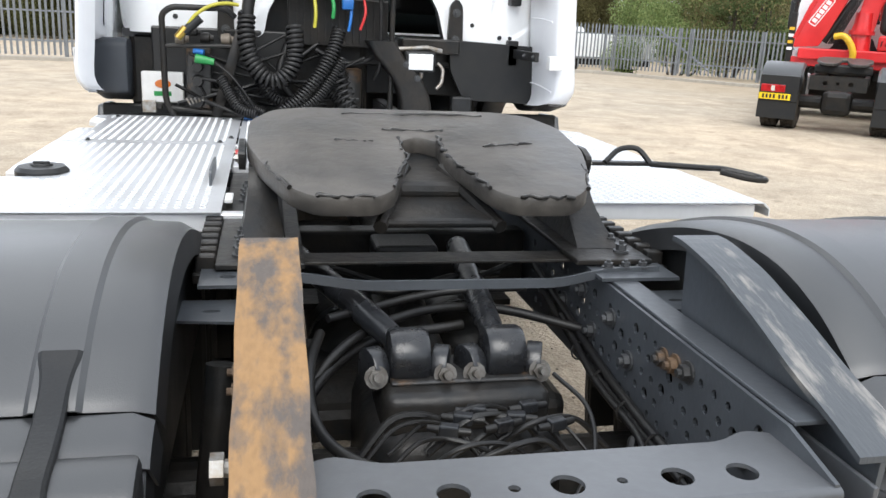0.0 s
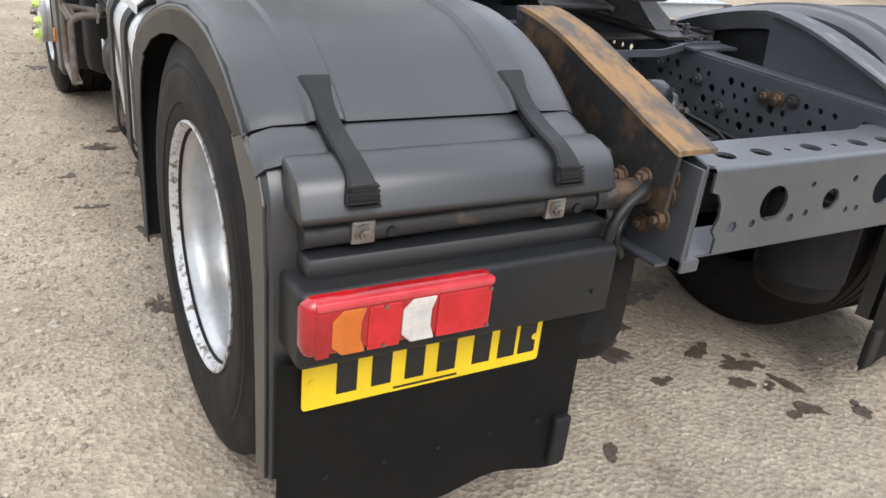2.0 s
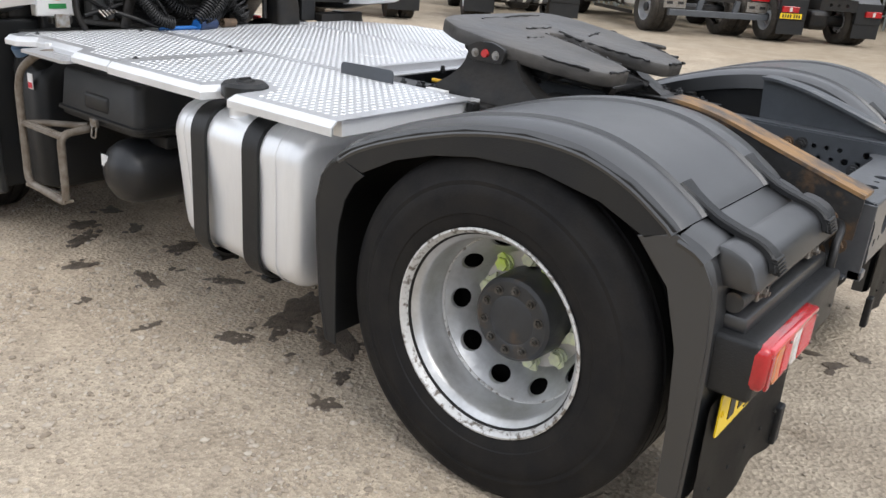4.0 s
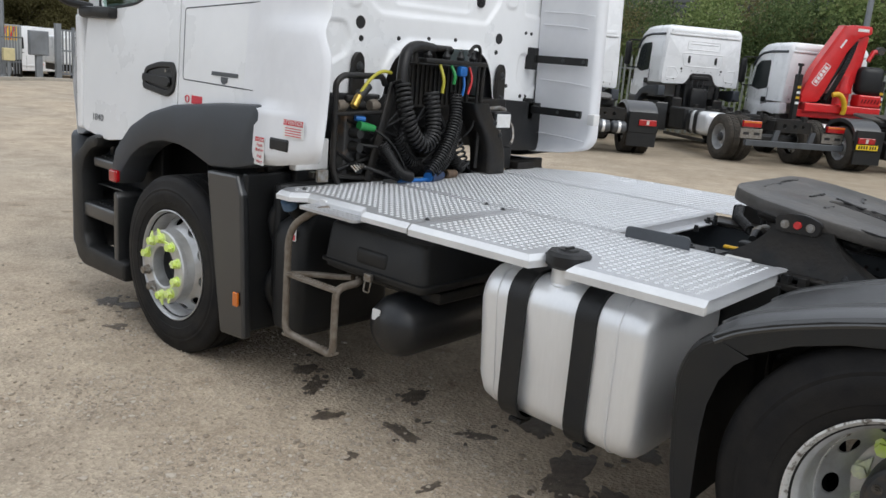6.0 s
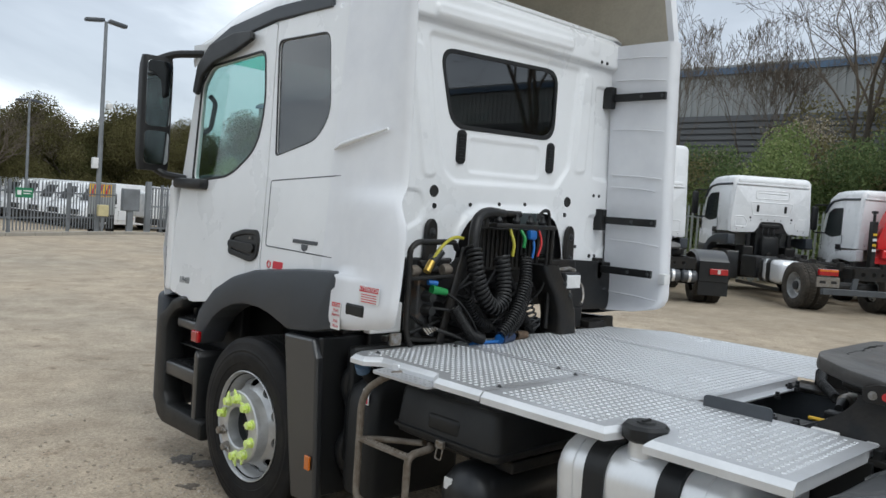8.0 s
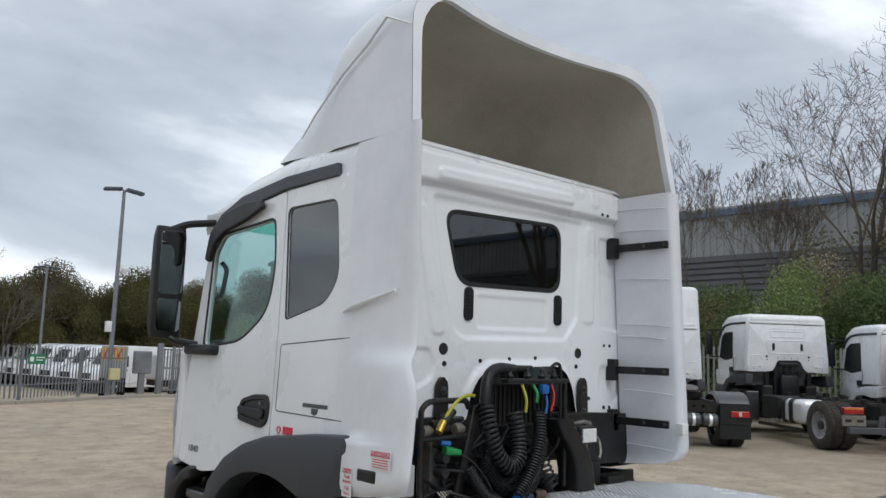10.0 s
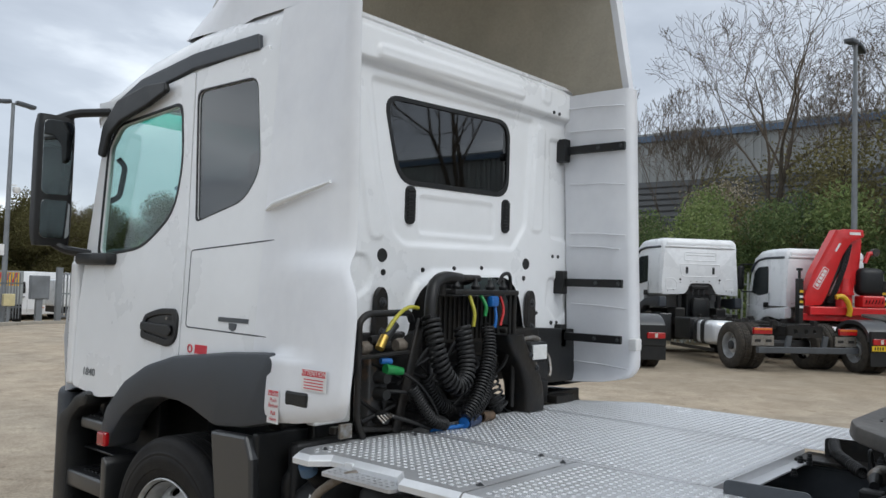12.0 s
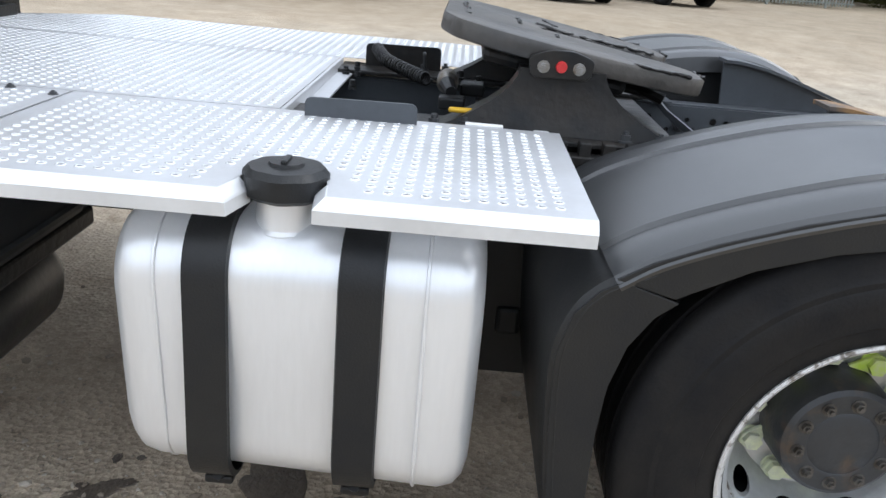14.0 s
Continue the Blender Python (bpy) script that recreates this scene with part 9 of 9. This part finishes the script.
wv = van("white panel van behind the fence", white_paint, at_pose(13.3, 45.6, 257), "white vans behind the fence", 6.0, False)
for k in range(1, 8):
    copy_thing(wv, at_pose(13.3 - 0.37 * k, 45.6 + 2.15 * k, 257))

# ---- palisade fences ----
def pale_mesh(h, mat):
    bm = bmesh.new()
    sec = [(-0.034, 0.0), (-0.022, -0.012), (0.0, -0.004), (0.022, -0.012), (0.034, 0.0)]
    rings = [[Vector((x, y, z)) for x, y in sec] for z in (0.08, h - 0.10)]
    vs = ring_faces(bm, rings, False)
    for a, b, t in ((0, 1, -0.03), (1, 2, -0.012), (2, 3, 0.012), (3, 4, 0.03)):
        tip = bm.verts.new((t, -0.006, h - (0.0 if a in (1, 2) else 0.05)))
        bm.faces.new((vs[1][a], vs[1][b], tip))
    me = bpy.data.meshes.new("pale")
    bm.to_mesh(me)
    bm.free()
    me.materials.append(mat)
    return me


def fence(points, label, h, mat, gap=0.155):
    root = thing("palisade_fence", label, "fence")
    me = pale_mesh(h, mat)
    for (xa, ya), (xb, yb) in zip(points, points[1:]):
        d = Vector((xb - xa, yb - ya, 0))
        L = d.length
        a = math.atan2(d.y, d.x)
        n = int(L / gap)
        for k in range(n):
            p = Vector((xa, ya, ground_z(xa, ya))) + d * (k / n)
            ob = new("pale", me)
            ob.parent = root
            ob.matrix_basis = pose(p.x, p.y, p.z, 0, random.uniform(-0.8, 0.8), math.degrees(a))
        for z in (0.45, h - 0.45):
            bm = bmesh.new()
            u = d.normalized()
            w = Vector((-u.y, u.x, 0)) * 0.03
            p0, p1 = Vector((xa, ya, z - 0.035)), Vector((xb, yb, z - 0.035))
            ring_faces(bm, [[q + w * 0.3, q + w * 1.6, q + w * 1.6 + Vector((0, 0, 0.05)), q + w * 0.3 + Vector((0, 0, 0.05))] for q in (p0, p1)])
            part("rail", bm, mat, root)
        for k in range(int(L / 2.75) + 1):
            p = Vector((xa, ya, 0)) + d * min(1.0, k * 2.75 / L)
            part("post", box(p.x - 0.05, p.x + 0.05, p.y + 0.04, p.y + 0.12, -0.05, h - 0.1), mat, root)
    return root


random.seed(3)
fence([(-14.0, 22.0), (4.0, 26.6), (8.4, 29.6)], "grey galvanised palisade fence before parked white vans", 1.72, galvanised)
fence([(10.4, 30.0), (13.6, 30.2), (15.6, 27.6), (17.6, 24.6)], "grey galvanised palisade gate section with brace", 1.85, galvanised)
fence([(17.7, 24.5), (21.6, 10.5)], "weathered palisade fence behind the parked lorries", 2.4, fence_green_grey)
fence([(21.65, 10.4), (26.0, -2.5), (30.4, -14.0)], "weathered palisade fence beside the dark vans", 2.4, fence_green_grey)
gate = thing("sliding_gate", "grey steel gate beside a control cabinet", "gate")
for k in range(13):
    part("gate_bar", box(8.75 + 0.12 * k, 8.79 + 0.12 * k, 29.75, 29.79, 0.08, 1.66), galvanised, gate)
for z in (0.1, 0.9, 1.6):
    part("gate_rail", box(8.7, 10.35, 29.74, 29.80, z, z + 0.06), galvanised, gate)
for x in (8.6, 10.4):
    part("gate_post", box(x - 0.09, x + 0.09, 29.68, 29.86, -0.05, 1.85), galvanised, gate)
br = part("gate_brace", tube([(13.9, 29.6, 1.7), (15.2, 27.6, 0.25)], 0.05, 8), galvanised, gate)
cb = thing("control_cabinet", "grey metal control cabinet on the fence", "cabinet")
part("body", box(7.75, 8.35, 29.0, 29.25, 0.75, 1.55, 0.02), galvanised, cb)
part("door", box(7.78, 8.32, 28.985, 29.0, 0.78, 1.52, 0.01), galvanised, cb)
part("leg", box(7.95, 8.15, 29.05, 29.2, -0.04, 0.75), galvanised, cb)
sg = thing("green_sign", "green safety sign on the fence", "sign")
part("board", box(4.1, 4.60, 26.42, 26.45, 1.38, 1.68), sign_green, sg)
part("print_bar", box(4.32, 4.56, 26.412, 26.42, 1.57, 1.60), paper, sg)
part("print_bar", box(4.32, 4.52, 26.412, 26.42, 1.49, 1.52), paper, sg)
part("print_bar", box(4.15, 4.26, 26.412, 26.42, 1.46, 1.60), paper, sg)
ch = thing("service_lorry", "lorry with yellow and red rear chevrons behind the fence", "lorry", (8.85, 33.4, ground_z(9.0, 33.4)))
body = part("body", box(0.0, 1.0, 0.0, 5.0, 0.90, 2.20, 0.03), cladding, ch)
for k in range(5):
    part("chevron", plate([(0, 0), (0.09, 0), (0.27, 0.48), (0.18, 0.48)], (), 0.01, axes((0.02 + 0.13 * k, -0.012, 1.64), (1, 0, 0), (0, 0, 1))), yellow_plastic if k % 2 else red_plastic, body)
part("chevron_board", box(0.0, 0.84, -0.006, 0.0, 1.62, 2.14), yellow_plastic, body)
part("chassis", box(0.1, 0.9, 0.1, 4.8, 0.6, 0.95), chassis_dark, ch)
for x in (0.0, 0.70):
    part("wheel", cyl((x, 0.9, 0.48), (x + 0.3, 0.9, 0.48), 0.48, seg=20), rubber, ch)
ch.rotation_euler.z = radians(-20)
sg.location.z = -0.30
cb.location = (0.40, -0.75, 0.0)
gate.location = (0.85, -0.6, 0.0)
yb = thing("meter_box", "small pale yellow meter box on the fence", "box")
part("body", box(7.36, 7.72, 28.42, 28.60, 0.52, 0.92, 0.02), plate_cream, yb)
part("post", box(7.50, 7.58, 28.50, 28.58, -0.04, 0.52), galvanised, yb)
tr = thing("white_trailer", "white box trailer beyond the gate", "trailer")
part("body", box(12.5, 18.5, 36.0, 38.4, 1.1, 2.3, 0.08), white_paint, tr)
part("chassis", box(12.8, 18.2, 36.3, 38.1, 0.8, 1.1), chassis_dark, tr)
for x in (13.6, 16.8):
    part("wheel", cyl((x, 36.1, 0.45), (x, 36.4, 0.45), 0.47, seg=20), rubber, tr)
tr.location = (0, 0, ground_z(15.0, 37.0))

# kerb along the yard's edge
kb = thing("kerb", "low weathered concrete kerb along the yard", "kerb", kind="structure")
kp = [(-14.5, 20.6), (3.5, 25.2), (8.2, 27.6), (11.5, 27.2), (15.2, 22.6), (17.0, 19.5)]
for (xa, ya), (xb, yb) in zip(kp, kp[1:]):
    d = Vector((xb - xa, yb - ya, 0))
    n = max(1, int(d.length / 0.92))
    for k in range(n):
        p = Vector((xa, ya, 0)) + d * (k / n)
        m = pose(p.x, p.y, ground_z(p.x, p.y), 0, 0, math.degrees(math.atan2(d.y, d.x)))
        part("kerbstone", box(0, d.length / n - 0.012, -0.07, 0.07, -0.1, 0.11 + random.uniform(-0.012, 0.012), 0.015, 1, m), concrete, kb)

# ---- trees, shrubs, posts and the warehouse ----
def bare_tree(seed, height, spread_, thick, depth=6, up=0.25, mat=None):
    """Trunk and twigs grown by forking; returns two bmeshes."""
    rnd = random.Random(seed)
    trunk, twigs = bmesh.new(), bmesh.new()

    def grow(p, d, L, r, level):
        pts, rad = [p], [r]
        q = p.copy()
        n = 4 if level < 2 else 3
        for k in range(n):
            d = (d + Vector((rnd.uniform(-1, 1), rnd.uniform(-1, 1), rnd.uniform(-0.6, 0.9))) * (0.10 + 0.035 * level)).normalized()
            q = q + d * (L / n)
            pts.append(q.copy())
            rad.append(max(0.007, r * (1 - 0.36 * (k + 1) / n)))
        add_tube(trunk if level < 2 else twigs, pts, rad, 7 if level < 2 else (5 if level < 4 else 3), caps=False)
        if level >= depth or L < 0.014 * height:
            return
        kids = 3 if level < 3 or rnd.random() < 0.25 else 2
        for j in range(kids):
            a = rnd.uniform(0, 2 * math.pi)
            s = frame_of(d)
            side = s[0] * math.cos(a) + s[1] * math.sin(a)
            w = rnd.uniform(0.35, 0.85) * spread_ * (1 + 0.16 * level)
            nd = (d * (1.0 if j else 1.25) + side * (w if j else w * 0.4) + Vector((0, 0, up * 0.5))).normalized()
            b = pts[-1] if j < 2 else pts[-2]
            grow(b.copy(), nd, L * rnd.uniform(0.60, 0.82), rad[-1] * (0.86 if j == 0 else 0.70), level + 1)

    grow(Vector((0, 0, -0.1)), Vector((rnd.uniform(-0.08, 0.08), rnd.uniform(-0.08, 0.08), 1)), height * 0.27, thick, 0)
    return trunk, twigs


def leaf_cloud(name, clumps, count, size, mat, parent, seed, label=""):
    """Many small leaves set about clumps: rows of x, y, z, radius, height."""
    rng = np.random.default_rng(seed)
    w = np.array([c[3] ** 2 * c[4] for c in clumps])
    pick = rng.choice(len(clumps), count, p=w / w.sum())
    c = np.array(clumps)[pick]
    v = rng.normal(size=(count, 3))
    v /= np.linalg.norm(v, axis=1)[:, None]
    r = rng.random(count) ** 0.42
    pos = c[:, :3] + v * r[:, None] * np.stack([c[:, 3], c[:, 3], c[:, 4]], 1)
    pos += rng.normal(size=(count, 3)) * size * 1.2
    pos[:, 2] = np.maximum(pos[:, 2], 0.05)
    a = rng.normal(size=(count, 3))
    a /= np.linalg.norm(a, axis=1)[:, None]
    b = np.cross(a, rng.normal(size=(count, 3)))
    b /= np.linalg.norm(b, axis=1)[:, None]
    s = size * rng.uniform(0.6, 1.4, count)[:, None]
    quad = np.stack([pos - a * s, pos + b * s * 0.55, pos + a * s, pos - b * s * 0.55], 1).reshape(-1, 3)
    me = bpy.data.meshes.new(name)
    me.vertices.add(count * 4)
    me.vertices.foreach_set("co", quad.ravel())
    me.loops.add(count * 4)
    me.loops.foreach_set("vertex_index", np.arange(count * 4))
    me.polygons.add(count)
    me.polygons.foreach_set("loop_start", np.arange(0, count * 4, 4))
    me.update(calc_edges=True)
    me.materials.append(mat)
    ob = new(name, me)
    ob.parent = parent
    if label:
        ob["label"] = label
    return tagged(ob, kind="stuff")


def shrub(label, w, h, n, size, mat, seed, stems=True, group="hedge behind the fence"):
    root = thing("shrub", label, "shrub", group=group)
    rnd = random.Random(seed)
    clumps = []
    for k in range(26):
        q, r = rnd.uniform(0, 6.28), w * rnd.random() ** 0.6
        z = h * rnd.uniform(0.12, 0.95) * (1 - 0.25 * r / w)
        cr = rnd.uniform(0.16, 0.34) * w
        clumps.append((r * math.cos(q), r * math.sin(q), z, cr, cr * rnd.uniform(0.7, 1.2)))
    leaf_cloud("crown", clumps, n, size, mat, root, seed)
    bm = bmesh.new()
    for k in range(7):
        c = clumps[k]
        add_tube(bm, [(0.15 * c[0], 0.15 * c[1], -0.1), (0.6 * c[0], 0.6 * c[1], c[2] * 0.55), (c[0], c[1], c[2])], [0.06, 0.04, 0.015], 5)
    part("trunk", bm, bark, root)
    return root


def tree(label, seed, height, spread_, thick, depth=6, up=0.25, group="bare trees behind the fence"):
    root = thing("bare_tree", label, "tree", group=group)
    t, g = bare_tree(seed, height, spread_, thick, depth, up)
    k = height / max(v.co.z for v in g.verts)
    for b in (t, g):
        bmesh.ops.scale(b, vec=(k, k, k), verts=b.verts)
    part("trunk", t, bark, root, "", 60)
    tagged(part("crown", g, twig, root, "leafless spring twigs", False), kind="stuff")
    return root


def put(ob, x, y, turn=0.0, s=1.0):
    ob.matrix_basis = pose(x, y, ground_z(x, y), 0, 0, turn) @ Matrix.Scale(s, 4)
    return ob


def again(ob, x, y, turn, s):
    c = copy_thing(ob, pose(x, y, ground_z(x, y), 0, 0, turn))
    c.scale = (s, s, s)
    return c


random.seed(8)
ivy = put(shrub("dense dark green ivy-covered shrub behind the fence", 2.6, 4.6, 26000, 0.048, leaf_dark, 1), 27.4, 7.6)
gre = put(shrub("fresh green spring shrub behind the fence", 2.7, 4.5, 26000, 0.046, leaf_green, 2), 26.2, 10.6)
oli = put(shrub("thin brownish budding shrub behind the fence", 2.7, 5.4, 14000, 0.042, leaf_olive, 3), 24.4, 17.0)
blo = put(shrub("white blossoming blackthorn shrub behind the fence", 1.9, 4.8, 10000, 0.040, blossom, 4), 25.6, 14.6)
for src, x, y, q, s in ((ivy, 28.6, 3.2, 40, 1.38), (gre, 28.2, 5.4, 80, 1.38), (gre, 29.4, 1.0, 10, 1.31), (ivy, 30.4, -1.8, 120, 1.25), (gre, 31.6, -4.6, 200, 1.38), (ivy, 32.8, -7.6, 250, 1.44), (gre, 33.8, -10.8, 300, 1.25), (oli, 31.0, 2.4, 60, 1.69), (oli, 33.6, -3.0, 160, 1.75), (oli, 34.0, -7.0, 220, 1.62), (ivy, 26.6, 9.2, 60, 1.12), (gre, 25.2, 12.6, 140, 1.19), (ivy, 24.6, 15.6, 30, 1.00), (oli, 24.8, 20.0, 100, 1.12), (oli, 23.2, 22.6, 150, 1.12), (gre, 22.2, 25.6, 190, 1.00), (blo, 27.4, 12.4, 77, 1.19), (oli, 30.0, 9.0, 200, 1.56), (oli, 32.0, 5.6, 250, 1.62), (gre, 34.6, -14.0, 20, 1.50), (ivy, 20.4, 29.6, 60, 1.00), (gre, 18.0, 33.5, 60, 1.00), (oli, 19.5, 31.5, 10, 1.25)):
    again(src, x, y, q, s * 1.10)
# bare trees above the hedge
t1 = put(tree("tall leafless tree with wide crooked limbs", 12, 15.0, 0.95, 0.24, 8, 0.10), 28.6, 11.2, 20)
t2 = put(tree("slender leafless tree with upright twigs", 31, 11.4, 0.55, 0.085, 8, 0.45), 27.8, 17.6)
for src, x, y, q, s in ((t2, 28.9, 16.2, 90, 1.02), (t2, 29.6, 14.8, 200, 1.05), (t2, 27.4, 20.4, 300, 0.9), (t1, 31.4, 6.2, 140, 1.05), (t1, 33.0, 0.6, 250, 1.0), (t2, 31.4, 3.4, 50, 1.1), (t2, 33.0, -2.8, 120, 1.1), (t1, 35.0, -6.0, 10, 0.95), (t2, 30.4, 9.0, 10, 1.1), (t2, 26.0, 23.0, 30, 0.85)):
    again(src, x, y, q, s)
# ivy up the trunks
for x, y, q, s in ((31.3, 6.4, 20, 0.9), (32.9, 0.7, 70, 0.85), (30.3, 8.8, 10, 0.8)):
    c = again(gre, x, y, q, s)
    c.scale = (0.42 * s, 0.42 * s, 1.9 * s)

# woods along the far left, and all round behind
far_l = put(shrub("far brown-green budding woodland edge", 6.0, 8.4, 70000, 0.075, leaf_far, 21, True, "far woods"), 6.0, 62.0)
far_g = put(shrub("far dull green woodland edge", 6.5, 7.8, 70000, 0.075, leaf_far_green, 22, True, "far woods"), 16.0, 64.0)
t3 = put(tree("broad leafless oak far behind the fence", 44, 12.0, 1.0, 0.32, 7, 0.2, "far woods"), 8.4, 58.0)
random.seed(14)
for k in range(15):
    x = -34 + 6.0 * k
    again(far_l if k % 3 else far_g, x, 62 + random.uniform(-3, 5), 60 * k, random.uniform(0.75, 1.02))
for x, y, s in ((-2.0, 60.0, 0.8), (14.0, 60.0, 0.7), (24.0, 60.0, 0.7), (-12.0, 63.0, 0.75), (11.0, 57.0, 0.62), (17.0, 58.0, 0.6), (20.5, 60.0, 0.66), (5.0, 58.0, 0.7), (28.0, 60.0, 0.6)):
    again(t3, x, y, x * 40, s)
for k in range(10):
    again(far_g if k % 3 else far_l, -20 + 5.5 * k, 70 + random.uniform(-2, 3), 47 * k, random.uniform(0.9, 1.05))
for x, y, q, s in ((18.6, 59.5, 30, 0.92), (14.6, 58.0, 110, 0.80), (22.5, 60.0, 200, 0.85)):
    again(far_l, x, y, q, s)
# unseen ring of woods, added to close the horizon and fill reflections
for k in range(22):
    q = radians(118 + 8.5 * k)
    R = random.uniform(42, 52)
    again(far_l if k % 2 else far_g, R * math.sin(q), R * math.cos(q), 50 * k, random.uniform(0.8, 1.05))
again(t1, 20.4, -14.2, 30, 1.0)
again(t1, -16.0, -17.0, 30, 1.0)
again(t3, -24.0, -12.0, 90, 0.9)

# lamp posts
def lamp_post(x, y, h, label, box_on=False):
    root = thing("street_lamp", label, "lamp post", group="yard lamp posts")
    part("pole", tube([(0, 0, -0.1), (0, 0, h * 0.45), (0, 0, h)], [0.10, 0.085, 0.06], 12), galvanised, root, "", 40)
    for s in (-1, 1):
        part("lantern", box(s * 0.42 - 0.34, s * 0.42 + 0.34, -0.14, 0.14, h - 0.02, h + 0.12, 0.04, 2, Matrix.Translation((0, 0, h)) @ Matrix.Rotation(radians(s * 8), 4, "Y") @ Matrix.Translation((0, 0, -h))), chassis_paint, root, "", 40)
    if box_on:
        cm_ = part("camera_dome", revolve([(-0.14, 0.0), (-0.12, 0.10), (-0.02, 0.14), (0.08, 0.12), (0.10, 0.0)], (0.24, -0.05, h * 0.60), "z", 1, 16), paper, root, "", 40)
        part("camera_arm", tube([(0, 0, h * 0.62), (0.24, -0.05, h * 0.62)], 0.03, 6), paper, cm_)
        part("junction_box", box(-0.28, -0.08, -0.12, 0.10, 2.25, 2.65, 0.02), paper, root)
    root.location = (x, y, ground_z(x, y))
    return root


lamp_post(8.15, 30.6, 7.7, "grey twin-headed yard lamp post with camera", True)
lamp_post(12.0, 52.0, 7.2, "thin grey lamp post far behind the fence")
lamp_post(23.0, 6.72, 9.3, "grey lamp post behind the crane lorry")
lamp_post(-14.0, 6.5, 8.0, "grey yard lamp post across the yard")

# warehouse
wh = thing("warehouse", "long grey clad warehouse with blue roof trim", "building")
part("wall", box(47.0, 90.0, -70.0, 85.0, -0.1, 12.0), cladding, wh)
bm = bmesh.new()
for k in range(310):
    y = -70 + 0.5 * k
    add_box(bm, 46.93, 47.0, y, y + 0.22, 9.0, 11.7)
tagged(part("cladding_ribs", bm, cladding, wh), kind="stuff")
bm = bmesh.new()
for k in range(20):
    add_box(bm, 46.75, 46.98, -70, 85, 1.0 + 0.4 * k, 1.26 + 0.4 * k)
tagged(part("louvres", bm, cladding_dark, wh), kind="stuff")
part("louvre_backing", box(46.90, 46.985, -70, 85, 0.5, 8.98), cladding_dark, wh)
part("roof_trim", box(46.7, 90.2, -70.2, 85.2, 11.7, 12.1), blue_trim, wh)
part("roof", box(46.9, 90.0, -70, 85, 12.0, 12.3), cladding, wh)
